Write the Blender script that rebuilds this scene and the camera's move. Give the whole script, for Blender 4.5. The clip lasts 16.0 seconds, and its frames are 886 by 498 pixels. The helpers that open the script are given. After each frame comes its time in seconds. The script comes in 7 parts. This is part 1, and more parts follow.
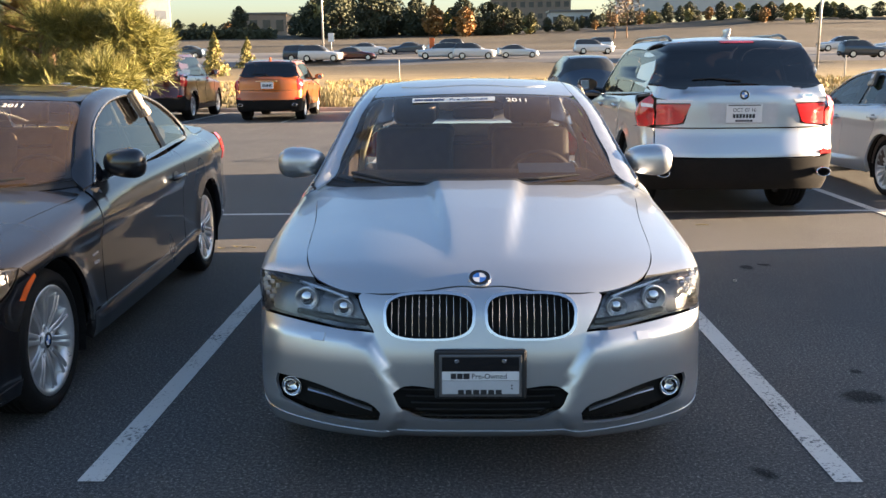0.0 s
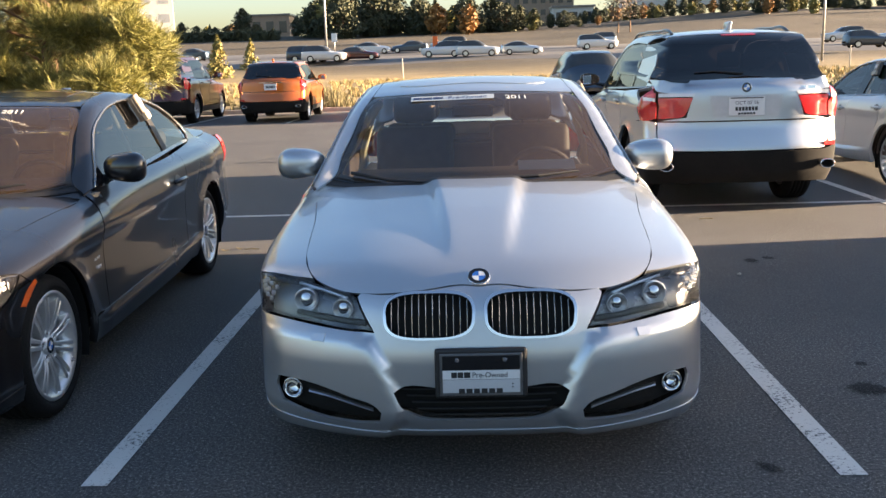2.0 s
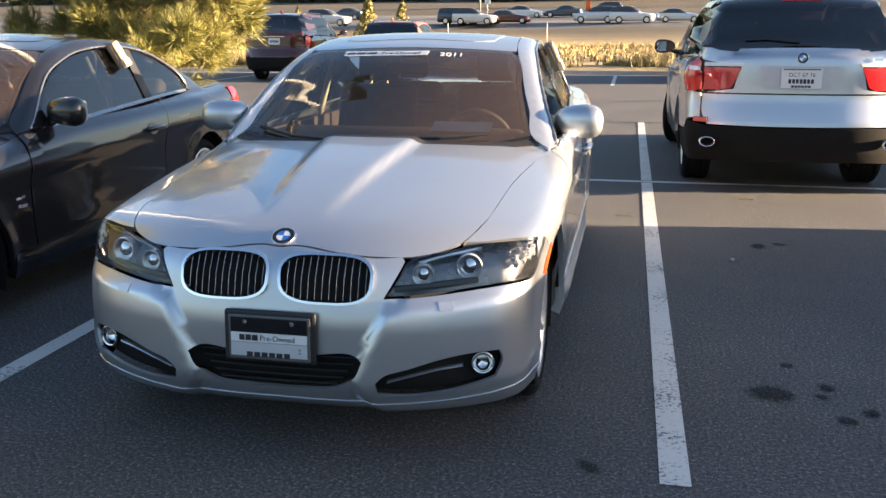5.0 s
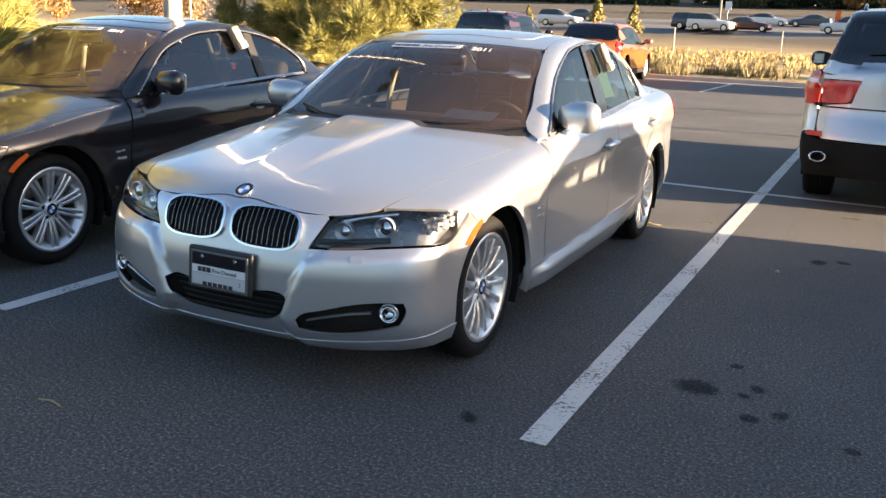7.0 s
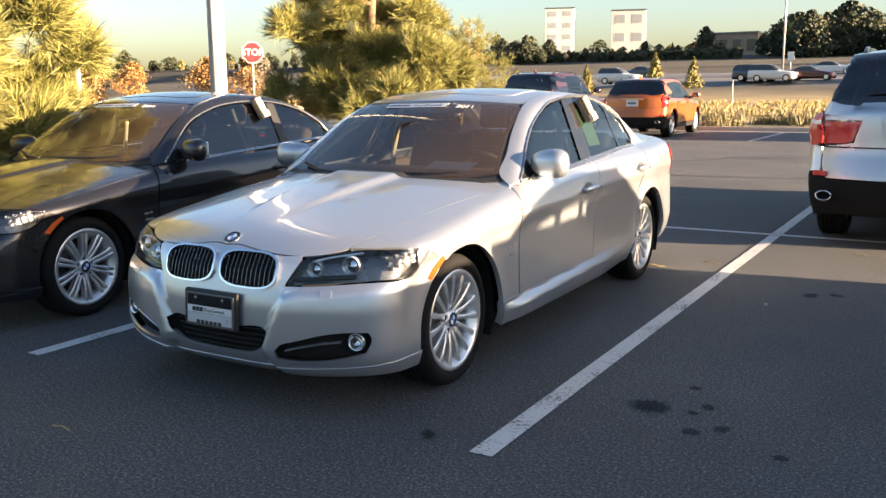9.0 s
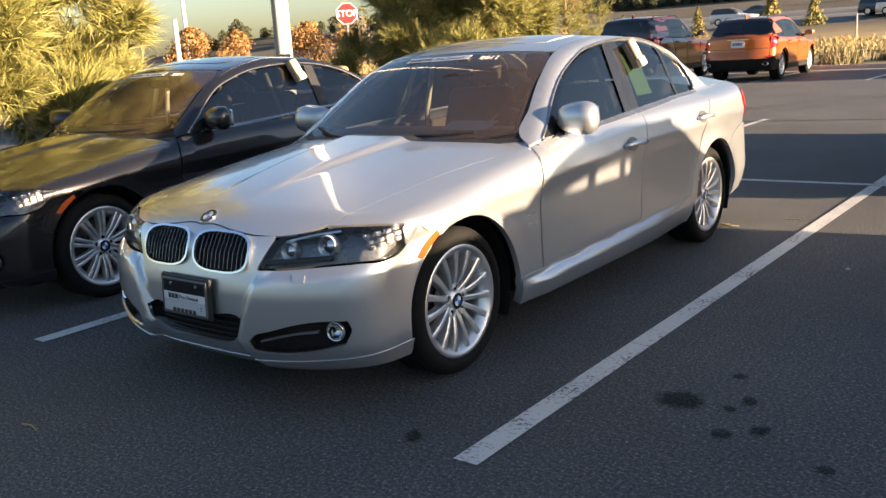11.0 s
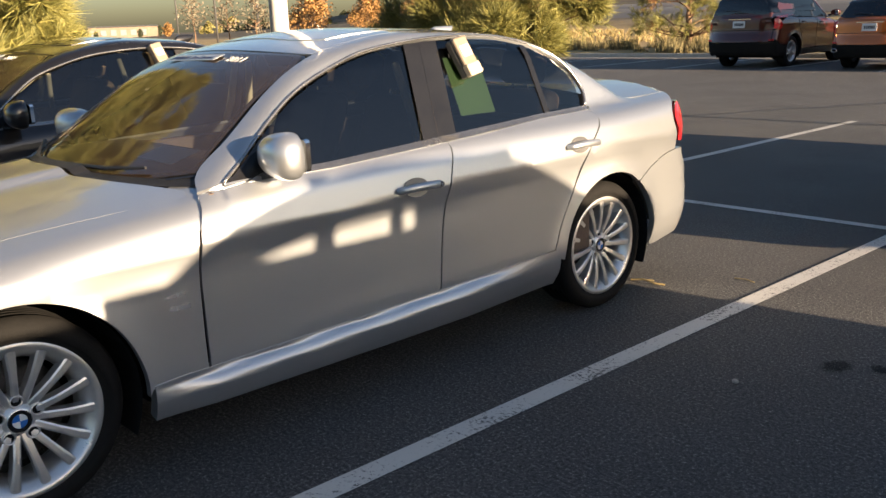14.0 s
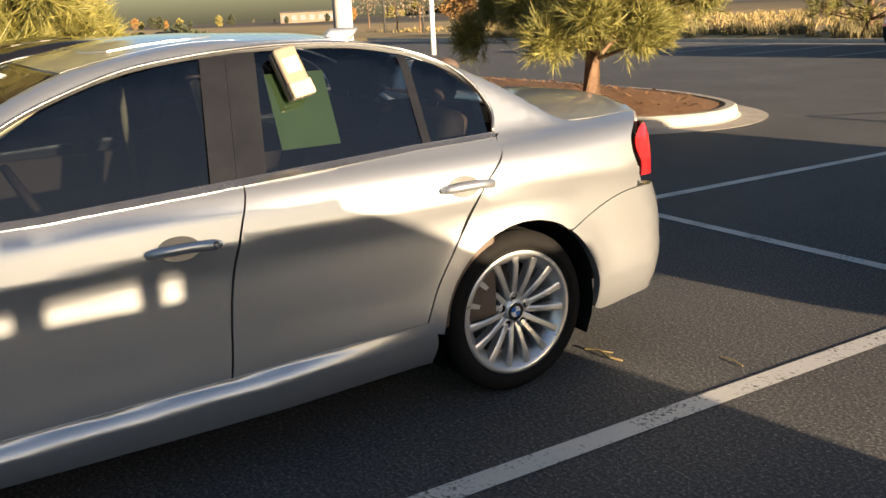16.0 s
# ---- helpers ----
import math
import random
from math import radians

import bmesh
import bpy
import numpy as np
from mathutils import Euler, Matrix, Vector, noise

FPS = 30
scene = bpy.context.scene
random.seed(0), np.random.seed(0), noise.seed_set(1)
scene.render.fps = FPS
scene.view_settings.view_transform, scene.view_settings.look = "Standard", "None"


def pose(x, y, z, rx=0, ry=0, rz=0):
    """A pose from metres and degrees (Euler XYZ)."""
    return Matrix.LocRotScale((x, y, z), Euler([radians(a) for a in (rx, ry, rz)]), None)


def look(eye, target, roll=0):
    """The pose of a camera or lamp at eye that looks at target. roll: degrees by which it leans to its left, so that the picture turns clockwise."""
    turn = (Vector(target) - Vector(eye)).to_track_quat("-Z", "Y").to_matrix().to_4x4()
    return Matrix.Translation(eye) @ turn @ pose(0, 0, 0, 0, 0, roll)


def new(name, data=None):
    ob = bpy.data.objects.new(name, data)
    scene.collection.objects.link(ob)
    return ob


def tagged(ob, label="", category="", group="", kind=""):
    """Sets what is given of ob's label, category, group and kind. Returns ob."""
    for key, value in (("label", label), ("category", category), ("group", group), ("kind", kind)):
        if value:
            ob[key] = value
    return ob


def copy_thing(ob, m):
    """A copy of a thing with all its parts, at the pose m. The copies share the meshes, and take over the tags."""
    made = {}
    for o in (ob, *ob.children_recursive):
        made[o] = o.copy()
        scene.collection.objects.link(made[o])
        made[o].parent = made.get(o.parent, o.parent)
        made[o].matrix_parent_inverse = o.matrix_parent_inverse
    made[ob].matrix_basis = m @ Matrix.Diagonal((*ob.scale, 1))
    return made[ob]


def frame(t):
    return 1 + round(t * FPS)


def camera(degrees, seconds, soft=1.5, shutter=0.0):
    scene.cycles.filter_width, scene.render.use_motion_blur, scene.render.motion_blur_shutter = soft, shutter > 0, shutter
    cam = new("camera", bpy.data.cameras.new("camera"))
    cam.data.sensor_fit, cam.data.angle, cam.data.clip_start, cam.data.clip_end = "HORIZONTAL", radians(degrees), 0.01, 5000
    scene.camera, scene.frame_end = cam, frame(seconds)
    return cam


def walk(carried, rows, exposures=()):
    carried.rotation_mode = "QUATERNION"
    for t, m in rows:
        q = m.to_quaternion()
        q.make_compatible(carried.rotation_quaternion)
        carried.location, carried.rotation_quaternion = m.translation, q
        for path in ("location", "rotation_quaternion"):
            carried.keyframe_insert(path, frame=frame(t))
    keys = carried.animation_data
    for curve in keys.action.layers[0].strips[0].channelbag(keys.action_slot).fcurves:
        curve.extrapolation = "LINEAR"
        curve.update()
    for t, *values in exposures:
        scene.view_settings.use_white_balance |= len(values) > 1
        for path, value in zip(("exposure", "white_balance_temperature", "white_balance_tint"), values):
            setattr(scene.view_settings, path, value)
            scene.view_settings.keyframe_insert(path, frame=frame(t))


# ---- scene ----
cam = camera(52.7, 16.0)
PATH = [
    (0, (-0.053, -2.939, 1.496), (-0.101, -0.982, 1.09), -0.6),
    (0.5, (-0.048, -2.932, 1.492), (-0.091, -0.974, 1.089), -0.7),
    (1, (-0.042, -2.938, 1.491), (-0.087, -0.979, 1.091), -0.6),
    (1.5, (-0.035, -2.937, 1.49), (-0.078, -0.979, 1.087), -0.7),
    (2, (-0.023, -2.929, 1.496), (-0.087, -0.972, 1.086), -1.7),
    (2.5, (-0.03, -2.899, 1.495), (-0.058, -0.946, 1.065), -2.2),
    (3, (0.029, -2.867, 1.496), (-0.006, -0.914, 1.067), -2.2),
    (3.5, (0.272, -2.833, 1.476), (0.132, -0.883, 1.055), -0.2),
    (4, (0.493, -2.751, 1.47), (0.296, -0.815, 1.01), -3.3),
    (4.5, (0.758, -2.644, 1.444), (0.491, -0.714, 0.992), 0.3),
    (5, (1.124, -2.622, 1.429), (0.733, -0.719, 0.95), -0.1),
    (5.2, (1.272, -2.611, 1.45), (0.856, -0.727, 0.924), 0.0),
    (7.3, (2.472, -2.735, 1.417), (1.574, -1.009, 0.953), 1.7),
    (7.5, (2.597, -2.773, 1.398), (1.688, -1.042, 0.975), 0.9),
    (8, (2.808, -2.843, 1.403), (1.839, -1.135, 1.023), 0.7),
    (8.2, (2.844, -2.854, 1.412), (1.869, -1.146, 1.051), 0.7),
    (10.3, (2.933, -2.493, 1.379), (1.888, -0.827, 1.015), -2.6),
    (10.5, (2.968, -2.397, 1.374), (1.878, -0.771, 0.966), -0.7),
    (11, (3.029, -2.13, 1.372), (1.824, -0.596, 0.932), -3.6),
    (11.5, (3.099, -1.816, 1.376), (1.807, -0.353, 0.937), -4.8),
    (12, (3.239, -1.469, 1.363), (1.738, -0.227, 0.914), -3.2),
    (12.5, (3.274, -1.143, 1.338), (1.703, 0.007, 0.882), -4.0),
    (13, (3.323, -0.754, 1.323), (1.799, 0.449, 0.84), -5.1),
    (13.5, (3.45, -0.325, 1.418), (1.974, 0.929, 0.919), -2.1),
    (14, (3.469, 0.074, 1.414), (2.033, 1.377, 0.923), -2.1),
    (14.5, (3.443, 0.463, 1.412), (2.043, 1.786, 0.873), -3.7),
    (15, (3.506, 0.868, 1.443), (2.006, 2.067, 0.882), -2.0),
    (15.5, (3.492, 1.264, 1.444), (1.94, 2.417, 0.932), -2.0),
    (16, (3.471, 1.646, 1.438), (1.809, 2.634, 0.927), -2.6),
]
EXPOSURES = [(0, 3.12, 6400, 18), (4, 3.15, 6400, 18), (8, 3.12, 6450, 18), (10.5, 2.72, 6400, 18), (12.5, 2.5, 6400, 17), (14, 2.15, 6300, 16), (16, 1.92, 6400, 14)]
walk(cam, [(t, look(eye, target, roll)) for t, eye, target, roll in PATH], EXPOSURES)

# ---- light ----
SUN_AZ, SUN_EL = 8.0, 7.5          # degrees: from +x towards +y, and above the horizon
world = bpy.data.worlds.new("evening_sky")
scene.world = world
world.use_nodes = True
wn = world.node_tree.nodes
sky = wn.new("ShaderNodeTexSky")
sky.sky_type = 'NISHITA'
sky.sun_disc = False
sky.sun_elevation = radians(SUN_EL)
sky.sun_rotation = radians(90 - SUN_AZ)
sky.dust_density, sky.ozone_density = 1.7, 2.0
wn["Background"].inputs["Strength"].default_value = 0.055
world.node_tree.links.new(sky.outputs[0], wn["Background"].inputs["Color"])
sun_data = bpy.data.lights.new("sun", 'SUN')
sun_data.energy, sun_data.angle, sun_data.color = 5.0, radians(0.6), (1.0, 0.76, 0.47)
sun = new("sun", sun_data)
sun_dir = Vector((math.cos(radians(SUN_EL)) * math.cos(radians(SUN_AZ)), math.cos(radians(SUN_EL)) * math.sin(radians(SUN_AZ)), math.sin(radians(SUN_EL))))
sun.matrix_world = look(sun_dir * 60, (0, 0, 0))

# ---- materials ----
def base_mat(name):
    m = bpy.data.materials.new(name)
    m.use_nodes = True
    return m, m.node_tree.nodes, m.node_tree.links, m.node_tree.nodes["Principled BSDF"]


def ramp(nodes, links, fac, stops):
    r = nodes.new("ShaderNodeValToRGB")
    while len(r.color_ramp.elements) < len(stops):
        r.color_ramp.elements.new(0.5)
    for e, (p, c) in zip(r.color_ramp.elements, stops):
        e.position, e.color = p, (*c, 1)
    links.new(fac, r.inputs[0])
    return r.outputs[0]


def noise_tex(nodes, links, scale, detail=4, rough=0.6, coord="Object"):
    tc = nodes.new("ShaderNodeTexCoord")
    n = nodes.new("ShaderNodeTexNoise")
    n.inputs["Scale"].default_value, n.inputs["Detail"].default_value, n.inputs["Roughness"].default_value = scale, detail, rough
    links.new(tc.outputs[coord], n.inputs["Vector"])
    return n.outputs[0]


def surf(name, a, b, scale=8, rough=0.6, metal=0.0, bump=0.0, bscale=60, coat=0.0, rvar=0.1, island=0.0):
    """A surface between the colours a and b in two scales of noise, with uneven gloss and fine relief."""
    m, n, l, p = base_mat(name)
    big, fine = noise_tex(n, l, scale, 5), noise_tex(n, l, scale * 7, 3)
    mix = n.new("ShaderNodeMath")
    mix.operation = 'MULTIPLY_ADD'
    mix.inputs[1].default_value, mix.inputs[2].default_value = 0.35, 0.0
    l.new(fine, mix.inputs[0])
    add = n.new("ShaderNodeMath")
    add.operation = 'MULTIPLY_ADD'
    add.inputs[1].default_value = 0.65
    l.new(big, add.inputs[0])
    l.new(mix.outputs[0], add.inputs[2])
    fac = add.outputs[0]
    if island:
        g = n.new("ShaderNodeNewGeometry")
        k = n.new("ShaderNodeMix")
        k.inputs[0].default_value = island
        l.new(fac, k.inputs[2])
        l.new(g.outputs["Random Per Island"], k.inputs[3])
        fac = k.outputs[0]
    lo, hi = (0.1, 0.9) if island else (0.3, 0.7)
    l.new(ramp(n, l, fac, [(lo, a), (hi, b)]), p.inputs["Base Color"])
    p.inputs["Metallic"].default_value = metal
    if rough > 0.8:
        p.inputs["Specular IOR Level"].default_value = 0.2
    mr = n.new("ShaderNodeMapRange")
    mr.inputs[3].default_value, mr.inputs[4].default_value = max(0.02, rough - rvar), min(1, rough + rvar)
    l.new(big, mr.inputs[0])
    l.new(mr.outputs[0], p.inputs["Roughness"])
    if coat:
        p.inputs["Coat Weight"].default_value, p.inputs["Coat Roughness"].default_value = coat, 0.03
    if bump:
        bn = n.new("ShaderNodeBump")
        bn.inputs["Strength"].default_value, bn.inputs["Distance"].default_value = bump, 0.01
        l.new(noise_tex(n, l, bscale, 4), bn.inputs["Height"])
        l.new(bn.outputs[0], p.inputs["Normal"])
    return m


def paint(name, col, metal=0.85, rough=0.32, flake=0.05):
    """Metallic car paint: flakes in the base, a clear coat with a trace of dust."""
    m, n, l, p = base_mat(name)
    dark = tuple(c * 0.93 for c in col)
    l.new(ramp(n, l, noise_tex(n, l, 0.7, 1), [(0.0, dark), (1.0, col)]), p.inputs["Base Color"])
    p.inputs["Metallic"].default_value = metal
    mr = n.new("ShaderNodeMapRange")
    mr.inputs[3].default_value, mr.inputs[4].default_value = rough - flake, rough + flake
    l.new(noise_tex(n, l, 1.1, 1), mr.inputs[0])
    l.new(mr.outputs[0], p.inputs["Roughness"])
    p.inputs["Coat Weight"].default_value, p.inputs["Coat Roughness"].default_value = 1.0, 0.04
    return m


def glass(name, tint, rough=0.01, ior=1.85, dust=0.0):
    """A pane: tinted, mirror-like by its angle, with a film of dust that catches the light."""
    m, n, l, p = base_mat(name)
    n.remove(p)
    out = n["Material Output"]
    g, t, mixs, fr = n.new("ShaderNodeBsdfGlossy"), n.new("ShaderNodeBsdfTransparent"), n.new("ShaderNodeMixShader"), n.new("ShaderNodeFresnel")
    g.inputs["Roughness"].default_value = rough
    t.inputs["Color"].default_value = (*tint, 1)
    fr.inputs["IOR"].default_value = ior
    l.new(fr.outputs[0], mixs.inputs[0])
    l.new(t.outputs[0], mixs.inputs[1])
    l.new(g.outputs[0], mixs.inputs[2])
    top = mixs.outputs[0]
    if dust:
        film, d = n.new("ShaderNodeMixShader"), n.new("ShaderNodeBsdfDiffuse")
        d.inputs["Color"].default_value = (0.50, 0.34, 0.22, 1)
        mr = n.new("ShaderNodeMapRange")
        mr.inputs[3].default_value, mr.inputs[4].default_value = dust * 0.6, dust * 1.4
        l.new(noise_tex(n, l, 3.5, 5), mr.inputs[0])
        l.new(mr.outputs[0], film.inputs[0])
        l.new(top, film.inputs[1])
        l.new(d.outputs[0], film.inputs[2])
        top = film.outputs[0]
    l.new(top, out.inputs["Surface"])
    return m


def asphalt():
    m, n, l, p = base_mat("asphalt")
    speck = noise_tex(n, l, 74, 6, 0.87)
    patch = noise_tex(n, l, 0.55, 6, 0.65)
    c1 = ramp(n, l, speck, [(0.37, (0.012, 0.012, 0.014)), (0.49, (0.047, 0.048, 0.050)), (0.57, (0.120, 0.120, 0.120)), (0.66, (0.42, 0.41, 0.39))])
    c2 = ramp(n, l, patch, [(0.3, (0.75, 0.75, 0.77)), (0.7, (1.25, 1.24, 1.22))])
    mx = n.new("ShaderNodeMix")
    mx.data_type, mx.blend_type = 'RGBA', 'MULTIPLY'
    mx.inputs[0].default_value = 1.0
    l.new(c1, mx.inputs[6])
    l.new(c2, mx.inputs[7])
    l.new(mx.outputs[2], p.inputs["Base Color"])
    p.inputs["Roughness"].default_value = 0.82
    b = n.new("ShaderNodeBump")
    b.inputs["Strength"].default_value, b.inputs["Distance"].default_value = 0.7, 0.008
    l.new(noise_tex(n, l, 80, 6, 0.87), b.inputs["Height"])
    l.new(b.outputs[0], p.inputs["Normal"])
    return m


def line_paint():
    """Worn white line paint: asphalt shows through in flakes."""
    m, n, l, p = base_mat("line_paint")
    wear, edge = noise_tex(n, l, 55, 5, 0.75), noise_tex(n, l, 3, 3)
    s = n.new("ShaderNodeMath")
    s.operation = 'MULTIPLY_ADD'
    s.inputs[1].default_value = 0.5
    l.new(edge, s.inputs[0])
    l.new(wear, s.inputs[2])
    l.new(ramp(n, l, s.outputs[0], [(0.60, (0.07, 0.07, 0.07)), (0.70, (0.55, 0.54, 0.51))]), p.inputs["Base Color"])
    p.inputs["Roughness"].default_value = 0.7
    return m


def grassland():
    """Golden field grass near the lot; olive-brown hill pasture with its shade darkened into the colour."""
    m, n, l, p = base_mat("dry_grass")
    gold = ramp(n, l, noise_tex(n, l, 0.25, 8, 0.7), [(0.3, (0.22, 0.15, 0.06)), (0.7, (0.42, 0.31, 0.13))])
    # hill pasture, coloured darker to stand for the shade over it
    shaded_hill = ramp(n, l, noise_tex(n, l, 0.12, 9, 0.75), [(0.3, (0.032, 0.026, 0.014)), (0.7, (0.082, 0.060, 0.033))])
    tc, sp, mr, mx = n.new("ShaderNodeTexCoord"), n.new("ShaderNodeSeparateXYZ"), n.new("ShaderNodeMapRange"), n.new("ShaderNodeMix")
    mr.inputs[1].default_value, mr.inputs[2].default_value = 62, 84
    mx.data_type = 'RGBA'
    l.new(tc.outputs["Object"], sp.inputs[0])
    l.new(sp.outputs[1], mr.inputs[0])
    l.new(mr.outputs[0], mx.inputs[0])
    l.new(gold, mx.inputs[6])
    l.new(shaded_hill, mx.inputs[7])
    l.new(mx.outputs[2], p.inputs["Base Color"])
    p.inputs["Roughness"].default_value = 0.95
    b = n.new("ShaderNodeBump")
    b.inputs["Strength"].default_value, b.inputs["Distance"].default_value = 0.6, 0.1
    l.new(noise_tex(n, l, 3, 6), b.inputs["Height"])
    l.new(b.outputs[0], p.inputs["Normal"])
    return m


def oil_mark():
    """A dried oil mark, dark in its middle and thinning out to an uneven edge."""
    m, n, l, p = base_mat("oil_mark")
    p.inputs["Base Color"].default_value, p.inputs["Roughness"].default_value = (0.014, 0.014, 0.015, 1), 0.9
    p.inputs["Specular IOR Level"].default_value = 0.2
    tc, g, a = n.new("ShaderNodeTexCoord"), n.new("ShaderNodeTexGradient"), n.new("ShaderNodeMath")
    g.gradient_type = 'SPHERICAL'
    l.new(tc.outputs["Object"], g.inputs[0])
    a.operation = 'MULTIPLY_ADD'
    a.inputs[1].default_value = 1.1
    l.new(noise_tex(n, l, 2.6, 5), a.inputs[0])
    l.new(g.outputs[1], a.inputs[2])
    l.new(ramp(n, l, a.outputs[0], [(0.62, (0, 0, 0)), (1.0, (0.55, 0.55, 0.55))]), p.inputs["Alpha"])
    return m


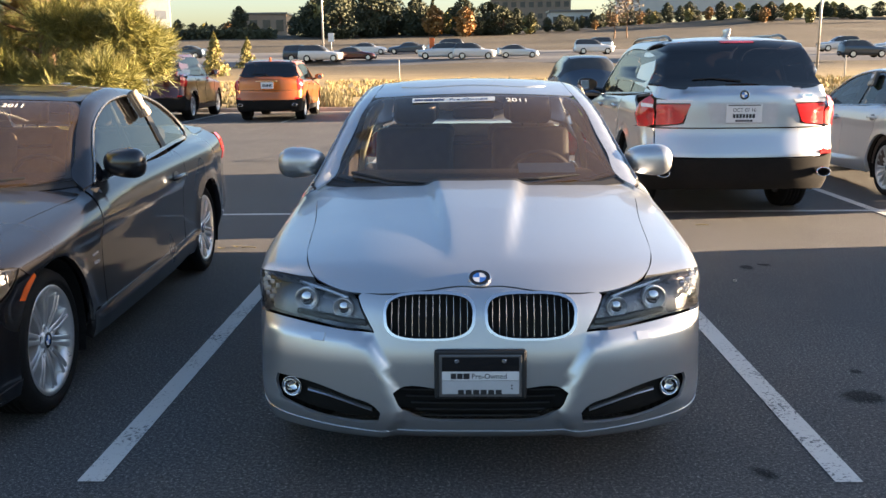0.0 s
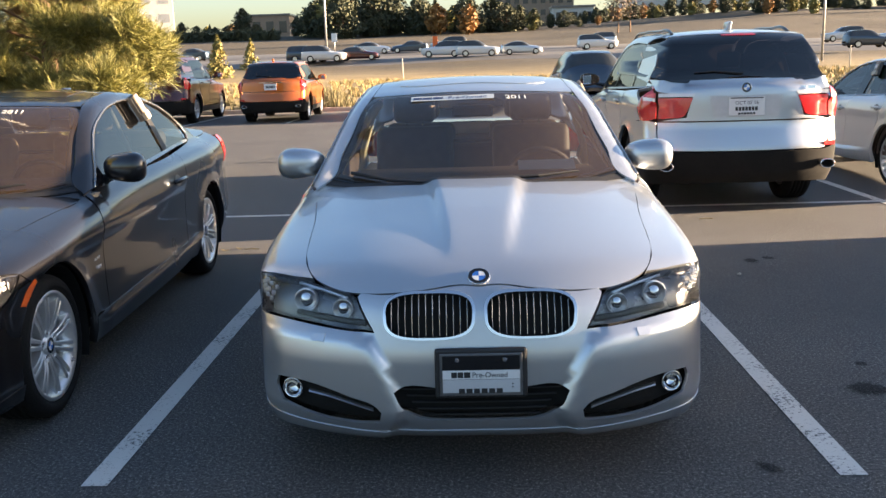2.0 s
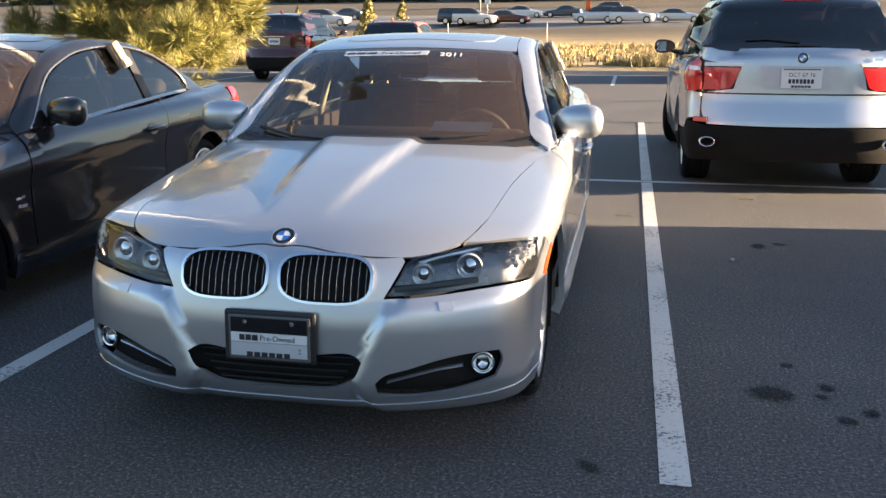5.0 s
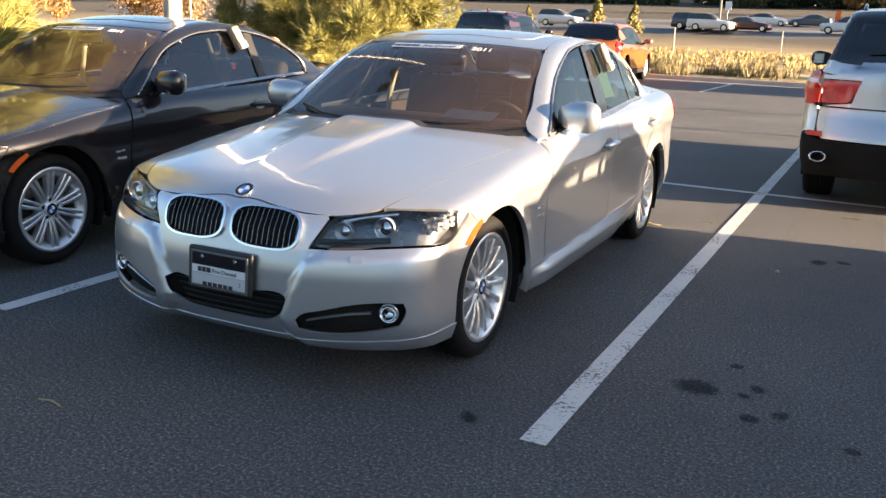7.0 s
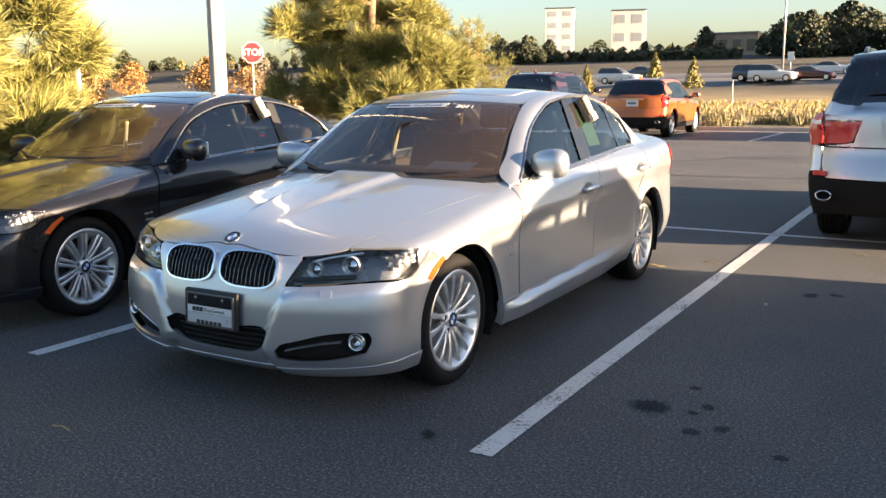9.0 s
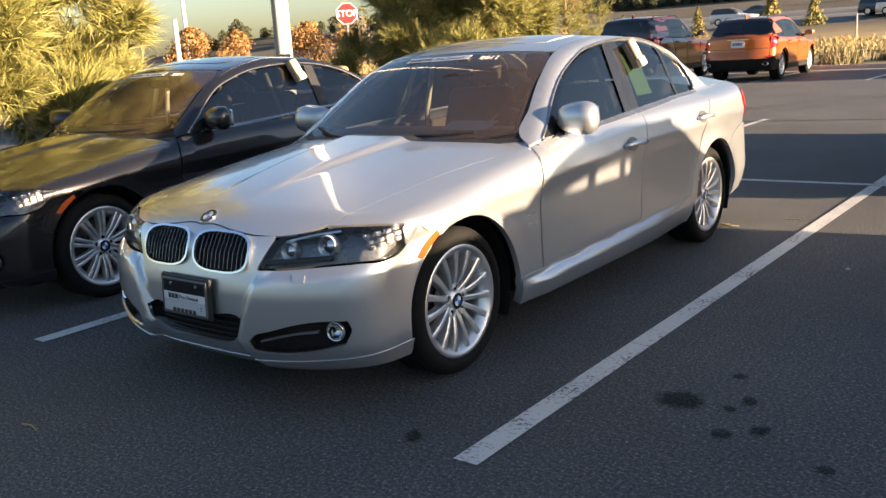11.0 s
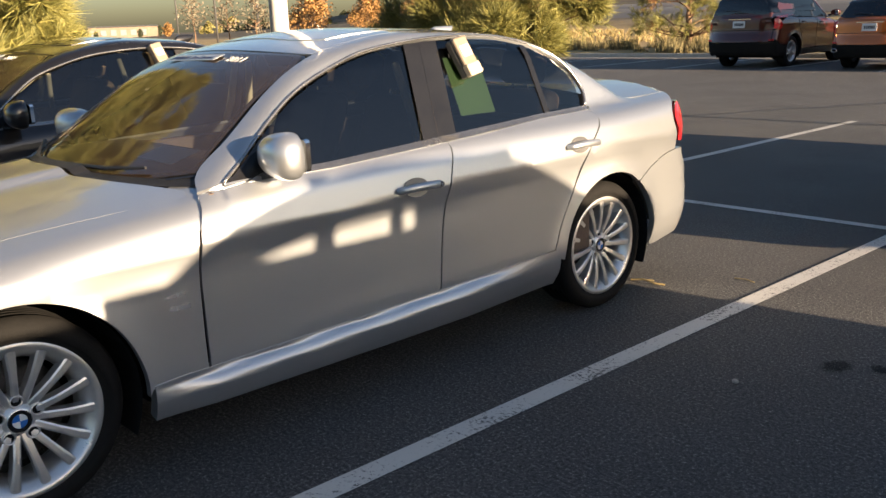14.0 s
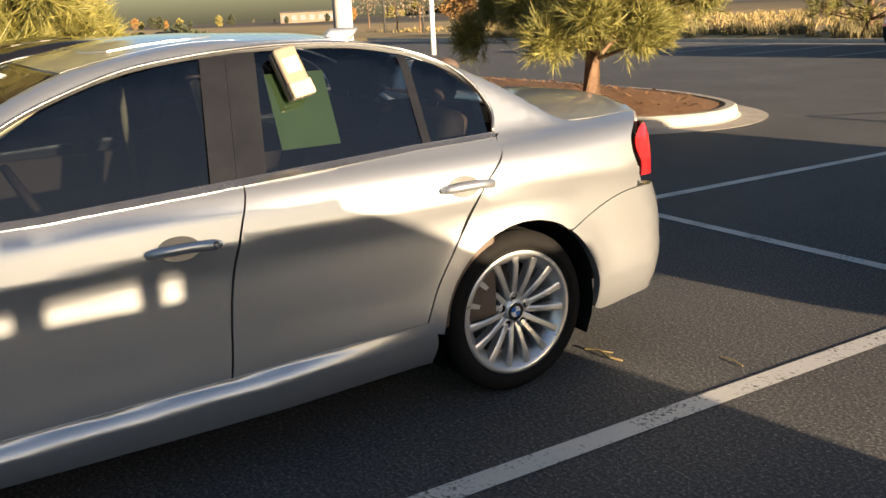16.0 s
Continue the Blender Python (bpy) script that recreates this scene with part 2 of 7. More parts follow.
M = {
    "asphalt": asphalt(),
    "line": line_paint(),
    "silver": paint("silver_paint", (0.515, 0.54, 0.567), 0.82, 0.355),
    "concrete": surf("concrete", (0.34, 0.31, 0.27), (0.50, 0.46, 0.40), 3, 0.85, bump=0.4, bscale=90),
    "dry_grass": grassland(),
    "bark": surf("bark", (0.10, 0.06, 0.04), (0.25, 0.16, 0.10), 14, 0.9, bump=0.8, bscale=25),
    "steel": surf("galvanised_steel", (0.35, 0.35, 0.35), (0.5, 0.5, 0.5), 5, 0.45, 0.6),
    "white": surf("white_coated_metal", (0.72, 0.71, 0.68), (0.82, 0.81, 0.79), 4, 0.4),
    "graphite": paint("graphite_paint", (0.020, 0.019, 0.021), 0.6, 0.28),
    "white_paint": paint("white_pearl_paint", (0.62, 0.62, 0.62), 0.3, 0.35),
    "orange_paint": paint("burnt_orange_paint", (0.50, 0.125, 0.022), 0.6, 0.34),
    "maroon_paint": paint("dark_red_paint", (0.060, 0.009, 0.008), 0.5, 0.3),
    "blue_paint": paint("dark_blue_paint", (0.03, 0.05, 0.08), 0.5, 0.3),
    "chrome": surf("chrome", (0.75, 0.75, 0.76), (0.82, 0.82, 0.82), 6, 0.10, 1.0, rvar=0.05),
    "alloy": surf("painted_alloy", (0.60, 0.60, 0.60), (0.72, 0.72, 0.71), 9, 0.30, 0.75, rvar=0.08),
    "trim": surf("satin_trim", (0.30, 0.30, 0.30), (0.42, 0.42, 0.42), 6, 0.25, 0.9),
    "bar": surf("grille_bar_chrome", (0.22, 0.22, 0.22), (0.34, 0.34, 0.34), 9, 0.25, 0.9),
    "alloy_dark": surf("dusty_inner_rim", (0.05, 0.05, 0.05), (0.12, 0.11, 0.10), 20, 0.55, 0.6),
    "plastic": surf("black_plastic", (0.006, 0.006, 0.007), (0.014, 0.014, 0.015), 12, 0.55, bump=0.15, bscale=400),
    "gloss_black": surf("gloss_black_trim", (0.008, 0.008, 0.009), (0.014, 0.014, 0.015), 5, 0.12),
    "matt_black": surf("underbody_black", (0.006, 0.006, 0.006), (0.014, 0.013, 0.012), 6, 0.9),
    "rubber": surf("tyre_rubber", (0.005, 0.005, 0.005), (0.012, 0.0115, 0.011), 10, 0.85, bump=0.2, bscale=120),
    "glass": glass("clear_glass", (0.80, 0.80, 0.76), dust=0.06),
    "tint": glass("tinted_glass", (0.24, 0.26, 0.27)),
    "privacy": glass("privacy_glass", (0.06, 0.06, 0.07)),
    "lens": glass("lamp_cover", (0.94, 0.95, 0.96), ior=1.45),
    "smoke": surf("lamp_housing", (0.11, 0.11, 0.115), (0.16, 0.16, 0.16), 8, 0.3, 0.5),
    "lamp_inner": surf("lamp_inner_shell", (0.15, 0.15, 0.155), (0.22, 0.22, 0.22), 8, 0.28, 0.5),
    "reflector": surf("lamp_reflector", (0.80, 0.80, 0.81), (0.88, 0.88, 0.88), 30, 0.22, 0.7),
    "amber": surf("amber_lens", (0.46, 0.075, 0.01), (0.60, 0.11, 0.015), 90, 0.2, coat=0.8),
    "red_lens": surf("red_lens", (0.42, 0.012, 0.015), (0.58, 0.02, 0.02), 60, 0.18, coat=1.0),
    "clear_lens": surf("pale_lens", (0.6, 0.58, 0.58), (0.75, 0.72, 0.72), 60, 0.2, coat=1.0),
    "leather": surf("dark_leather", (0.070, 0.048, 0.036), (0.115, 0.082, 0.064), 25, 0.55, bump=0.3, bscale=200),
    "cream": surf("cream_trim", (0.52, 0.48, 0.34), (0.66, 0.60, 0.44), 25, 0.7),
    "tan_leather": surf("tan_leather", (0.22, 0.15, 0.09), (0.33, 0.24, 0.15), 25, 0.55, bump=0.3, bscale=200),
    "plate": surf("plate_white", (0.62, 0.62, 0.62), (0.70, 0.70, 0.70), 20, 0.4),
    "plate_grey": surf("plate_grey", (0.42, 0.43, 0.45), (0.5, 0.51, 0.52), 20, 0.4),
    "ink": surf("black_ink", (0.01, 0.01, 0.012), (0.02, 0.02, 0.022), 20, 0.5),
    "ink_blue": surf("navy_ink", (0.015, 0.03, 0.09), (0.02, 0.04, 0.12), 20, 0.5),
    "roundel_blue": surf("roundel_blue", (0.02, 0.12, 0.42), (0.03, 0.15, 0.5), 20, 0.2, coat=1.0),
    "roundel_white": surf("roundel_white", (0.7, 0.7, 0.7), (0.78, 0.78, 0.78), 20, 0.2, coat=1.0),
    "paper": surf("paper", (0.62, 0.64, 0.62), (0.74, 0.75, 0.73), 12, 0.8),
    "green_paper": surf("green_form", (0.21, 0.35, 0.14), (0.27, 0.41, 0.19), 10, 0.8),
    "lockbox": surf("grey_key_box", (0.05, 0.05, 0.045), (0.09, 0.085, 0.08), 12, 0.5, bump=0.2, bscale=300),
    "lockbox_tan": surf("tan_key_box_cover", (0.21, 0.165, 0.12), (0.27, 0.22, 0.165), 12, 0.5),
    "lockbox_flap": surf("beige_key_box_flap", (0.40, 0.34, 0.25), (0.48, 0.41, 0.31), 12, 0.5),
    "needles": surf("pine_needles", (0.045, 0.066, 0.018), (0.34, 0.30, 0.075), 0.9, 0.6, island=0.55),
    "brown_needles": surf("dead_pine_needles", (0.19, 0.10, 0.035), (0.42, 0.25, 0.09), 1.2, 0.7, island=0.6),
    "conifer": surf("dark_conifer", (0.022, 0.032, 0.017), (0.075, 0.080, 0.038), 0.5, 0.8, island=0.6),
    "olive_leaf": surf("olive_leaves", (0.10, 0.10, 0.03), (0.32, 0.27, 0.08), 0.8, 0.7, island=0.7),
    "autumn_leaf": surf("autumn_leaves", (0.17, 0.085, 0.025), (0.36, 0.20, 0.06), 0.8, 0.7, island=0.7),
    "bare_twig": surf("grey_twigs", (0.10, 0.085, 0.06), (0.2, 0.17, 0.12), 0.8, 0.8, island=0.7),
    "straw": surf("dry_straw", (0.20, 0.15, 0.06), (0.46, 0.36, 0.16), 0.6, 0.8, island=0.8),
    "sage": surf("sage_brush", (0.10, 0.09, 0.04), (0.28, 0.23, 0.11), 0.8, 0.8, island=0.8),
    "mulch": surf("wood_mulch", (0.12, 0.06, 0.03), (0.34, 0.20, 0.11), 30, 0.9, bump=0.9, bscale=60),
    "far_road": surf("far_road", (0.10, 0.10, 0.10), (0.14, 0.135, 0.13), 0.4, 0.8),
    "stain": oil_mark(),
    "tar": surf("tar_seam", (0.008, 0.008, 0.008), (0.016, 0.016, 0.016), 9, 0.5),
    "wall_pale": surf("pale_wall", (0.42, 0.44, 0.42), (0.52, 0.53, 0.50), 0.5, 0.85),
    "wall_brown": surf("brown_wall", (0.22, 0.17, 0.13), (0.30, 0.24, 0.18), 0.5, 0.85),
    "hazy_glass": surf("hazy_window_glass", (0.22, 0.24, 0.26), (0.28, 0.30, 0.32), 0.5, 0.3),
    "far_glass": surf("far_window_glass", (0.03, 0.035, 0.04), (0.06, 0.065, 0.07), 0.5, 0.1),
    "stop_red": surf("sign_red", (0.5, 0.02, 0.02), (0.6, 0.03, 0.03), 5, 0.4),
    "bright_orange": surf("traffic_orange", (0.7, 0.12, 0.02), (0.8, 0.17, 0.03), 5, 0.6),
}

# ---- mesh helpers ----
def mesh_ob(name, verts, faces, mat, parent=None, smooth=False, label=""):
    me = bpy.data.meshes.new(name)
    me.from_pydata(np.asarray(verts, float).tolist(), [], faces.tolist() if isinstance(faces, np.ndarray) else [tuple(int(i) for i in f) for f in faces])
    me.update()
    if mat:
        me.materials.append(mat)
    if smooth:
        me.polygons.foreach_set("use_smooth", np.ones(len(me.polygons), dtype=bool))
    ob = new(name, me)
    if parent:
        ob.parent = parent
    if label:
        ob["label"] = label
    return ob


def part(name, bm, mat, parent, label="", smooth=False):
    me = bpy.data.meshes.new(name)
    bm.to_mesh(me)
    bm.free()
    me.materials.append(mat)
    if smooth:
        me.polygons.foreach_set("use_smooth", np.ones(len(me.polygons), dtype=bool))
    ob = new(name, me)
    ob.parent = parent
    if label:
        ob["label"] = label
    return ob


def box_bm(lo, hi, bevel=0.0, bm=None, seg=2):
    """A box from corner to corner, its edges rounded."""
    bm = bm or bmesh.new()
    lo, hi = Vector(lo), Vector(hi)
    r = bmesh.ops.create_cube(bm, size=1, matrix=Matrix.LocRotScale((lo + hi) / 2, None, hi - lo))
    if bevel:
        es = list({e for v in r["verts"] for e in v.link_edges})
        bmesh.ops.bevel(bm, geom=es, offset=bevel, segments=seg, profile=0.5, affect='EDGES')
    return bm


def tube_bm(pts, radii, sides=8, bm=None, caps=True):
    """A round bar along points, with a radius at each."""
    bm = bm or bmesh.new()
    pts = [Vector(p) for p in pts]
    rings = []
    for i, p in enumerate(pts):
        d = (pts[min(i + 1, len(pts) - 1)] - pts[max(i - 1, 0)]).normalized()
        q = d.to_track_quat('Z', 'Y')
        r = radii[i] if hasattr(radii, "__len__") else radii
        rings.append([bm.verts.new(p + q @ Vector((r * math.cos(a), r * math.sin(a), 0))) for a in np.linspace(0, 2 * math.pi, sides, endpoint=False)])
    for a, b in zip(rings, rings[1:]):
        for i in range(sides):
            bm.faces.new((a[i], a[(i + 1) % sides], b[(i + 1) % sides], b[i]))
    if caps:
        bm.faces.new(rings[0][::-1])
        bm.faces.new(rings[-1])
    return bm


# ---- ground ----
def rise(y, x=0.0):
    """Height of the land: verge, road bank, hillside that stands higher towards +x."""
    steep = 1 + 0.5 * min(1.0, max(0.0, (x - 8) / 50)) if y > 112 else 1.0
    h = float(np.interp(y, (-1000, 26.8, 28.4, 62, 90, 112, 185, 420, 1200), (0.1, 0.1, 0.16, 0.3, 1.35, 2.55, 7.4, 13, 20)))
    h = h if steep == 1.0 else 2.55 + (h - 2.55) * steep
    # towards -x the hill runs out into flat land
    f = min(1.0, max(0.0, (1.42 + x / max(y, 1.0)) / 0.30)) if x < -40 else 1.0
    return 0.2 + (h - 0.2) * f * f * (3 - 2 * f) if y > 28.4 else h


LOT = (-46.0, 46.0, -45.0, 26.4)
xs = sorted({*np.linspace(-1400, -120, 14), *np.linspace(-110, 110, 45), *np.linspace(120, 1400, 14), LOT[0], LOT[1]})
ys = sorted({*np.linspace(-300, -50, 6), *np.linspace(-45, 26.4, 8), 26.8, *np.linspace(28.4, 200, 60), *np.linspace(210, 1200, 20)})
gv, gf = [], []
for y in ys:
    for x in xs:
        inside = LOT[0] < x < LOT[1] and LOT[2] < y < LOT[3] + 0.01
        bumps = 0.35 * noise.noise((x * 0.06, y * 0.06, 0)) * min(1, max(0, (y - 40) / 40))
        gv.append((x, y, -0.12 if inside else rise(y, x) + bumps))
nx = len(xs)
for j in range(len(ys) - 1):
    for i in range(nx - 1):
        gf.append((j * nx + i, j * nx + i + 1, (j + 1) * nx + i + 1, (j + 1) * nx + i))
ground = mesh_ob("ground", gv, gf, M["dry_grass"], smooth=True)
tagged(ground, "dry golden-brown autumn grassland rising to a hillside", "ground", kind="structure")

lot = mesh_ob("pavement", [(LOT[0], LOT[2], 0), (LOT[1], LOT[2], 0), (LOT[1], LOT[3], 0), (LOT[0], LOT[3], 0)], [(0, 1, 2, 3)], M["asphalt"])
tagged(lot, "dark grey speckled asphalt of a parking lot", "pavement", kind="structure")


def strip(name, a, b, width, z=0.004, mat="line"):
    a, b = Vector((*a, z)), Vector((*b, z))
    n = (b - a).cross(Vector((0, 0, 1))).normalized() * width / 2
    return mesh_ob(name, [a - n, b - n, b + n, a + n], [(0, 1, 2, 3)], M[mat])


def stall_line(a, b, width=0.1):
    tagged(strip("parking_line", a, b, width), "worn white painted parking stall line", "road marking", "parking lines", "structure")


for k in range(-3, 4):
    x = 1.33 + 2.764 * k
    if k > -3:
        stall_line((x, 0.08), (x, 6.0))
    if k > -2:
        stall_line((x, 6.12), (x, 11.7))
stall_line((-7.0, 6.06), (9.8, 6.06), 0.09)
for k in range(-6, 5):
    stall_line((-6.2 + 2.8 * k - 1.5, 21.0), (-6.2 + 2.8 * k - 1.5, 25.9))


# ---- vehicle bodies: a smooth solid per vehicle, panels cut from it ----
def curve(xs, ys):
    """A smooth curve through a few values that does not overshoot."""
    xs, ys = np.array(xs, float), np.array(ys, float)
    h, d = np.diff(xs), np.diff(ys) / np.diff(xs)
    m = np.zeros(len(xs))
    m[0], m[-1] = d[0], d[-1]
    for i in range(1, len(xs) - 1):
        if d[i - 1] * d[i] > 0:
            w1, w2 = 2 * h[i] + h[i - 1], h[i] + 2 * h[i - 1]
            m[i] = (w1 + w2) / (w1 / d[i - 1] + w2 / d[i])

    def f(x):
        x = np.clip(np.asarray(x, float), xs[0], xs[-1])
        i = np.clip(np.searchsorted(xs, x) - 1, 0, len(h) - 1)
        t = (x - xs[i]) / h[i]
        return ((2 * t - 3) * t * t + 1) * ys[i] + ((t - 2) * t + 1) * t * h[i] * m[i] + (3 - 2 * t) * t * t * ys[i + 1] + (t - 1) * t * t * h[i] * m[i + 1]
    return f


def smax(a, b, k):
    h = np.clip(0.5 + 0.5 * (a - b) / k, 0, 1)
    return b * (1 - h) + a * h + k * h * (1 - h)


def pos(v, k=0.012):
    return np.where(v > k, v, np.where(v < -k, 0.0, (v + k) ** 2 / (4 * k)))


class Shape:
    """Lower body and cabin of a vehicle with its nose at y = 0 and its tail towards +y, as signed functions."""

    def __init__(self, width, crease, inset, top, crown, nose, tail, nose_plan, tail_plan, roof, cabin, lean, axles, radius, ridge=0.0, screen=0.16, back=0.12, flare=0.014, floor=0.16, edge=0.07, sill=0.0):
        self.width, self.crease, self.inset = curve(*width), curve(*crease), curve(*inset)
        self.top, self.crown, self.nose, self.tail = curve(*top), crown, curve(*nose), curve(*tail)
        self.nose_plan, self.tail_plan, self.roof, self.cab = nose_plan, tail_plan, curve(*roof), curve(*cabin)
        self.lean, self.axles, self.radius, self.ridge = lean, axles, radius, ridge
        self.screen, self.back, self.flare, self.floor, self.edge, self.sill = screen, back, flare, floor, edge, sill
        self.mid = (roof[0][0] + roof[0][-1]) / 2

    def lower(self, x, y, z):
        ax = np.abs(x)
        zc = self.crease(y)
        w = self.width(y) - self.inset(z - zc) - 0.20 * pos(z - zc, 0.003) - 0.15 * np.minimum(pos(zc - z, 0.003), 0.075)
        if self.sill:
            u = np.clip((0.268 + 0.036 * y - z) / 0.042, 0, 1)
            w = w + self.sill * u * (1.4 - 0.4 * u) * np.clip((y - 1.10) / 0.28, 0, 1) * np.clip((3.12 - y) / 0.55, 0, 1)
        for yw in self.axles:
            r = np.hypot(y - yw, z - self.radius)
            w = w + self.flare * np.exp(-((r - self.radius * 1.12) / 0.07) ** 2)
        t = self.top(y) - self.crown * (ax / 0.9) ** 2.6
        if self.ridge:
            fade = np.clip((y - 0.25) / 0.5, 0, 1) * (y < 1.5)
            t = t - self.ridge * fade * np.tanh((ax - (0.085 + 0.105 * y)) / 0.020)
        f = smax(ax - w, z - t, self.edge)
        a, p = self.nose_plan
        cheek = 0.0
        if self.ridge:
            # the outer bumper stands proud: a ledge below the lamp turns down into a slope beside the mouth
            line = np.interp(z, (0.2, 0.25, 0.30, 0.40, 0.515, 0.575, 0.62), (0.31, 0.27, 0.262, 0.297, 0.348, 0.378, 0.40))
            ledge = np.interp(ax, (0.38, 0.45, 0.62, 0.82), (0.560, 0.585, 0.592, 0.602))
            rim = np.clip(np.minimum((ledge - z) / 0.052, (ax - line) / 0.050), 0, 1)
            cheek = 0.032 * rim * (1.5 - 0.5 * rim * rim) * np.clip((0.92 - ax) / 0.2, 0, 1)
        f = smax(f, self.nose(z) + a * (ax / 0.8) ** p - cheek - y, 0.07)
        a, p = self.tail_plan
        f = smax(f, y - (self.tail(z) - a * (ax / 0.8) ** p), 0.06)
        return smax(f, self.floor - z, 0.03)

    def cabin(self, x, y, z):
        ax = np.abs(x)
        ys = y - np.where(y < self.mid, self.screen, -self.back) * ax * ax
        t = self.roof(ys) - 0.085 * ax * ax
        w = self.cab(y) - self.lean * (z - 0.93)
        return smax(ax - w, z - t, 0.055)


def march(f, o, d, far=2.6, steps=130):
    """The first place along each ray o + s d where f turns from outside to inside."""
    o, d = np.atleast_2d(o).astype(float), np.atleast_2d(d).astype(float)
    n = len(o)
    s = np.linspace(0, far, steps)
    P = o[:, None, :] + s[None, :, None] * d[:, None, :]
    v = f(P[..., 0], P[..., 1], P[..., 2])
    inside = v < 0
    hit = inside.any(1)
    k = np.where(hit, inside.argmax(1), v.argmin(1))
    lo, hi = s[np.maximum(k - 1, 0)], s[k]
    lo = np.where(hit, lo, hi)
    for _ in range(22):
        m = (lo + hi) / 2
        q = o + m[:, None] * d
        ins = f(q[:, 0], q[:, 1], q[:, 2]) < 0
        hi, lo = np.where(ins, m, hi), np.where(ins, lo, m)
    return o + hi[:, None] * d


def slope(f, p, e=0.004):
    g = np.stack([f(*(p + e * np.eye(3)[i]).T) - f(*(p - e * np.eye(3)[i]).T) for i in range(3)], 1)
    return g / np.maximum(np.linalg.norm(g, axis=1, keepdims=True), 1e-9)


SEDAN = Shape(
    width=((0, 0.3, 0.6, 0.9, 1.6, 2.6, 3.5, 4.0, 4.3, 4.55), (0.80, 0.845, 0.875, 0.888, 0.893, 0.903, 0.900, 0.872, 0.835, 0.78)),
    crease=((0, 1.375, 2.4, 4.6), (0.72, 0.757, 0.792, 0.855)),
    inset=((-0.65, -0.52, -0.42, -0.28, -0.14, 0, 0.12, 0.25, 0.4), (0.080, 0.022, 0.004, 0.008, 0.008, 0, 0.001, 0.011, 0.082)),
    top=((0.0, 0.14, 0.3, 0.6, 1.0, 1.4, 1.9, 3.3, 3.8, 4.38, 4.55), (0.66, 0.745, 0.80, 0.865, 0.925, 0.97, 1.02, 1.05, 1.055, 1.065, 1.03)), crown=0.105,
    nose=((0.14, 0.2, 0.3, 0.46, 0.58, 0.68, 0.76, 0.9), (0.15, 0.065, 0.024, 0.026, 0.05, 0.085, 0.16, 0.5)),
    tail=((0.14, 0.25, 0.45, 0.6, 0.75, 1.0, 1.1), (4.36, 4.46, 4.51, 4.50, 4.45, 4.42, 4.40)),
    nose_plan=(0.22, 2.8), tail_plan=(0.20, 2.6),
    roof=((0.9, 1.3, 1.6, 1.88, 2.1, 2.5, 2.95, 3.3, 3.6, 3.9, 4.3), (0.70, 0.93, 1.12, 1.285, 1.355, 1.405, 1.392, 1.335, 1.225, 1.065, 0.82)),
    cabin=((1.2, 1.7, 2.4, 3.2, 3.8, 4.2), (0.80, 0.805, 0.80, 0.785, 0.745, 0.70)), lean=0.44,
    axles=(0.78, 3.54), radius=0.317, ridge=0.013, sill=0.034)


def both_solids(sh, lo=0.86):
    def f(x, y, z):
        a, b = sh.lower(x, y, z), np.maximum(sh.cabin(x, y, z), lo - z)
        return -smax(-a, -b, 0.03)
    return f


def plane_proj(d, back=2.6, far=5.2):
    d = np.array(d, float) / np.linalg.norm(d)
    e1 = np.array((0, 1, 0.0)) if abs(d[1]) < 0.9 else np.array((1, 0, 0.0))
    e1 = e1 - d * (e1 @ d)
    e1 /= np.linalg.norm(e1)
    e2 = np.cross(e1, d)
    return (lambda P: np.stack([P @ e1, P @ e2], 1)), (lambda q: (q[:, :1] * e1 + q[:, 1:] * e2 - d * back, np.repeat(d[None], len(q), 0))), far


def polar_proj(y0, sign):
    """Rays outward from an upright axis at y0, towards the nose (sign -1) or the tail (+1); they are followed inward."""
    def to2(P):
        return np.stack([np.arctan2(P[:, 0], sign * (P[:, 1] - y0)) * 0.85, P[:, 2]], 1)

    def rays(q):
        a = q[:, 0] / 0.85
        out = np.stack([np.sin(a), sign * np.cos(a), np.zeros(len(q))], 1)
        o = np.stack([np.zeros(len(q)), np.full(len(q), y0), q[:, 1]], 1) + out * 1.7
        return o, -out
    return to2, rays, 1.69


SIDE, FRONT, TOP = plane_proj((-1, 0, 0)), plane_proj((0, 1, 0)), plane_proj((0, 0, -1))
REAR, OBL = plane_proj((0, -1, 0), 7.0, 4.5), plane_proj((-1, 0.25, -0.7))


def place(f, pts):
    """Points of the skin: (kind, a, b) with s: y, z from the side; f: x, z from ahead; r: x, z from behind; t: x, y from above."""
    out = np.zeros((len(pts), 3))
    for kind, far in (("s", 2.6), ("f", 3.4), ("r", 3.4), ("t", 3.2)):
        idx = [i for i, p in enumerate(pts) if p[0] == kind]
        if idx:
            a, b = np.array([pts[i][1:] for i in idx], float).T
            e = np.ones(len(idx))
            o, d = {"s": ((2.6 * e, a, b), (-1, 0, 0)), "f": ((a, -1.5 * e, b), (0, 1, 0)), "r": ((a, 7.0 * e, b), (0, -1, 0)), "t": ((a, b, 3.2 * e), (0, 0, -1))}[kind]
            out[idx] = march(f, np.stack(o, 1), np.repeat(np.array([d], float), len(idx), 0), far, 200)
    return out


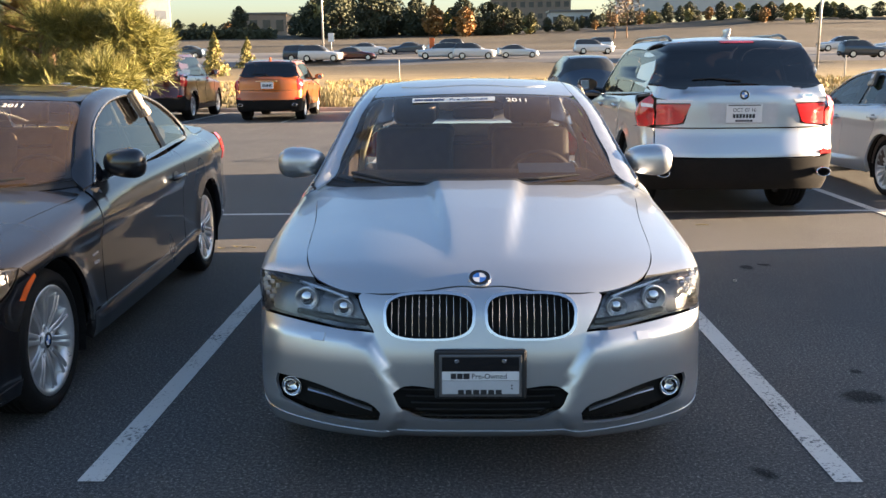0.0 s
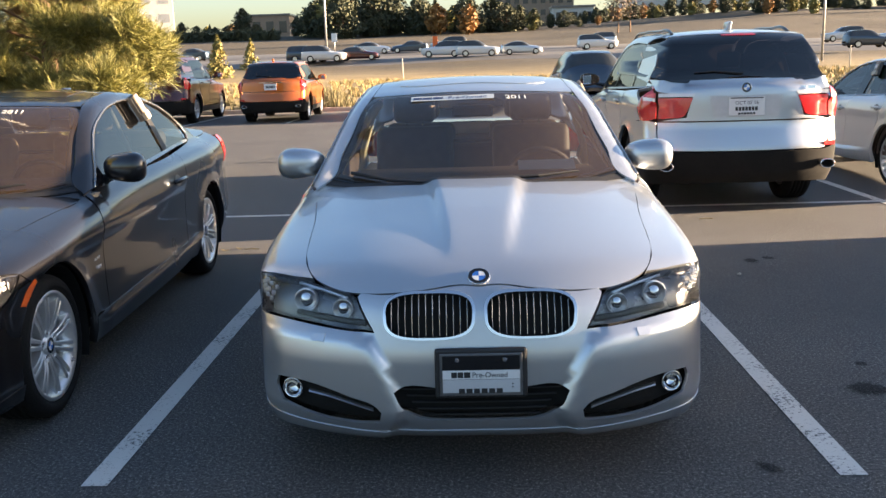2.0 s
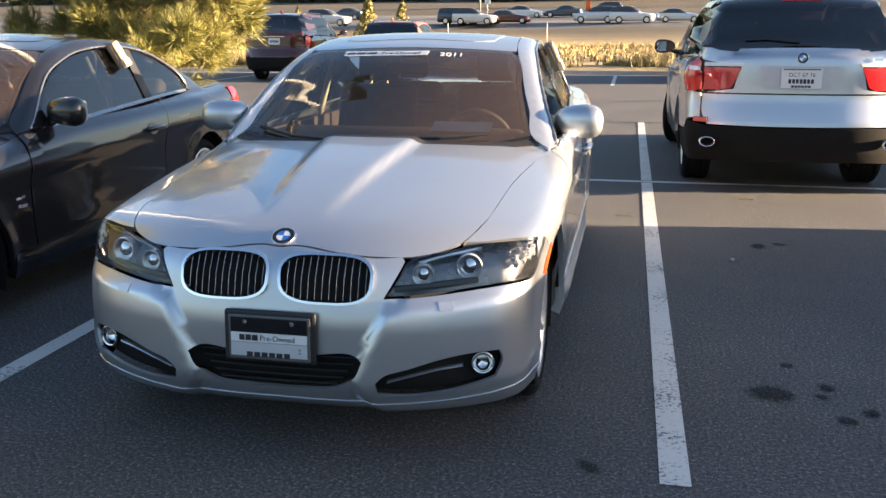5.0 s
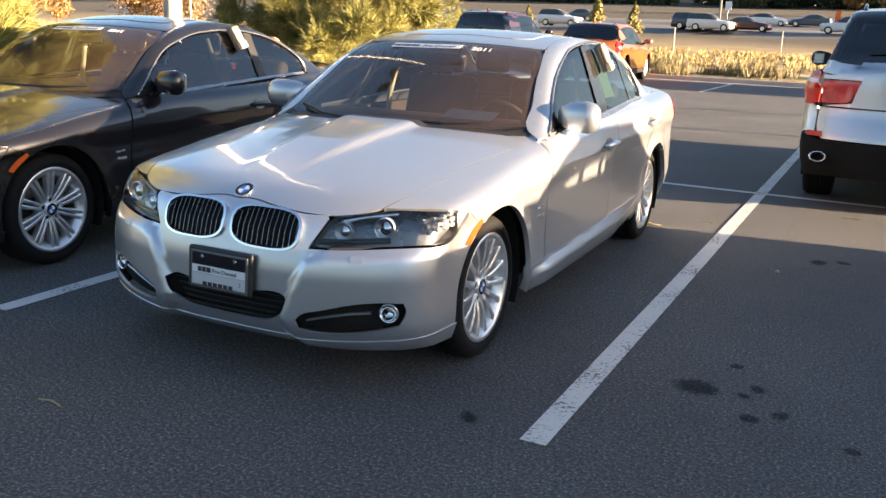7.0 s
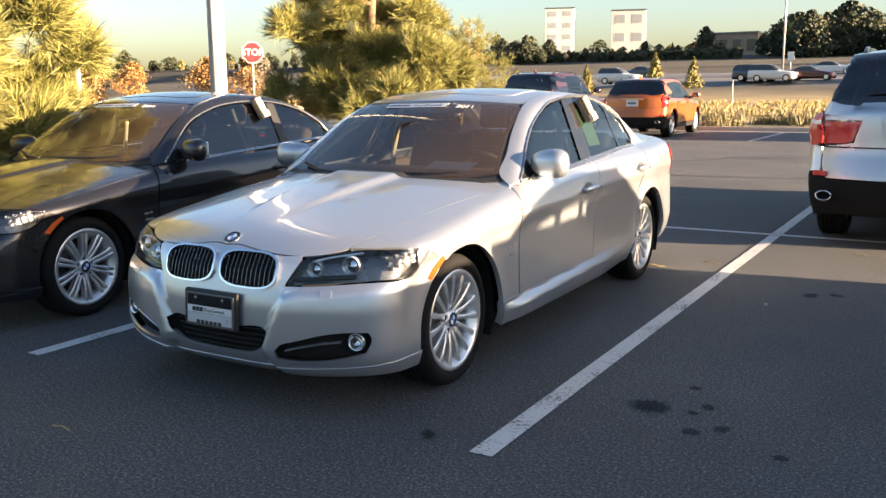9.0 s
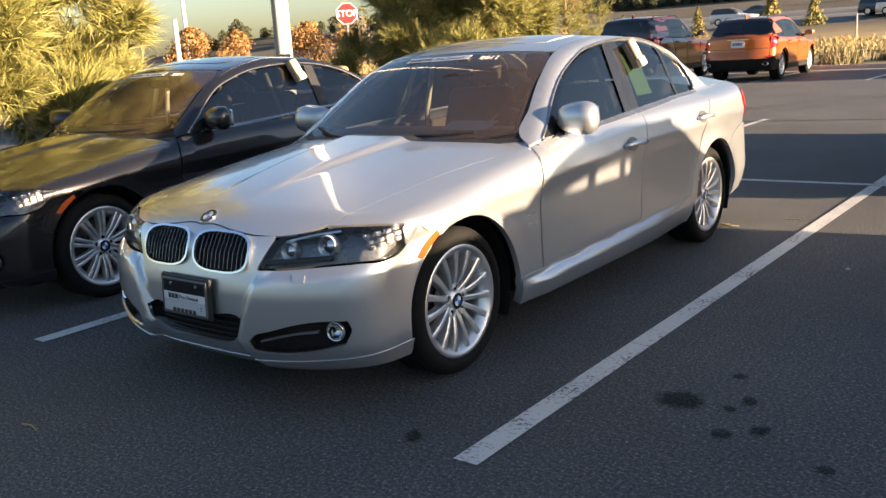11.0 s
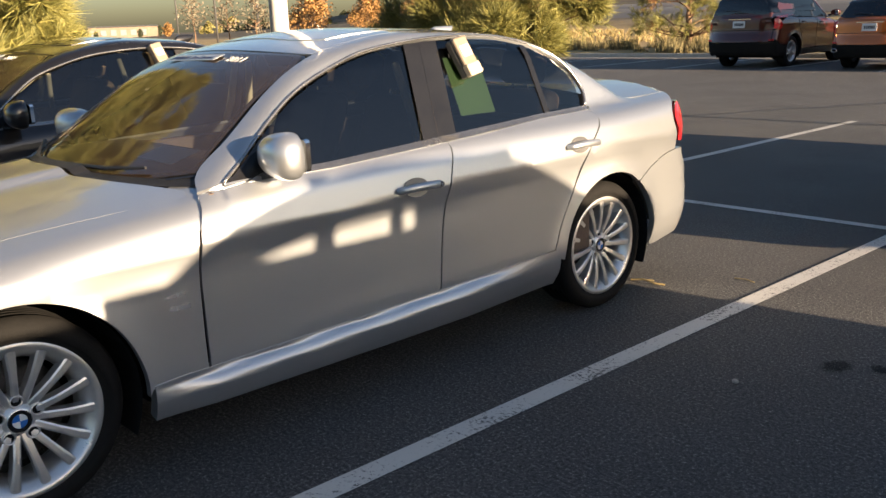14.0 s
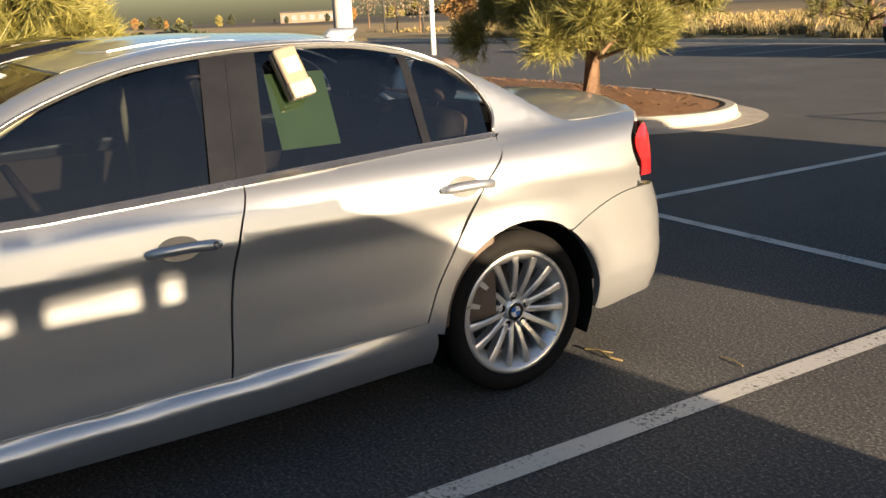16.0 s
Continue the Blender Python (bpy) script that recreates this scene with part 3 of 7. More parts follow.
def soften(q, times, closed=True):
    """A smooth line through the points; sharp corners stay corners."""
    if not times:
        return q
    n = len(q)
    d = np.roll(q, -1, 0) - q
    ln = np.maximum(np.linalg.norm(d, axis=1, keepdims=True), 1e-9)
    u = d / ln
    before, lb = np.roll(u, 1, 0), np.roll(ln, 1, 0)
    sharp = np.einsum("ij,ij->i", u, before) < math.cos(radians(48))
    if not closed:
        sharp[0] = sharp[-1] = True
    t = before * ln + u * lb
    t = t / np.maximum(np.linalg.norm(t, axis=1, keepdims=True), 1e-9)
    out = []
    for i in range(n if closed else n - 1):
        j = (i + 1) % n
        a = (u[i] if sharp[i] else t[i]) * ln[i]
        b = (u[i] if sharp[j] else t[j]) * ln[i]
        for w in np.arange(6) / 6:
            out.append(((2 * w - 3) * w * w + 1) * q[i] + ((w - 2) * w + 1) * w * a + (3 - 2 * w) * w * w * q[j] + (w - 1) * w * w * b)
    if not closed:
        out.append(q[-1])
    return np.array(out)


def dense(q, h):
    out = []
    for a, b in zip(q, np.roll(q, -1, 0)):
        n = max(1, int(np.ceil(np.linalg.norm(b - a) / h)))
        out.extend(a + (b - a) * np.arange(n)[:, None] / n)
    return np.array(out)


def within(q, poly):
    x, y = q[:, 0], q[:, 1]
    r = np.zeros(len(q), bool)
    for (x1, y1), (x2, y2) in zip(poly, np.roll(poly, -1, 0)):
        c = (y1 > y) != (y2 > y)
        r ^= c & (x < (x2 - x1) * (y - y1) / (y2 - y1 + 1e-12) + x1)
    return r


def near_line(q, poly):
    best = np.full(len(q), 9.0)
    for a, b in zip(poly, np.roll(poly, -1, 0)):
        d = b - a
        t = np.clip(((q - a) @ d) / max(d @ d, 1e-12), 0, 1)
        best = np.minimum(best, np.linalg.norm(q - a - t[:, None] * d, axis=1))
    return best


from mathutils.geometry import delaunay_2d_cdt


def normals_mesh(name, V, F, N, mat):
    me = bpy.data.meshes.new(name)
    me.from_pydata([tuple(v) for v in V], [], [tuple(int(i) for i in f) for f in F])
    me.polygons.foreach_set("use_smooth", np.ones(len(me.polygons), dtype=bool))
    me.update()
    me.normals_split_custom_set_from_vertices([tuple(n) for n in N])
    me.materials.append(mat)
    return me


def panel(name, f, outline, proj, mat, parent, h=0.05, holes=(), off=0.0, depth=0.012, soft=2, sym=False, twin=False, gap=0.0013, label="", dish=0.0):
    """A sheet cut from the skin f along an outline, with turned-in edges. sym: the outline is one half, closed over the middle. twin: a mirrored second one."""
    to2, rays, far = proj

    def ring(pts, s):
        P = place(f, pts) if isinstance(pts, list) else np.asarray(pts)
        if sym and s is not None:
            P = np.vstack([P, (P * (-1, 1, 1))[::-1]])
            keep = [0]
            for i in range(1, len(P)):
                if np.linalg.norm(P[i] - P[keep[-1]]) > 1e-4:
                    keep.append(i)
            P = P[keep]
            if np.linalg.norm(P[0] - P[-1]) < 1e-4:
                P = P[:-1]
        return soften(to2(P), soft)
    q = ring(outline, True)
    area = 0.5 * np.sum(q[:, 0] * np.roll(q[:, 1], -1) - np.roll(q[:, 0], -1) * q[:, 1])
    if area < 0:
        q = q[::-1]
    if gap:
        t = np.roll(q, -1, 0) - np.roll(q, 1, 0)
        n = np.stack([-t[:, 1], t[:, 0]], 1)
        q = q + gap * n / np.maximum(np.linalg.norm(n, axis=1, keepdims=True), 1e-6)
    loops = [dense(q, h)]
    for hole in holes:
        P = place(f, hole) if isinstance(hole, list) else np.asarray(hole)
        loops.append(dense(soften(to2(P), soft), h * 0.6))
    lo, hi = loops[0].min(0), loops[0].max(0)
    gx, gy = np.meshgrid(np.arange(lo[0], hi[0], h), np.arange(lo[1], hi[1], h * 0.9))
    gx = gx + (np.arange(gx.shape[0]) % 2)[:, None] * h / 2
    g = np.stack([gx.ravel(), gy.ravel()], 1)
    g = g[within(g, loops[0]) & (near_line(g, loops[0]) > h * 0.4)]
    for l in loops[1:]:
        g = g[~within(g, l) & (near_line(g, l) > h * 0.35)]
    allq, edges, at = [], [], 0
    for l in loops:
        edges += [(at + i, at + (i + 1) % len(l)) for i in range(len(l))]
        allq.append(l)
        at += len(l)
    allq = np.vstack(allq + [g])
    vs, _, fs, orig, _, _ = delaunay_2d_cdt([Vector(p) for p in allq], edges, [], 0, 1e-6)
    vq = np.array([tuple(v) for v in vs])
    F = np.array([f3 for f3 in fs if len(f3) == 3])
    c = vq[F].mean(1)
    ok = within(c, loops[0])
    for l in loops[1:]:
        ok &= ~within(c, l)
    F = F[ok]
    o, d = rays(vq)
    P = march(f, o, d, far, 72)
    N = slope(f, P)
    if off or dish:
        e = np.clip(near_line(vq, loops[0]) / 0.06, 0, 1)
        P = P + N * (off + dish * e * (2 - e))[:, None] if dish else P + N * off
    a, b, cc = P[F[:, 0]], P[F[:, 1]], P[F[:, 2]]
    flip = np.einsum("ij,ij->i", np.cross(b - a, cc - a), N[F].mean(1)) < 0
    F[flip] = F[flip][:, ::-1]
    V, NN, FF = list(P), list(N), [tuple(t) for t in F]
    if depth:
        seen = {}
        for t in F:
            for i, j in ((t[0], t[1]), (t[1], t[2]), (t[2], t[0])):
                seen[(i, j)] = 1
        for i, j in list(seen):
            if (j, i) not in seen:
                out = np.cross(P[j] - P[i], N[i])
                out = out / max(np.linalg.norm(out), 1e-9)
                k = len(V)
                V += [P[i], P[j], P[j] - N[j] * depth, P[i] - N[i] * depth]
                NN += [out if depth > 0 else -out] * 4
                FF.append((k, k + 3, k + 2, k + 1))
    V, NN = np.array(V), np.array(NN)
    obs = []
    for s in ((1, -1) if twin else (1,)):
        m = np.array((s, 1, 1.0))
        me = normals_mesh(name, V * m, FF if s > 0 else [t[::-1] for t in FF], NN * m, mat)
        ob = new(name, me)
        ob.parent = parent
        if label:
            ob["label"] = label
        obs.append(ob)
    return obs


def frame_at(p, n, up=(0, 0, 1)):
    """A pose at p with z along n and y as near to up as it can be."""
    n = Vector(n).normalized()
    x = Vector(up).cross(n).normalized()
    y = n.cross(x)
    m = Matrix((x, y, n)).transposed().to_4x4()
    m.translation = Vector(p)
    return m


def skin(f, k, a, b, up=(0, 0, 1), off=0.0):
    p = place(f, [(k, a, b)])
    n = slope(f, p)[0]
    return frame_at(p[0] + n * off, n, up)


def lathe_bm(profile, sides=32, bm=None, m=None):
    """Turned about z: profile of (radius, height)."""
    bm = bm or bmesh.new()
    m = m or Matrix()
    rings = [[bm.verts.new(m @ Vector((r * math.cos(a), r * math.sin(a), h))) for a in np.linspace(0, 2 * math.pi, sides, endpoint=False)] for r, h in profile]
    for a, b in zip(rings, rings[1:]):
        for i in range(sides):
            bm.faces.new((a[i], a[(i + 1) % sides], b[(i + 1) % sides], b[i]))
    return bm


def disc_bm(r, h, sides=32, m=None, bm=None, bev=0.2):
    b = h * bev
    return lathe_bm([(0.0001, 0), (r, 0), (r, h - b), (r - b, h), (0.0001, h)], sides, bm, m)


def words(name, text, size, m, mat, parent, bold=0.0, depth=0.0006):
    cu = bpy.data.curves.new(name, 'FONT')
    cu.body, cu.size, cu.extrude, cu.align_x, cu.align_y, cu.offset = text, size, depth, 'CENTER', 'CENTER', bold
    ob = bpy.data.objects.new(name, cu)
    scene.collection.objects.link(ob)
    me = bpy.data.meshes.new_from_object(ob.evaluated_get(bpy.context.evaluated_depsgraph_get()))
    bpy.data.objects.remove(ob)
    me.materials.clear()
    me.materials.append(mat)
    o = new(name, me)
    o.parent = parent
    o.matrix_local = m
    return o

# ---- vehicles ----
def thing(name, label, category, group=""):
    ob = new(name)
    ob.empty_display_size = 0.2
    return tagged(ob, label, category, group)


def arch(yw, zc, r, a0, a1, n=12):
    """Points of a wheel opening as seen from the side, from angle a0 to a1 (degrees, 0 = towards the tail)."""
    return [("s", yw + r * math.cos(radians(a)), zc + r * math.sin(radians(a))) for a in np.linspace(a0, a1, n)]


def roundel(m, r, parent, flat=False):
    """A round emblem: dark ring, quarters in blue and white, chrome rim."""
    em = part("emblem", disc_bm(r, 0.004, 28), M["chrome"], parent, "round blue and white emblem in a chrome rim", True)
    em.matrix_local = m
    part("ring", lathe_bm([(r * 0.94, 0.0042), (r * 0.94, 0.0052), (r * 0.62, 0.0052), (r * 0.62, 0.0042)], 28), M["gloss_black"], em)
    for k in range(4):
        bm = bmesh.new()
        c = bm.verts.new((0, 0, 0.005))
        arc = [bm.verts.new((0.6 * r * math.cos(a), 0.6 * r * math.sin(a), 0.005)) for a in np.linspace(k * math.pi / 2, (k + 1) * math.pi / 2, 6)]
        for a, b in zip(arc, arc[1:]):
            bm.faces.new((c, a, b))
        part("quarter", bm, M["roundel_blue" if k % 2 else "roundel_white"], em)
    return em


def wheel_at(parent, x, y, R, rim, spokes=15, width=0.225, pair=0.0, side=1, steer=0.0, cheap=False, twin=0.0):
    """A wheel with its outer face towards +x (or -x): tyre with tread grooves, rim, spokes, hub."""
    w = part("wheel", disc_bm(rim * 0.30, 0.02, 20, Matrix.Translation((0, 0, -0.10))), M["alloy"], parent)
    w.matrix_local = Matrix.Translation((x, y, R)) @ Matrix.Rotation(radians(steer), 4, 'Z') @ Matrix.Rotation(radians(90 * side), 4, 'Y')
    hw = width / 2
    n = 28 if cheap else 56
    prof = [(rim - 0.012, -2 * hw + 0.03), (rim + 0.01, -2 * hw + 0.008), (R - 0.05, -2 * hw - 0.002), (R - 0.012, -2 * hw + 0.012), (R, -2 * hw + 0.04)]
    for k in range(1, 5):
        c = -2 * hw + 0.04 + (2 * hw - 0.075) * k / 5
        prof += [(R, c - 0.006), (R - 0.008, c - 0.004), (R - 0.008, c + 0.004), (R, c + 0.006)]
    prof += [(R, -0.035), (R - 0.012, -0.012), (R - 0.03, -0.001), (R - 0.055, 0.004), (rim + 0.025, 0.001), (rim + 0.008, -0.008), (rim - 0.010, -0.014)]
    part("tyre", lathe_bm(prof, n), M["rubber"], w, "black rubber tyre", True)
    part("rim", lathe_bm([(rim - 0.012, -2 * hw + 0.03), (rim - 0.052, -0.10), (rim - 0.046, -0.052), (rim - 0.030, -0.026), (rim - 0.014, -0.012), (rim - 0.008, -0.007), (rim + 0.004, -0.004), (rim + 0.010, -0.010)], n), M["alloy"], w, "silver alloy rim", True)
    part("brake_disc", lathe_bm([(0.06, -0.12), (rim * 0.70, -0.12), (rim * 0.70, -0.14), (0.06, -0.14)], 32), M["alloy_dark"], w, "rusty brown brake disc", True)
    hub = part("hub", lathe_bm([(0.0001, -0.028), (rim * 0.155, -0.028), (rim * 0.175, -0.034), (rim * 0.26, -0.046), (rim * 0.29, -0.07), (rim * 0.28, -0.09)], 30), M["alloy"], w, "", True)
    roundel(Matrix.Translation((0, 0, -0.0285)) @ Matrix.Rotation(radians(90), 4, 'Z'), rim * 0.155, w)
    for k in range(5):
        a = 2 * math.pi * (k + 0.5) / 5
        at = Matrix.Translation((rim * 0.25 * math.cos(a), rim * 0.25 * math.sin(a), -0.028))
        part("bolt_boss", lathe_bm([(0.0225, -0.030), (0.0215, -0.004), (0.0185, 0.0), (0.0155, -0.003), (0.0150, -0.012)], 16), M["alloy"], w, "", True).matrix_local = at
        part("bolt_hole", disc_bm(0.0152, 0.003, 12, Matrix.Translation((0, 0, -0.011))), M["gloss_black"], w).matrix_local = at
    for k in range(spokes):
        a0 = 2 * math.pi * (k + 0.5) / spokes
        for s in ((-1, 1) if pair else (0,)):
            a = a0 + s * pair
            bm = bmesh.new()
            r0, r1 = rim * 0.18, rim - 0.014
            tw = s * twin
            rows = []
            for t in np.linspace(0, 1, 6):
                r = r0 + (r1 - r0) * t
                ww = (0.0095 + 0.0030 * abs(2 * t - 1) + 0.0035 * t) * (0.8 if pair else 1.0)
                z = -0.040 + 0.026 * t + 0.008 * math.sin(math.pi * t)
                off = tw * (t - 0.0) * rim
                rows.append([bm.verts.new((r, off - ww, z - 0.040)), bm.verts.new((r, off - ww, z - 0.003)), bm.verts.new((r, off - ww * 0.55, z)), bm.verts.new((r, off + ww * 0.55, z)), bm.verts.new((r, off + ww, z - 0.003)), bm.verts.new((r, off + ww, z - 0.040))])
            for p, q in zip(rows, rows[1:]):
                for i in range(5):
                    bm.faces.new((p[i], q[i], q[i + 1], p[i + 1]))
            sp = part("spoke", bm, M["alloy"], w)
            sp.matrix_local = Matrix.Rotation(a, 4, 'Z')
    return w


def seat(parent, x, y, z, mat, back=0.62, rear=False, width=0.5):
    s = part("seat", box_bm((-width / 2, -0.26, 0), (width / 2, 0.24, 0.16), 0.05, seg=3), mat, parent, "", True)
    s.matrix_local = Matrix.Translation((x, y, z))
    b = part("backrest", box_bm((-width / 2 + 0.01, -0.06, 0), (width / 2 - 0.01, 0.07, back), 0.05, seg=3), mat, s, "", True)
    b.matrix_local = Matrix.Translation((0, 0.22, 0.1)) @ Matrix.Rotation(radians(-20), 4, 'X')
    h = part("headrest", box_bm((-0.13, -0.05, 0), (0.13, 0.05, 0.17), 0.04, seg=3), mat, s, "", True)
    h.matrix_local = Matrix.Translation((0, 0.42, 0.13 + back * 0.93)) @ Matrix.Rotation(radians(-12), 4, 'X')
    for q in (-0.05, 0.05):
        part("headrest_post", tube_bm([(q, 0.41, 0.06 + back * 0.93), (q, 0.42, 0.15 + back * 0.93)], 0.006, 6), M["chrome"], s)
    return s


def mirror(car, f, y, z, x, paint_mat, s=1):
    """A door mirror on its foot: painted shell, dark base, glass at the back."""
    bm = bmesh.new()
    bmesh.ops.create_uvsphere(bm, u_segments=24, v_segments=14, radius=1)
    for v in bm.verts:
        p = v.co
        p.x, p.y, p.z = (abs(p.x) ** 0.75) * math.copysign(0.115, p.x), (abs(p.y) ** 0.9) * math.copysign(0.085, p.y), (abs(p.z) ** 0.75) * math.copysign(0.078, p.z)
        if p.y > 0.025:
            p.y = 0.025
        p.z *= 1 + 0.16 * (p.x / 0.115)
        p.y -= 0.03 * (p.x / 0.115)
    sh = part("mirror", bm, paint_mat, car, "", True)
    m0 = Matrix.Translation((s * (x + 0.125), y, z)) @ Matrix.Rotation(radians(s * 8), 4, 'Z')
    if s < 0:
        for v in sh.data.vertices:
            v.co.x *= -1
        sh.data.flip_normals()
    sh.matrix_local = m0
    bmesh_g = box_bm((-0.095, 0.0255, -0.055), (0.095, 0.0285, 0.055), 0.012)
    part("mirror_glass", bmesh_g, M["chrome"], sh, "mirror glass")
    foot = tube_bm([(s * (x - 0.07), y + 0.03, z - 0.075), (s * (x + 0.0), y + 0.015, z - 0.062), (s * (x + 0.06), y + 0.005, z - 0.045)], [0.032, 0.026, 0.022], 8)
    part("mirror_foot", foot, M["gloss_black"], sh).matrix_local = m0.inverted()


def handle(car, f, y, z, mat, s=1, lock=False):
    m = skin(f, "s", y, z)
    up = Matrix.Diagonal((s, 1, 1, 1))
    fr = up @ m @ (Matrix.Diagonal((s, 1, 1, 1)))
    # flat dark disc on the skin stands for the shade in the handle's hollow
    shade_disc = part("handle_recess", disc_bm(0.055, 0.002, 24, Matrix.Translation((-0.012, 0.004, 0.003)) @ Matrix.Diagonal((1.15, 0.68, 1, 1))), M["smoke"], car)
    shade_disc.matrix_local = fr
    pts = [(-0.105, 0, 0.004), (-0.085, 0.001, 0.026), (-0.03, 0.003, 0.034), (0.04, 0.003, 0.034), (0.09, 0.001, 0.028), (0.108, 0, 0.004)]
    bm = tube_bm(pts, [0.010, 0.013, 0.0135, 0.0135, 0.014, 0.011], 8)
    for v in bm.verts:
        v.co.y *= 1.15
    part("door_handle", bm, mat, car, "", True).matrix_local = fr
    if lock:
        at = Matrix.Translation((0.090 * s, 0.0, 0.040))
        part("door_lock", lathe_bm([(0.0001, 0.001), (0.005, 0.001), (0.006, 0.003), (0.010, 0.003), (0.0115, 0.0)], 16), M["smoke"], car, "round door lock", True).matrix_local = fr @ at
    return fr


def wiper(car, f, pts, r=0.008):
    P = place(f, pts)
    P = P + slope(f, P) * 0.02
    part("wiper", tube_bm(P, [r * 0.7, r, r * 1.1, r][:len(P)] if len(P) <= 4 else r, 6), M["plastic"], car, "black windscreen wiper")


def lockbox(car, f, y, z, s=1):
    """A key box that hangs over the top edge of a side window."""
    m = skin(f, "s", y, z)
    fr = Matrix.Diagonal((s, 1, 1, 1)) @ m @ Matrix.Diagonal((s, 1, 1, 1))
    o = part("key_box", box_bm((-0.042, -0.085, 0.004), (0.042, 0.085, 0.040), 0.008), M["lockbox"], car, "grey and beige key lock box hung on the window", False)
    o.matrix_local = fr @ Matrix.Rotation(radians(12), 4, 'Z')
    part("cover", box_bm((-0.040, -0.086, 0.038), (0.040, 0.084, 0.062), 0.010), M["lockbox_tan"], o, "tan plastic cover")
    part("flap", box_bm((-0.041, -0.090, 0.036), (0.041, -0.036, 0.068), 0.007), M["lockbox_flap"], o, "pale beige bottom flap")
    part("sticker", box_bm((-0.027, 0.004, 0.0612), (0.027, 0.044, 0.0632)), M["paper"], o, "white sticker")
    part("sticker_band", box_bm((-0.024, -0.006, 0.0612), (0.026, 0.003, 0.0628)), M["plate_grey"], o)
    for k, w in enumerate((0.007, 0.004, 0.009, 0.005, 0.006)):
        part("key_slot", box_bm((-0.034 + 0.0145 * k, -0.0915, 0.044), (-0.034 + 0.0145 * k + w, -0.0885, 0.060)), M["lockbox"], o)


def bars(parent, m, spans, h, mat, z=0.0):
    """Small plain strips in place of writing: spans of (x0, x1, y)."""
    for a, b, y in spans:
        part("lettering_bar", box_bm((a, y - h / 2, z), (b, y + h / 2, z + 0.0008)), mat, parent).matrix_local = m


def dealer_plate(car, m):
    """Dealer plate in a black holder: a white field with lettering over a grey one."""
    pl = part("plate_holder", box_bm((-0.160, -0.088, 0.0), (0.160, 0.088, 0.022), 0.010), M["plastic"], car, "black dealer plate holder")
    pl.matrix_local = m
    part("plate_frame", box_bm((-0.143, -0.079, 0.018), (0.143, 0.072, 0.026), 0.004), M["smoke"], pl)
    part("dark_field", box_bm((-0.133, 0.015, 0.024), (0.133, 0.064, 0.0278)), M["gloss_black"], pl)
    part("white_field", box_bm((-0.133, -0.018, 0.024), (0.133, 0.013, 0.0280)), M["plate"], pl, "white plate field with dark lettering")
    part("grey_field", box_bm((-0.133, -0.066, 0.024), (0.133, -0.020, 0.0278)), M["plate_grey"], pl)
    for q in (-0.082, 0.082):
        part("screw", disc_bm(0.0075, 0.004, 12, Matrix.Translation((q, 0.050, 0.0275))), M["chrome"], pl)
    for q in (0.108,):
        part("screw", disc_bm(0.003, 0.002, 8, Matrix.Translation((q, -0.036, 0.0275))), M["ink"], pl)
        part("screw", disc_bm(0.003, 0.002, 8, Matrix.Translation((q, -0.047, 0.0275))), M["ink"], pl)
    bars(pl, Matrix(), [(-0.103, -0.084, -0.003), (-0.081, -0.062, -0.003), (-0.059, -0.038, -0.003)], 0.020, M["ink"], 0.028)
    words("lettering", "Pre-Owned", 0.026, Matrix.Translation((0.030, -0.004, 0.0286)), M["ink"], pl)
    bars(pl, Matrix(), [(-0.078 + 0.026 * k, -0.057 + 0.026 * k, -0.060) for k in range(6)], 0.017, M["ink"], 0.0275)


def sticker_band(car, f, x0, x1, y, spans, text, number, nx):
    """The dealer's strip along the top of the windscreen, and the year beside it."""
    m = skin(f, "t", (x0 + x1) / 2, y, up=(0, 0.5, 1))
    w = (x1 - x0) / 2
    st = part("windscreen_sticker", box_bm((-w, -0.028, 0.0), (w, 0.028, 0.0012)), M["paper"], car, "white dealer strip with lettering on the windscreen")
    st.matrix_local = m
    bars(st, Matrix(), spans, 0.028, M["ink_blue"], 0.0012)
    words("lettering", text, 0.044, Matrix.Translation((w * 0.36, -0.002, 0.0018)), M["ink_blue"], st)
    words("year_lettering", number, 0.062, skin(f, "t", nx, y, up=(0, 0.5, 1), off=0.002), M["paper"], car)


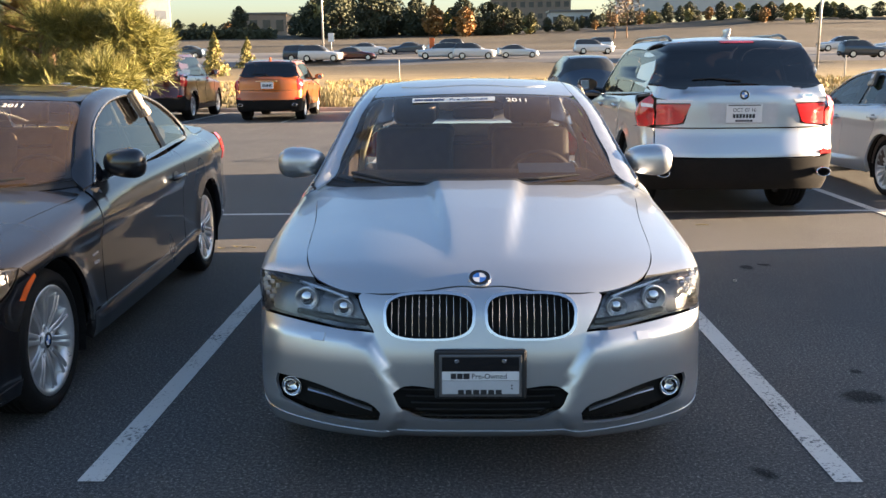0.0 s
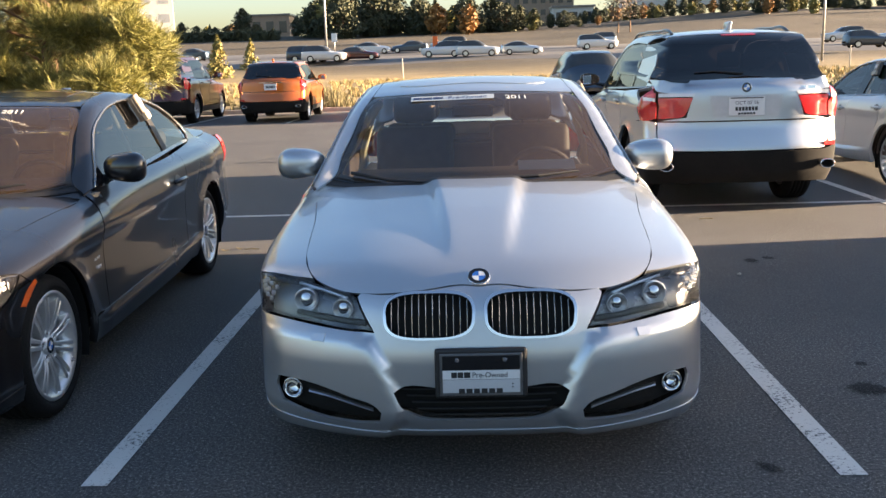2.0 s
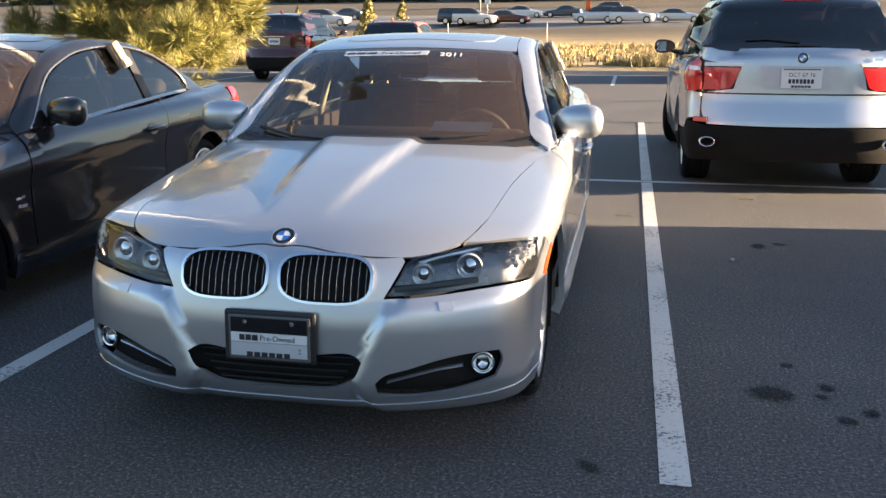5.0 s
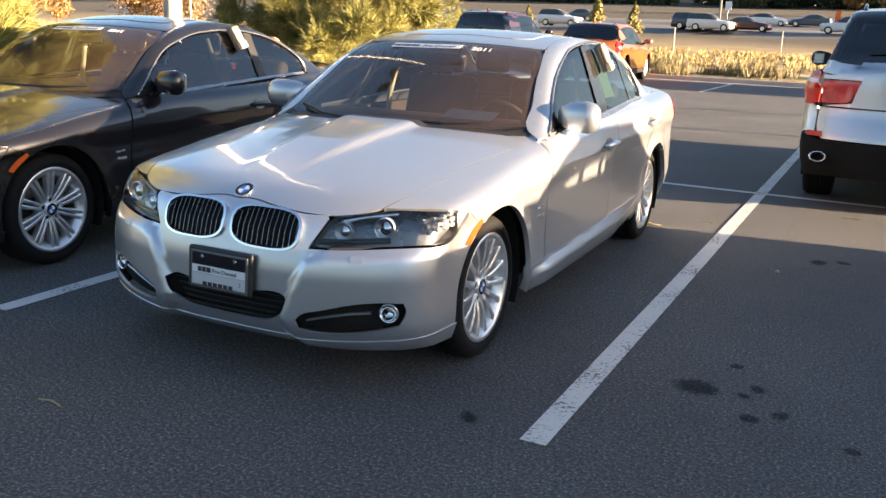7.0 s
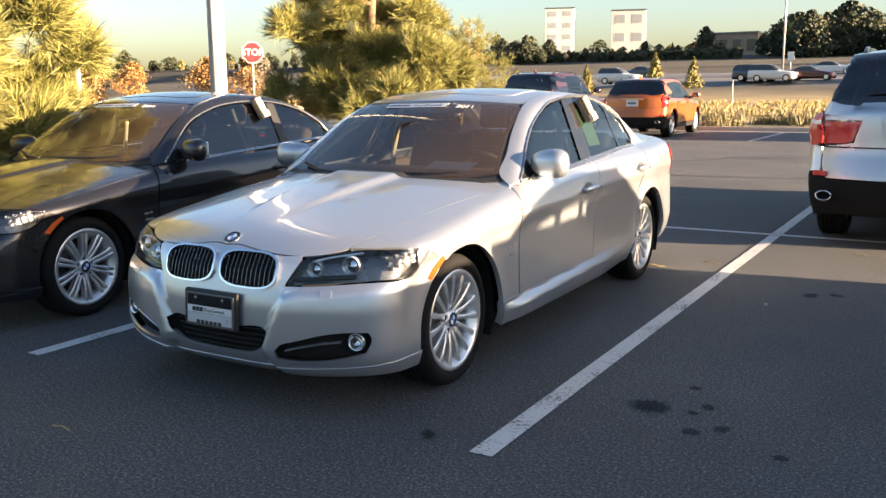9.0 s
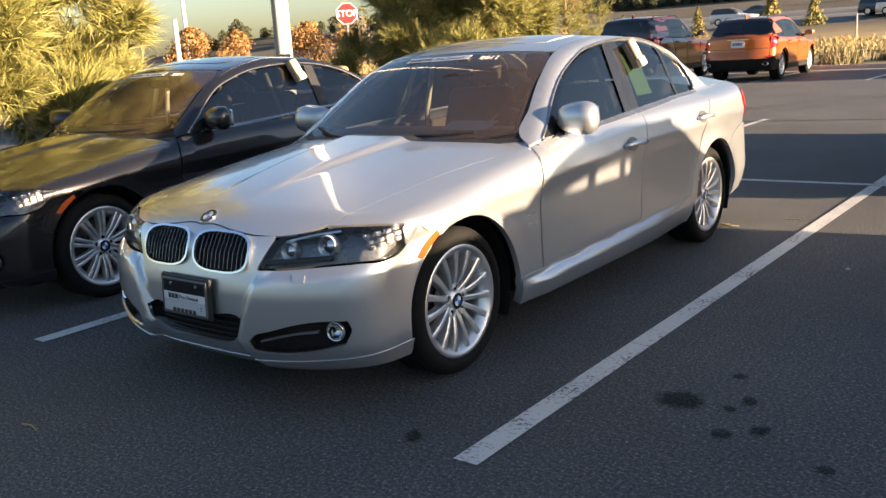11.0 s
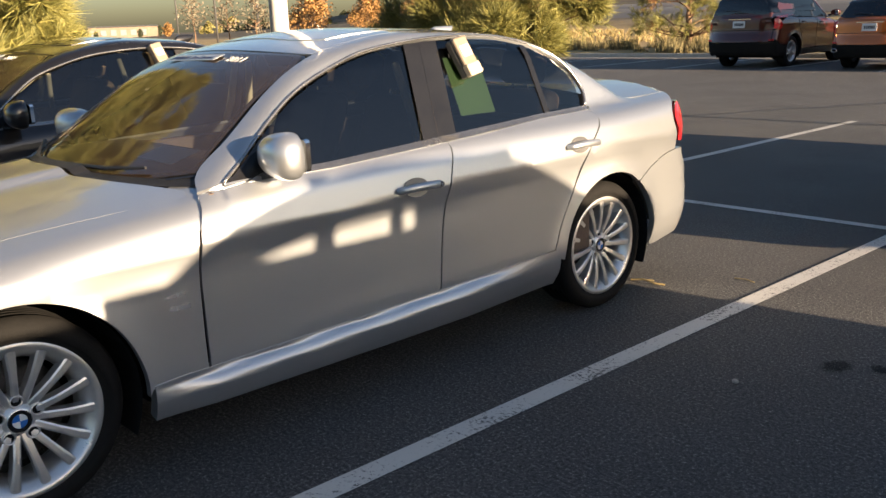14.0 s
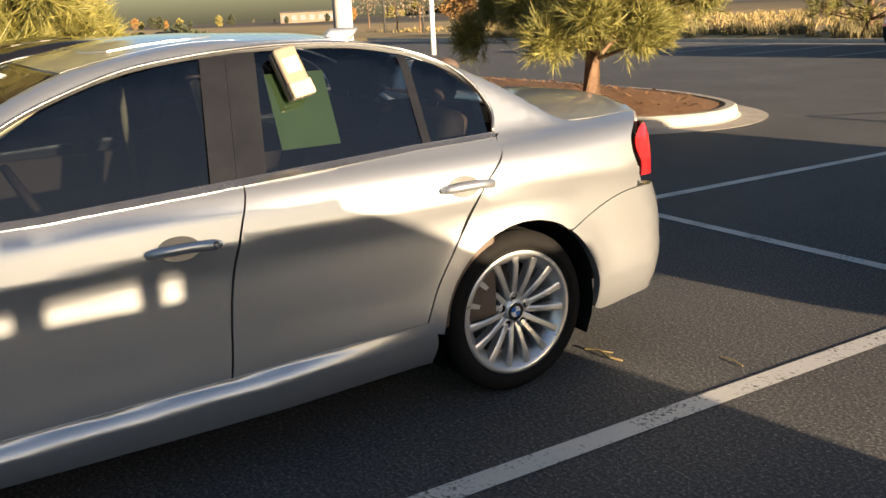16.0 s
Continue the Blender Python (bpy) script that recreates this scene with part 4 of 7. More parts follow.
def saloon(name, label, sh, paint_mat, coupe=False, wheel=None, tan=False, box_y=None, sticker=True, plate=True):
    """A low four-seat car of the executive kind: panels, glass, lamps, cabin. Nose at y = 0."""
    car = thing(name, label, "car")
    low, cab, body = sh.lower, sh.cabin, both_solids(sh)
    P, B = M[paint_mat], M["gloss_black"]
    nose, rear = polar_proj(1.05, -1), polar_proj(3.45, 1)
    R, yf, yr = sh.radius, *sh.axles
    ra = R + 0.052
    hood_edge = [("t", 0.60, 0.245), ("t", 0.655, 0.40), ("t", 0.675, 0.6), ("t", 0.695, 0.86), ("t", 0.735, 1.15), ("t", 0.765, 1.38)]
    panel("hood", low, [("t", 0, 0.13), ("t", 0.05, 0.135), ("t", 0.2, 0.122), ("t", 0.34, 0.125), ("t", 0.5, 0.168), *hood_edge, ("t", 0.765, 1.40), ("t", 0.72, 1.42), ("t", 0.45, 1.28), ("t", 0.2, 1.215), ("t", 0, 1.20)], TOP, P, car, sym=True, h=0.024)
    # nose: bumper skin with its openings
    head = [("f", 0.379, 0.578), ("f", 0.415, 0.635), ("f", 0.44, 0.688), ("f", 0.55, 0.712), ("f", 0.66, 0.728), ("f", 0.74, 0.728), ("s", 0.40, 0.722), ("s", 0.487, 0.708), ("s", 0.46, 0.675), ("s", 0.36, 0.61), ("f", 0.76, 0.604), ("f", 0.688, 0.600), ("f", 0.53, 0.588)]
    th = np.linspace(0, 2 * math.pi, 24, endpoint=False)
    se = lambda v: math.copysign(abs(v) ** 0.62, v)
    kid = [("f", 0.176 + 0.160 * se(math.cos(a)) * (1 + 0.05 * math.sin(a)), 0.627 + 0.077 * se(math.sin(a)) - 0.004 * math.cos(a)) for a in th]
    fog = [("f", 0.352, 0.296), ("f", 0.375, 0.320), ("f", 0.46, 0.348), ("f", 0.582, 0.381), ("f", 0.66, 0.391), ("f", 0.742, 0.390), ("f", 0.752, 0.36), ("f", 0.733, 0.300), ("f", 0.60, 0.264), ("f", 0.43, 0.250), ("f", 0.36, 0.256)]
    mouth = [("f", 0, 0.378), ("f", 0.12, 0.378), ("f", 0.29, 0.376), ("f", 0.307, 0.366), ("f", 0.275, 0.305), ("f", 0.215, 0.268), ("f", 0.1, 0.257), ("f", 0, 0.256)]
    full_mouth = mouth + [(k, -a, b) for k, a, b in mouth[::-1][1:-1]]
    mir = lambda o: [(k, -a, b) if k != "s" else (k, a, b) for k, a, b in o]
    fr_arch = arch(yf, R, ra, 119, 196, 10)
    skin_out = [("t", 0, 0.128), ("t", 0.05, 0.133), ("t", 0.2, 0.120), ("t", 0.34, 0.123), ("t", 0.42, 0.142), ("f", 0.432, 0.688), ("f", 0.408, 0.635), ("f", 0.372, 0.572), ("f", 0.53, 0.582), ("f", 0.688, 0.594), ("f", 0.76, 0.598), ("s", 0.36, 0.604), ("s", 0.46, 0.670), ("s", 0.492, 0.706), ("s", 0.54, 0.672), ("s", 0.575, 0.653), *fr_arch[1:], ("s", 0.42, 0.2), ("s", 0.36, 0.195), ("f", 0.74, 0.192), ("f", 0.5, 0.178), ("f", 0, 0.175)]
    panel("front_bumper", low, skin_out, nose, P, car, sym=True, h=0.02, holes=[kid, mir(kid), fog, mir(fog), full_mouth], soft=2, depth=0.012)
    for s in (1, -1):
        side = kid if s > 0 else mir(kid)
        K = place(low, side)
        c = K.mean(0)
        inner = c + (K - c) * (0.935, 1, 0.90)
        ring_ob = panel("kidney_grille", low, side, nose, M["chrome"], car, h=0.012, holes=[inner], off=0.012, depth=0.03, gap=0, label="chrome-rimmed kidney grille with upright bars")[0]
        panel("grille_backing", low, list(side), nose, M["matt_black"], ring_ob, h=0.05, off=-0.035, depth=0.0, gap=0)
        for x in np.linspace(0.044, 0.310, 12):
            zt, zb = (0.695, 0.563) if 0.06 < x < 0.29 else (0.680, 0.580)
            a = place(low, [("f", s * x, zt), ("f", s * x, (zt + zb) / 2), ("f", s * x, zb)]) + (0, 0.006, 0)
            bm = bmesh.new()
            rows = [[bm.verts.new(p + np.array(d)) for d in ((-0.0016, 0.006, 0), (-0.0012, 0.001, 0), (0, 0, 0), (0.0012, 0.001, 0), (0.0016, 0.006, 0))] for p in a]
            for p, q in zip(rows, rows[1:]):
                for i in range(4):
                    bm.faces.new((p[i], q[i], q[i + 1], p[i + 1]))
            part("grille_bar", bm, M["bar"], ring_ob)
        # headlamp behind a clear cover
        if s > 0:
            covers = panel("headlamp", low, head, nose, M["lens"], car, h=0.03, depth=0.0, twin=True, label="headlamp with two round projectors behind clear cover")
            shells = panel("lamp_housing", low, head, nose, M["lamp_inner"], covers[0], h=0.04, off=-0.045, depth=-0.042, twin=True, gap=0.001)
            shells[1].parent = covers[1]
        cov = covers[0 if s > 0 else 1]
        for x, z, r in ((0.485, 0.640, 0.038), (0.628, 0.658, 0.044)):
            m = frame_at(place(low, [("f", s * x, z)])[0] + (0, 0.052, 0), (s * 0.12, -1, 0.05))
            part("projector", lathe_bm([(r, 0.0), (r, 0.028), (r * 0.95, 0.032), (r * 0.86, 0.026), (r * 0.80, 0.010)], 28), M["reflector"], cov, "", True).matrix_local = m
            part("projector_lens", lathe_bm([(r * 0.82, 0.010), (r * 0.62, 0.022), (r * 0.35, 0.029), (0.0001, 0.031)], 24), M["chrome"], cov, "", True).matrix_local = m
        for i in range(4):
            for j in range(3):
                q = place(low, [("s", 0.300 + 0.034 * i, 0.648 + 0.021 * j + 0.007 * i)])[0] * (s, 1, 1) - np.array((s * 0.024, -0.005, 0))
                part("reflector_cell", box_bm(q - (0.008, 0.0145, 0.0085), q + (0.008, 0.0145, 0.0085), 0.003), M["reflector"], cov)
        brow = place(low, [("f", s * 0.47, 0.680), ("f", s * 0.56, 0.700), ("f", s * 0.66, 0.714)]) + (0, 0.022, -0.004)
        part("lamp_brow", tube_bm(soften(brow, 1, False), 0.007, 6), M["reflector"], cov, "", True)
        corner = place(low, [("f", s * 0.40, 0.592), ("f", s * 0.46, 0.596), ("f", s * 0.56, 0.604), ("f", s * 0.66, 0.612)]) + (0, 0.022, 0.006)
        part("lamp_bezel", tube_bm(soften(corner, 1, False), 0.012, 6), M["plastic"], cov, "dark lower bezel", True)
        # lower intake and fog lamp
        fg = fog if s > 0 else mir(fog)
        ins = panel("fog_insert", low, fg, nose, M["matt_black"], car, h=0.03, off=-0.04, depth=0, gap=-0.008)[0]
        blade = place(low, [("f", s * 0.385, 0.292), ("f", s * 0.46, 0.312), ("f", s * 0.55, 0.332), ("f", s * 0.625, 0.340)]) + (0, 0.024, 0)
        bm = bmesh.new()
        rows = [[bm.verts.new(p + np.array(d)) for d in ((0, 0.02, 0.006), (0, 0.004, 0.004), (0, 0, 0), (0, 0.004, -0.003), (0, 0.02, -0.004))] for p in blade]
        for p, q in zip(rows, rows[1:]):
            for i in range(4):
                bm.faces.new((p[i], q[i], q[i + 1], p[i + 1]))
        part("intake_blade", bm, P if not coupe else M["chrome"], ins)
        m = frame_at(place(low, [("f", s * 0.685, 0.345)])[0] + (0, 0.035, 0), (s * 0.25, -1, 0))
        fl = part("fog_lamp", lathe_bm([(0.039, 0), (0.039, 0.014), (0.035, 0.017), (0.033, 0.008), (0.02, -0.006), (0.0001, -0.010)], 24), M["chrome"], ins, "round chrome fog lamp", True)
        fl.matrix_local = m
        part("fog_lens", lathe_bm([(0.034, 0.010), (0.02, 0.016), (0.0001, 0.018)], 24), M["lens"], fl, "", True)
        # headlamp washer flap, tow cap
        m = skin(low, "f", s * 0.575, 0.552)
        part("washer_flap", box_bm((-0.026, -0.016, -0.001), (0.026, 0.016, 0.0015), 0.0008), P, car).matrix_local = m
    m = skin(low, "f", -0.385, 0.415)
    part("tow_cap", lathe_bm([(0.027, -0.004), (0.027, 0.0004), (0.0001, 0.0005)], 24), P, car).matrix_local = m
    panel("lower_intake", low, mouth, nose, M["matt_black"], car, sym=True, h=0.05, off=-0.045, depth=0, gap=-0.008)
    for k in range(5):
        z = 0.27 + 0.024 * k
        a = place(low, [("f", x, z) for x in np.linspace(-0.21 - 0.018 * k, 0.21 + 0.018 * k, 7)]) + (0, 0.03, 0)
        part("intake_bar", tube_bm(a, 0.004, 5), M["plastic"], car)
    if not coupe or plate:
        dealer_plate(car, frame_at(place(low, [("f", 0, 0.440)])[0] + (0.0, -0.004, 0), (0, -1, 0.06)))
    roundel(skin(low, "t", 0, 0.165, up=(0, 0.5, 1), off=0.001), 0.040, car)
    # flanks
    mark = [("s", 0.468, 0.578), ("s", 0.515, 0.625), ("s", 0.585, 0.668), ("s", 0.602, 0.652), ("s", 0.545, 0.608), ("s", 0.498, 0.568)]
    rar = [p for p in arch(yf, R, ra, -3, 118, 15)]
    panel("front_fender", body, [("t", 0.605, 0.247), *hood_edge[1:], ("s", 1.415, 0.895), ("s", 1.375, 0.80), ("s", 1.365, 0.70), ("s", 1.363, 0.50), ("s", 1.362, 0.325), ("s", 1.16, 0.318), *rar, ("s", 0.575, 0.653), ("s", 0.54, 0.672), ("s", 0.492, 0.707), ("s", 0.40, 0.726), ("f", 0.74, 0.732), ("f", 0.66, 0.731)], OBL, P, car, twin=True, h=0.035, soft=1, depth=0.025)
    panel("side_marker", low, mark, SIDE, M["amber"], car, twin=True, h=0.03, off=0.003, depth=0.006, label="amber side marker lamp")
    dy = 0.42 if coupe else 0.0           # the coupe's door is longer
    belt = 0.935
    panel("front_door", body, [("s", 1.425, 0.895), ("s", 1.50, 0.905), ("s", 1.62, 0.918), ("s", 1.936, 0.928), ("s", 2.40 + dy, 0.948), ("s", 2.515 + dy, 0.953), ("s", 2.46 + dy, 0.80), ("s", 2.42 + dy, 0.60), ("s", 2.405 + dy, 0.44), ("s", 2.394 + dy, 0.360), ("s", 1.9, 0.343), ("s", 1.37, 0.325), ("s", 1.370, 0.50), ("s", 1.372, 0.70), ("s", 1.383, 0.80)], SIDE, P, car, twin=True, h=0.022, soft=1)
    rq_arch = arch(yr, R, ra, 178, 55, 15)
    if not coupe:
        panel("rear_door", body, [("s", 2.518, 0.953), ("s", 2.9, 0.972), ("s", 3.15, 0.982), ("s", 3.505, 0.988), ("s", 3.455, 0.935), ("s", 3.355, 0.84), ("s", 3.235, 0.64), ("s", 3.15, 0.50), ("s", 3.104, 0.388), ("s", 2.398, 0.360), ("s", 2.409, 0.44), ("s", 2.424, 0.60), ("s", 2.465, 0.80)], SIDE, P, car, twin=True, h=0.03, soft=1)
        q0 = [("s", 3.108, 0.388), ("s", 3.154, 0.50), ("s", 3.239, 0.64), ("s", 3.359, 0.84), ("s", 3.459, 0.935), ("s", 3.51, 0.988)]
    else:
        q0 = [("s", 2.83, 0.358), ("s", 2.835, 0.5), ("s", 2.86, 0.7), ("s", 2.90, 0.85), ("s", 2.945, 0.953), ("s", 3.3, 0.97), ("s", 3.51, 0.985)]
    panel("rear_quarter", body, [*q0, ("t", 0.70, 3.70), ("t", 0.665, 3.76), ("t", 0.689, 3.9), ("t", 0.694, 4.12), ("t", 0.672, 4.26), ("s", 4.15, 0.978), ("s", 4.09, 0.915), ("s", 4.10, 0.85), ("s", 4.13, 0.79), ("s", 4.13, 0.729), ("s", 4.06, 0.722), ("s", 4.0, 0.709), ("s", 3.94, 0.690), ("s", 3.875, 0.664), ("s", 3.81, 0.636), *rq_arch[::-1], ("s", 3.13, 0.34)], OBL, P, car, twin=True, h=0.04, soft=1, depth=0.025)
    sill = [("s", 1.165, 0.331), ("s", 1.9, 0.349), ("s", 3.13, 0.390), ("s", 3.15, 0.30), ("s", 3.14, 0.215), ("s", 1.9, 0.205), ("s", 1.165, 0.205)]
    panel("sill", low, sill, SIDE, P, car, twin=True, h=0.014, off=0.002, depth=0.04, soft=1)
    panel("front_lip", low, [("f", 0, 0.212), ("f", 0.3, 0.212), ("f", 0.5, 0.221), ("f", 0.7, 0.236), ("s", 0.36, 0.258), ("s", 0.425, 0.268), ("s", 0.42, 0.2), ("s", 0.36, 0.194), ("f", 0.74, 0.190), ("f", 0.5, 0.176), ("f", 0, 0.173)], nose, P, car, sym=True, h=0.03, off=0.0025, depth=0.003, soft=1)
    panel("fender_flange", low, [("s", 0.43, 0.63), ("s", 0.42, 0.712), ("s", 0.47, 0.742), ("s", 0.56, 0.745), ("s", 0.60, 0.66), ("s", 0.56, 0.645), ("s", 0.52, 0.60), ("s", 0.49, 0.60)], SIDE, P, car, twin=True, h=0.03, off=-0.006, depth=0, soft=0, gap=0)
    panel("pillar_foot", body, [("s", 1.33, 0.80), ("s", 1.35, 0.90), ("s", 1.42, 0.93), ("s", 1.60, 0.945), ("s", 1.62, 0.89), ("s", 1.45, 0.85), ("s", 1.42, 0.80)], SIDE, P, car, twin=True, h=0.03, off=-0.012, depth=0, soft=0, gap=0)
    # rear end
    rb = [("r", 0, 0.66), ("r", 0.5, 0.67), ("s", 4.28, 0.72), ("s", 4.13, 0.727), ("s", 4.06, 0.720), ("s", 4.0, 0.707), ("s", 3.94, 0.688), ("s", 3.875, 0.662), ("s", 3.81, 0.634), *arch(yr, R, ra, 53.5, -8, 8), ("s", 3.93, 0.25), ("s", 4.2, 0.26), ("r", 0.5, 0.25), ("r", 0, 0.25)]
    panel("rear_bumper", low, rb, rear, P, car, sym=True, h=0.05, soft=1, depth=0.03)
    panel("boot_lid", low, [("t", 0, 3.83), ("t", 0.5, 3.76), ("t", 0.655, 3.76), ("t", 0.684, 3.9), ("t", 0.689, 4.12), ("t", 0.665, 4.27), ("t", 0.60, 4.385), ("t", 0, 4.44)], TOP, P, car, sym=True, h=0.06, soft=1)
    panel("boot_face", low, [("r", 0, 1.0), ("r", 0.4, 1.0), ("r", 0.52, 0.96), ("r", 0.50, 0.69), ("r", 0, 0.68)], rear, P, car, sym=True, h=0.06, soft=1)
    panel("tail_lamp", low, [("s", 4.15, 0.958), ("s", 4.108, 0.91), ("s", 4.118, 0.86), ("s", 4.138, 0.815), ("s", 4.145, 0.772), ("s", 4.2, 0.770), ("r", 0.72, 0.762), ("r", 0.53, 0.77), ("r", 0.55, 0.95), ("r", 0.70, 0.965)], rear, M["red_lens"], car, twin=True, h=0.03, soft=1, off=0.003, label="red tail lamp")
    # cabin: glass, pillars, roof
    scr = [("t", 0, 1.255), ("t", 0.3, 1.295), ("t", 0.55, 1.39), ("t", 0.695, 1.475), ("t", 0.68, 1.52), ("t", 0.622, 1.73), ("t", 0.545, 2.03), ("t", 0.51, 2.06), ("t", 0.3, 2.02), ("t", 0, 2.005)]
    panel("windscreen", cab, scr, TOP, M["glass"], car, sym=True, h=0.06, soft=1, depth=0.0, off=0.0, label="windscreen")
    S0 = place(cab, scr)
    S0 = np.vstack([S0, (S0 * (-1, 1, 1))[::-1]])
    c0 = S0.mean(0)
    panel("windscreen_seal", cab, [(k, a * 1.02, (b - 1.65) * 1.025 + 1.65) for k, a, b in scr], TOP, M["gloss_black"], car, sym=True, h=0.06, soft=1, off=-0.004, depth=0, holes=[c0 + (S0 - c0) * (0.955, 0.945, 1)], gap=0)
    panel("cowl", body, [("t", 0, 1.215), ("t", 0.3, 1.25), ("t", 0.55, 1.34), ("t", 0.74, 1.445), ("t", 0.72, 1.50), ("t", 0.66, 1.48), ("t", 0.55, 1.40), ("t", 0.3, 1.31), ("t", 0, 1.27)], TOP, M["plastic"], car, sym=True, h=0.05, off=-0.008, depth=0)
    d0 = [(2.10, 1.262), (2.25, 1.305), (2.42, 1.330), (2.60, 1.345), (2.90, 1.348), (3.10, 1.332), (3.28, 1.292), (3.42, 1.222), (3.50, 1.130), (3.525, 1.06), (3.505, 1.0)]
    if coupe:
        d0 = [(2.10, 1.250), (2.25, 1.285), (2.42, 1.305), (2.60, 1.315), (2.90, 1.305), (3.10, 1.275), (3.28, 1.225), (3.42, 1.160), (3.52, 1.09), (3.56, 1.03), (3.53, 0.998)]
    frontal = [(1.515, 0.914), (1.602, 0.974), (1.732, 1.074), (1.892, 1.178)]
    top_line = frontal + d0
    belt_line = [(1.515, 0.910), (1.936, 0.933), (2.395, 0.955), (2.9, 0.978), (3.15, 0.990), (3.505, 0.998)]
    bz = lambda y: float(np.interp(y, [p[0] for p in belt_line], [p[1] for p in belt_line]))
    tz = lambda y: float(np.interp(y, [p[0] for p in top_line[:-1]], [p[1] for p in top_line[:-1]]))
    roof_edge = [("t", 0.715, 1.46), ("t", 0.668, 1.62), ("t", 0.606, 1.85), ("t", 0.557, 2.06), ("t", 0.53, 2.3), ("t", 0.52, 2.6), ("t", 0.515, 2.9), ("t", 0.51, 3.15), ("t", 0.53, 3.35), ("t", 0.57, 3.6), ("t", 0.62, 3.78)]
    dlo = [("s", y, z) for y, z in top_line]
    panel("roof_side", body, [("s", 1.43, 0.90), ("s", 1.62, 0.925), *dlo, ("s", 3.56, 0.995), ("s", 3.74, 1.0), ("t", 0.66, 3.78), *roof_edge[::-1]], OBL, P, car, twin=True, h=0.035, soft=1, depth=0.012)
    panel("roof", cab, [("t", 0, 2.015), ("t", 0.3, 2.03), ("t", 0.5, 2.065), ("t", 0.55, 2.08), *roof_edge[4:8], ("t", 0.5, 3.16), ("t", 0.3, 3.22), ("t", 0, 3.24)], TOP, P, car, sym=True, h=0.06, soft=1)
    panel("sunroof", cab, [("t", 0, 2.20), ("t", 0.36, 2.215), ("t", 0.41, 2.25), ("t", 0.41, 2.56), ("t", 0.38, 2.60), ("t", 0, 2.61)], TOP, P, car, sym=True, h=0.06, off=0.003, depth=0.008, label="sunroof panel")
    panel("rear_window", cab, [("t", 0, 3.26), ("t", 0.3, 3.24), ("t", 0.49, 3.18), ("t", 0.52, 3.35), ("t", 0.56, 3.6), ("t", 0.60, 3.78), ("t", 0.3, 3.87), ("t", 0, 3.90)], TOP, M["privacy"], car, sym=True, h=0.08, soft=1, depth=0.0)
    fin = box_bm((-0.022, 3.16, 1.34), (0.022, 3.30, 1.395), 0.014)
    for v in fin.verts:
        v.co.y += 0.05 * (v.co.z - 1.34) / 0.055
        v.co.x *= 1 - 0.5 * max(0, v.co.z - 1.35) / 0.045
    part("antenna_fin", fin, P, car, "", True)
    # side glass and pillars
    def window(nm, a, b, mat, o, lean0=0.0, lean1=0.0):
        ys = np.linspace(a, b, 9)
        lo = [("s", y, bz(y) + 0.004) for y in ys]
        up = [("s", y + lean0 * (1 - i / 8) + lean1 * i / 8, tz(y + lean0 * (1 - i / 8) + lean1 * i / 8) - 0.004) for i, y in enumerate(ys)][::-1]
        panel(nm, cab, lo + up, SIDE, mat, car, twin=True, h=0.06, off=o, soft=0, depth=0.0, gap=0)
    window("mirror_sail", 1.525, 1.685, M["gloss_black"], 0.0)
    panel("window_trim", body, [("s", 1.60, 0.915), *[("s", y, z - 0.012) for y, z in belt_line[1:]], ("s", 3.51, 1.004), *[("s", y, z + 0.006) for y, z in belt_line[::-1][1:-1]], ("s", 1.66, 0.935)], SIDE, M["trim"], car, twin=True, h=0.03, off=0.002, depth=0.008, soft=0, gap=0)
    if not coupe:
        window("front_window", 1.65, 2.50, M["tint"], -0.008)
        window("rear_side_window", 2.56, 3.225, M["tint"], -0.008)
        window("quarter_window", 3.225, 3.49, M["tint"], -0.008)
        for a, b in ((2.425, 2.5095), (2.5105, 2.61), (3.20, 3.235)):
            window("window_pillar", a, b, M["gloss_black"], 0.0 if b - a > 0.05 else -0.004, 0.055 if a < 3 else -0.01, 0.055 if a < 3 else -0.01)
    else:
        window("front_window", 1.65, 2.86, M["tint"], -0.008)
        window("quarter_window", 2.92, 3.50, M["tint"], -0.008)
        window("window_pillar", 2.84, 2.935, M["plastic"], 0.0)
    # chrome line round the side glass
    for s in (1, -1):
        q = place(body, [("s", y, z + 0.006) for y, z in top_line])
        q = (q + slope(body, q) * 0.003) * (s, 1, 1)
        q = soften(q, 2, closed=False)
        part("window_edging", tube_bm(q, 0.0065, 6), M["trim"], car, "satin metal strip round the side glass" if not coupe else "", True)
        mirror(car, cab, 1.70, 1.0, 0.77, P, s)
        handle(car, body, 2.29 + dy * 0.92, 0.800, P, s, True)
        if not coupe:
            handle(car, body, 3.285, 0.848, P, s)
        wheel_at(car, s * 0.830, yf, R, 0.236, side=s, **wheel)
        wheel_at(car, s * 0.835, yr, R, 0.236, side=s, **wheel)
        m = Matrix.Diagonal((s, 1, 1, 1)) @ skin(low, "s", 1.285, 0.578) @ Matrix.Diagonal((s, 1, 1, 1))
        bars(car, m, [(-0.035, -0.012, -0.018), (-0.008, 0.038, -0.020)], 0.016, M["reflector"], 0.0005)
        bars(car, m, [(-0.045, -0.006, 0.022), (0.0, 0.026, 0.026)], 0.012, M["reflector"], 0.0005)
        # wheel housings
        for yw in (yf, yr):
            bm = bmesh.new()
            rows = []
            for a in np.linspace(radians(-25), radians(205), 20):
                rows.append([bm.verts.new((s * xx, yw + (ra - 0.004) * math.cos(a), R + (ra - 0.004) * math.sin(a))) for xx in (0.50, 0.835)])
            for p, q2 in zip(rows, rows[1:]):
                bm.faces.new((p[0], p[1], q2[1], q2[0]))
            part("wheel_housing", bm, M["matt_black"], car)
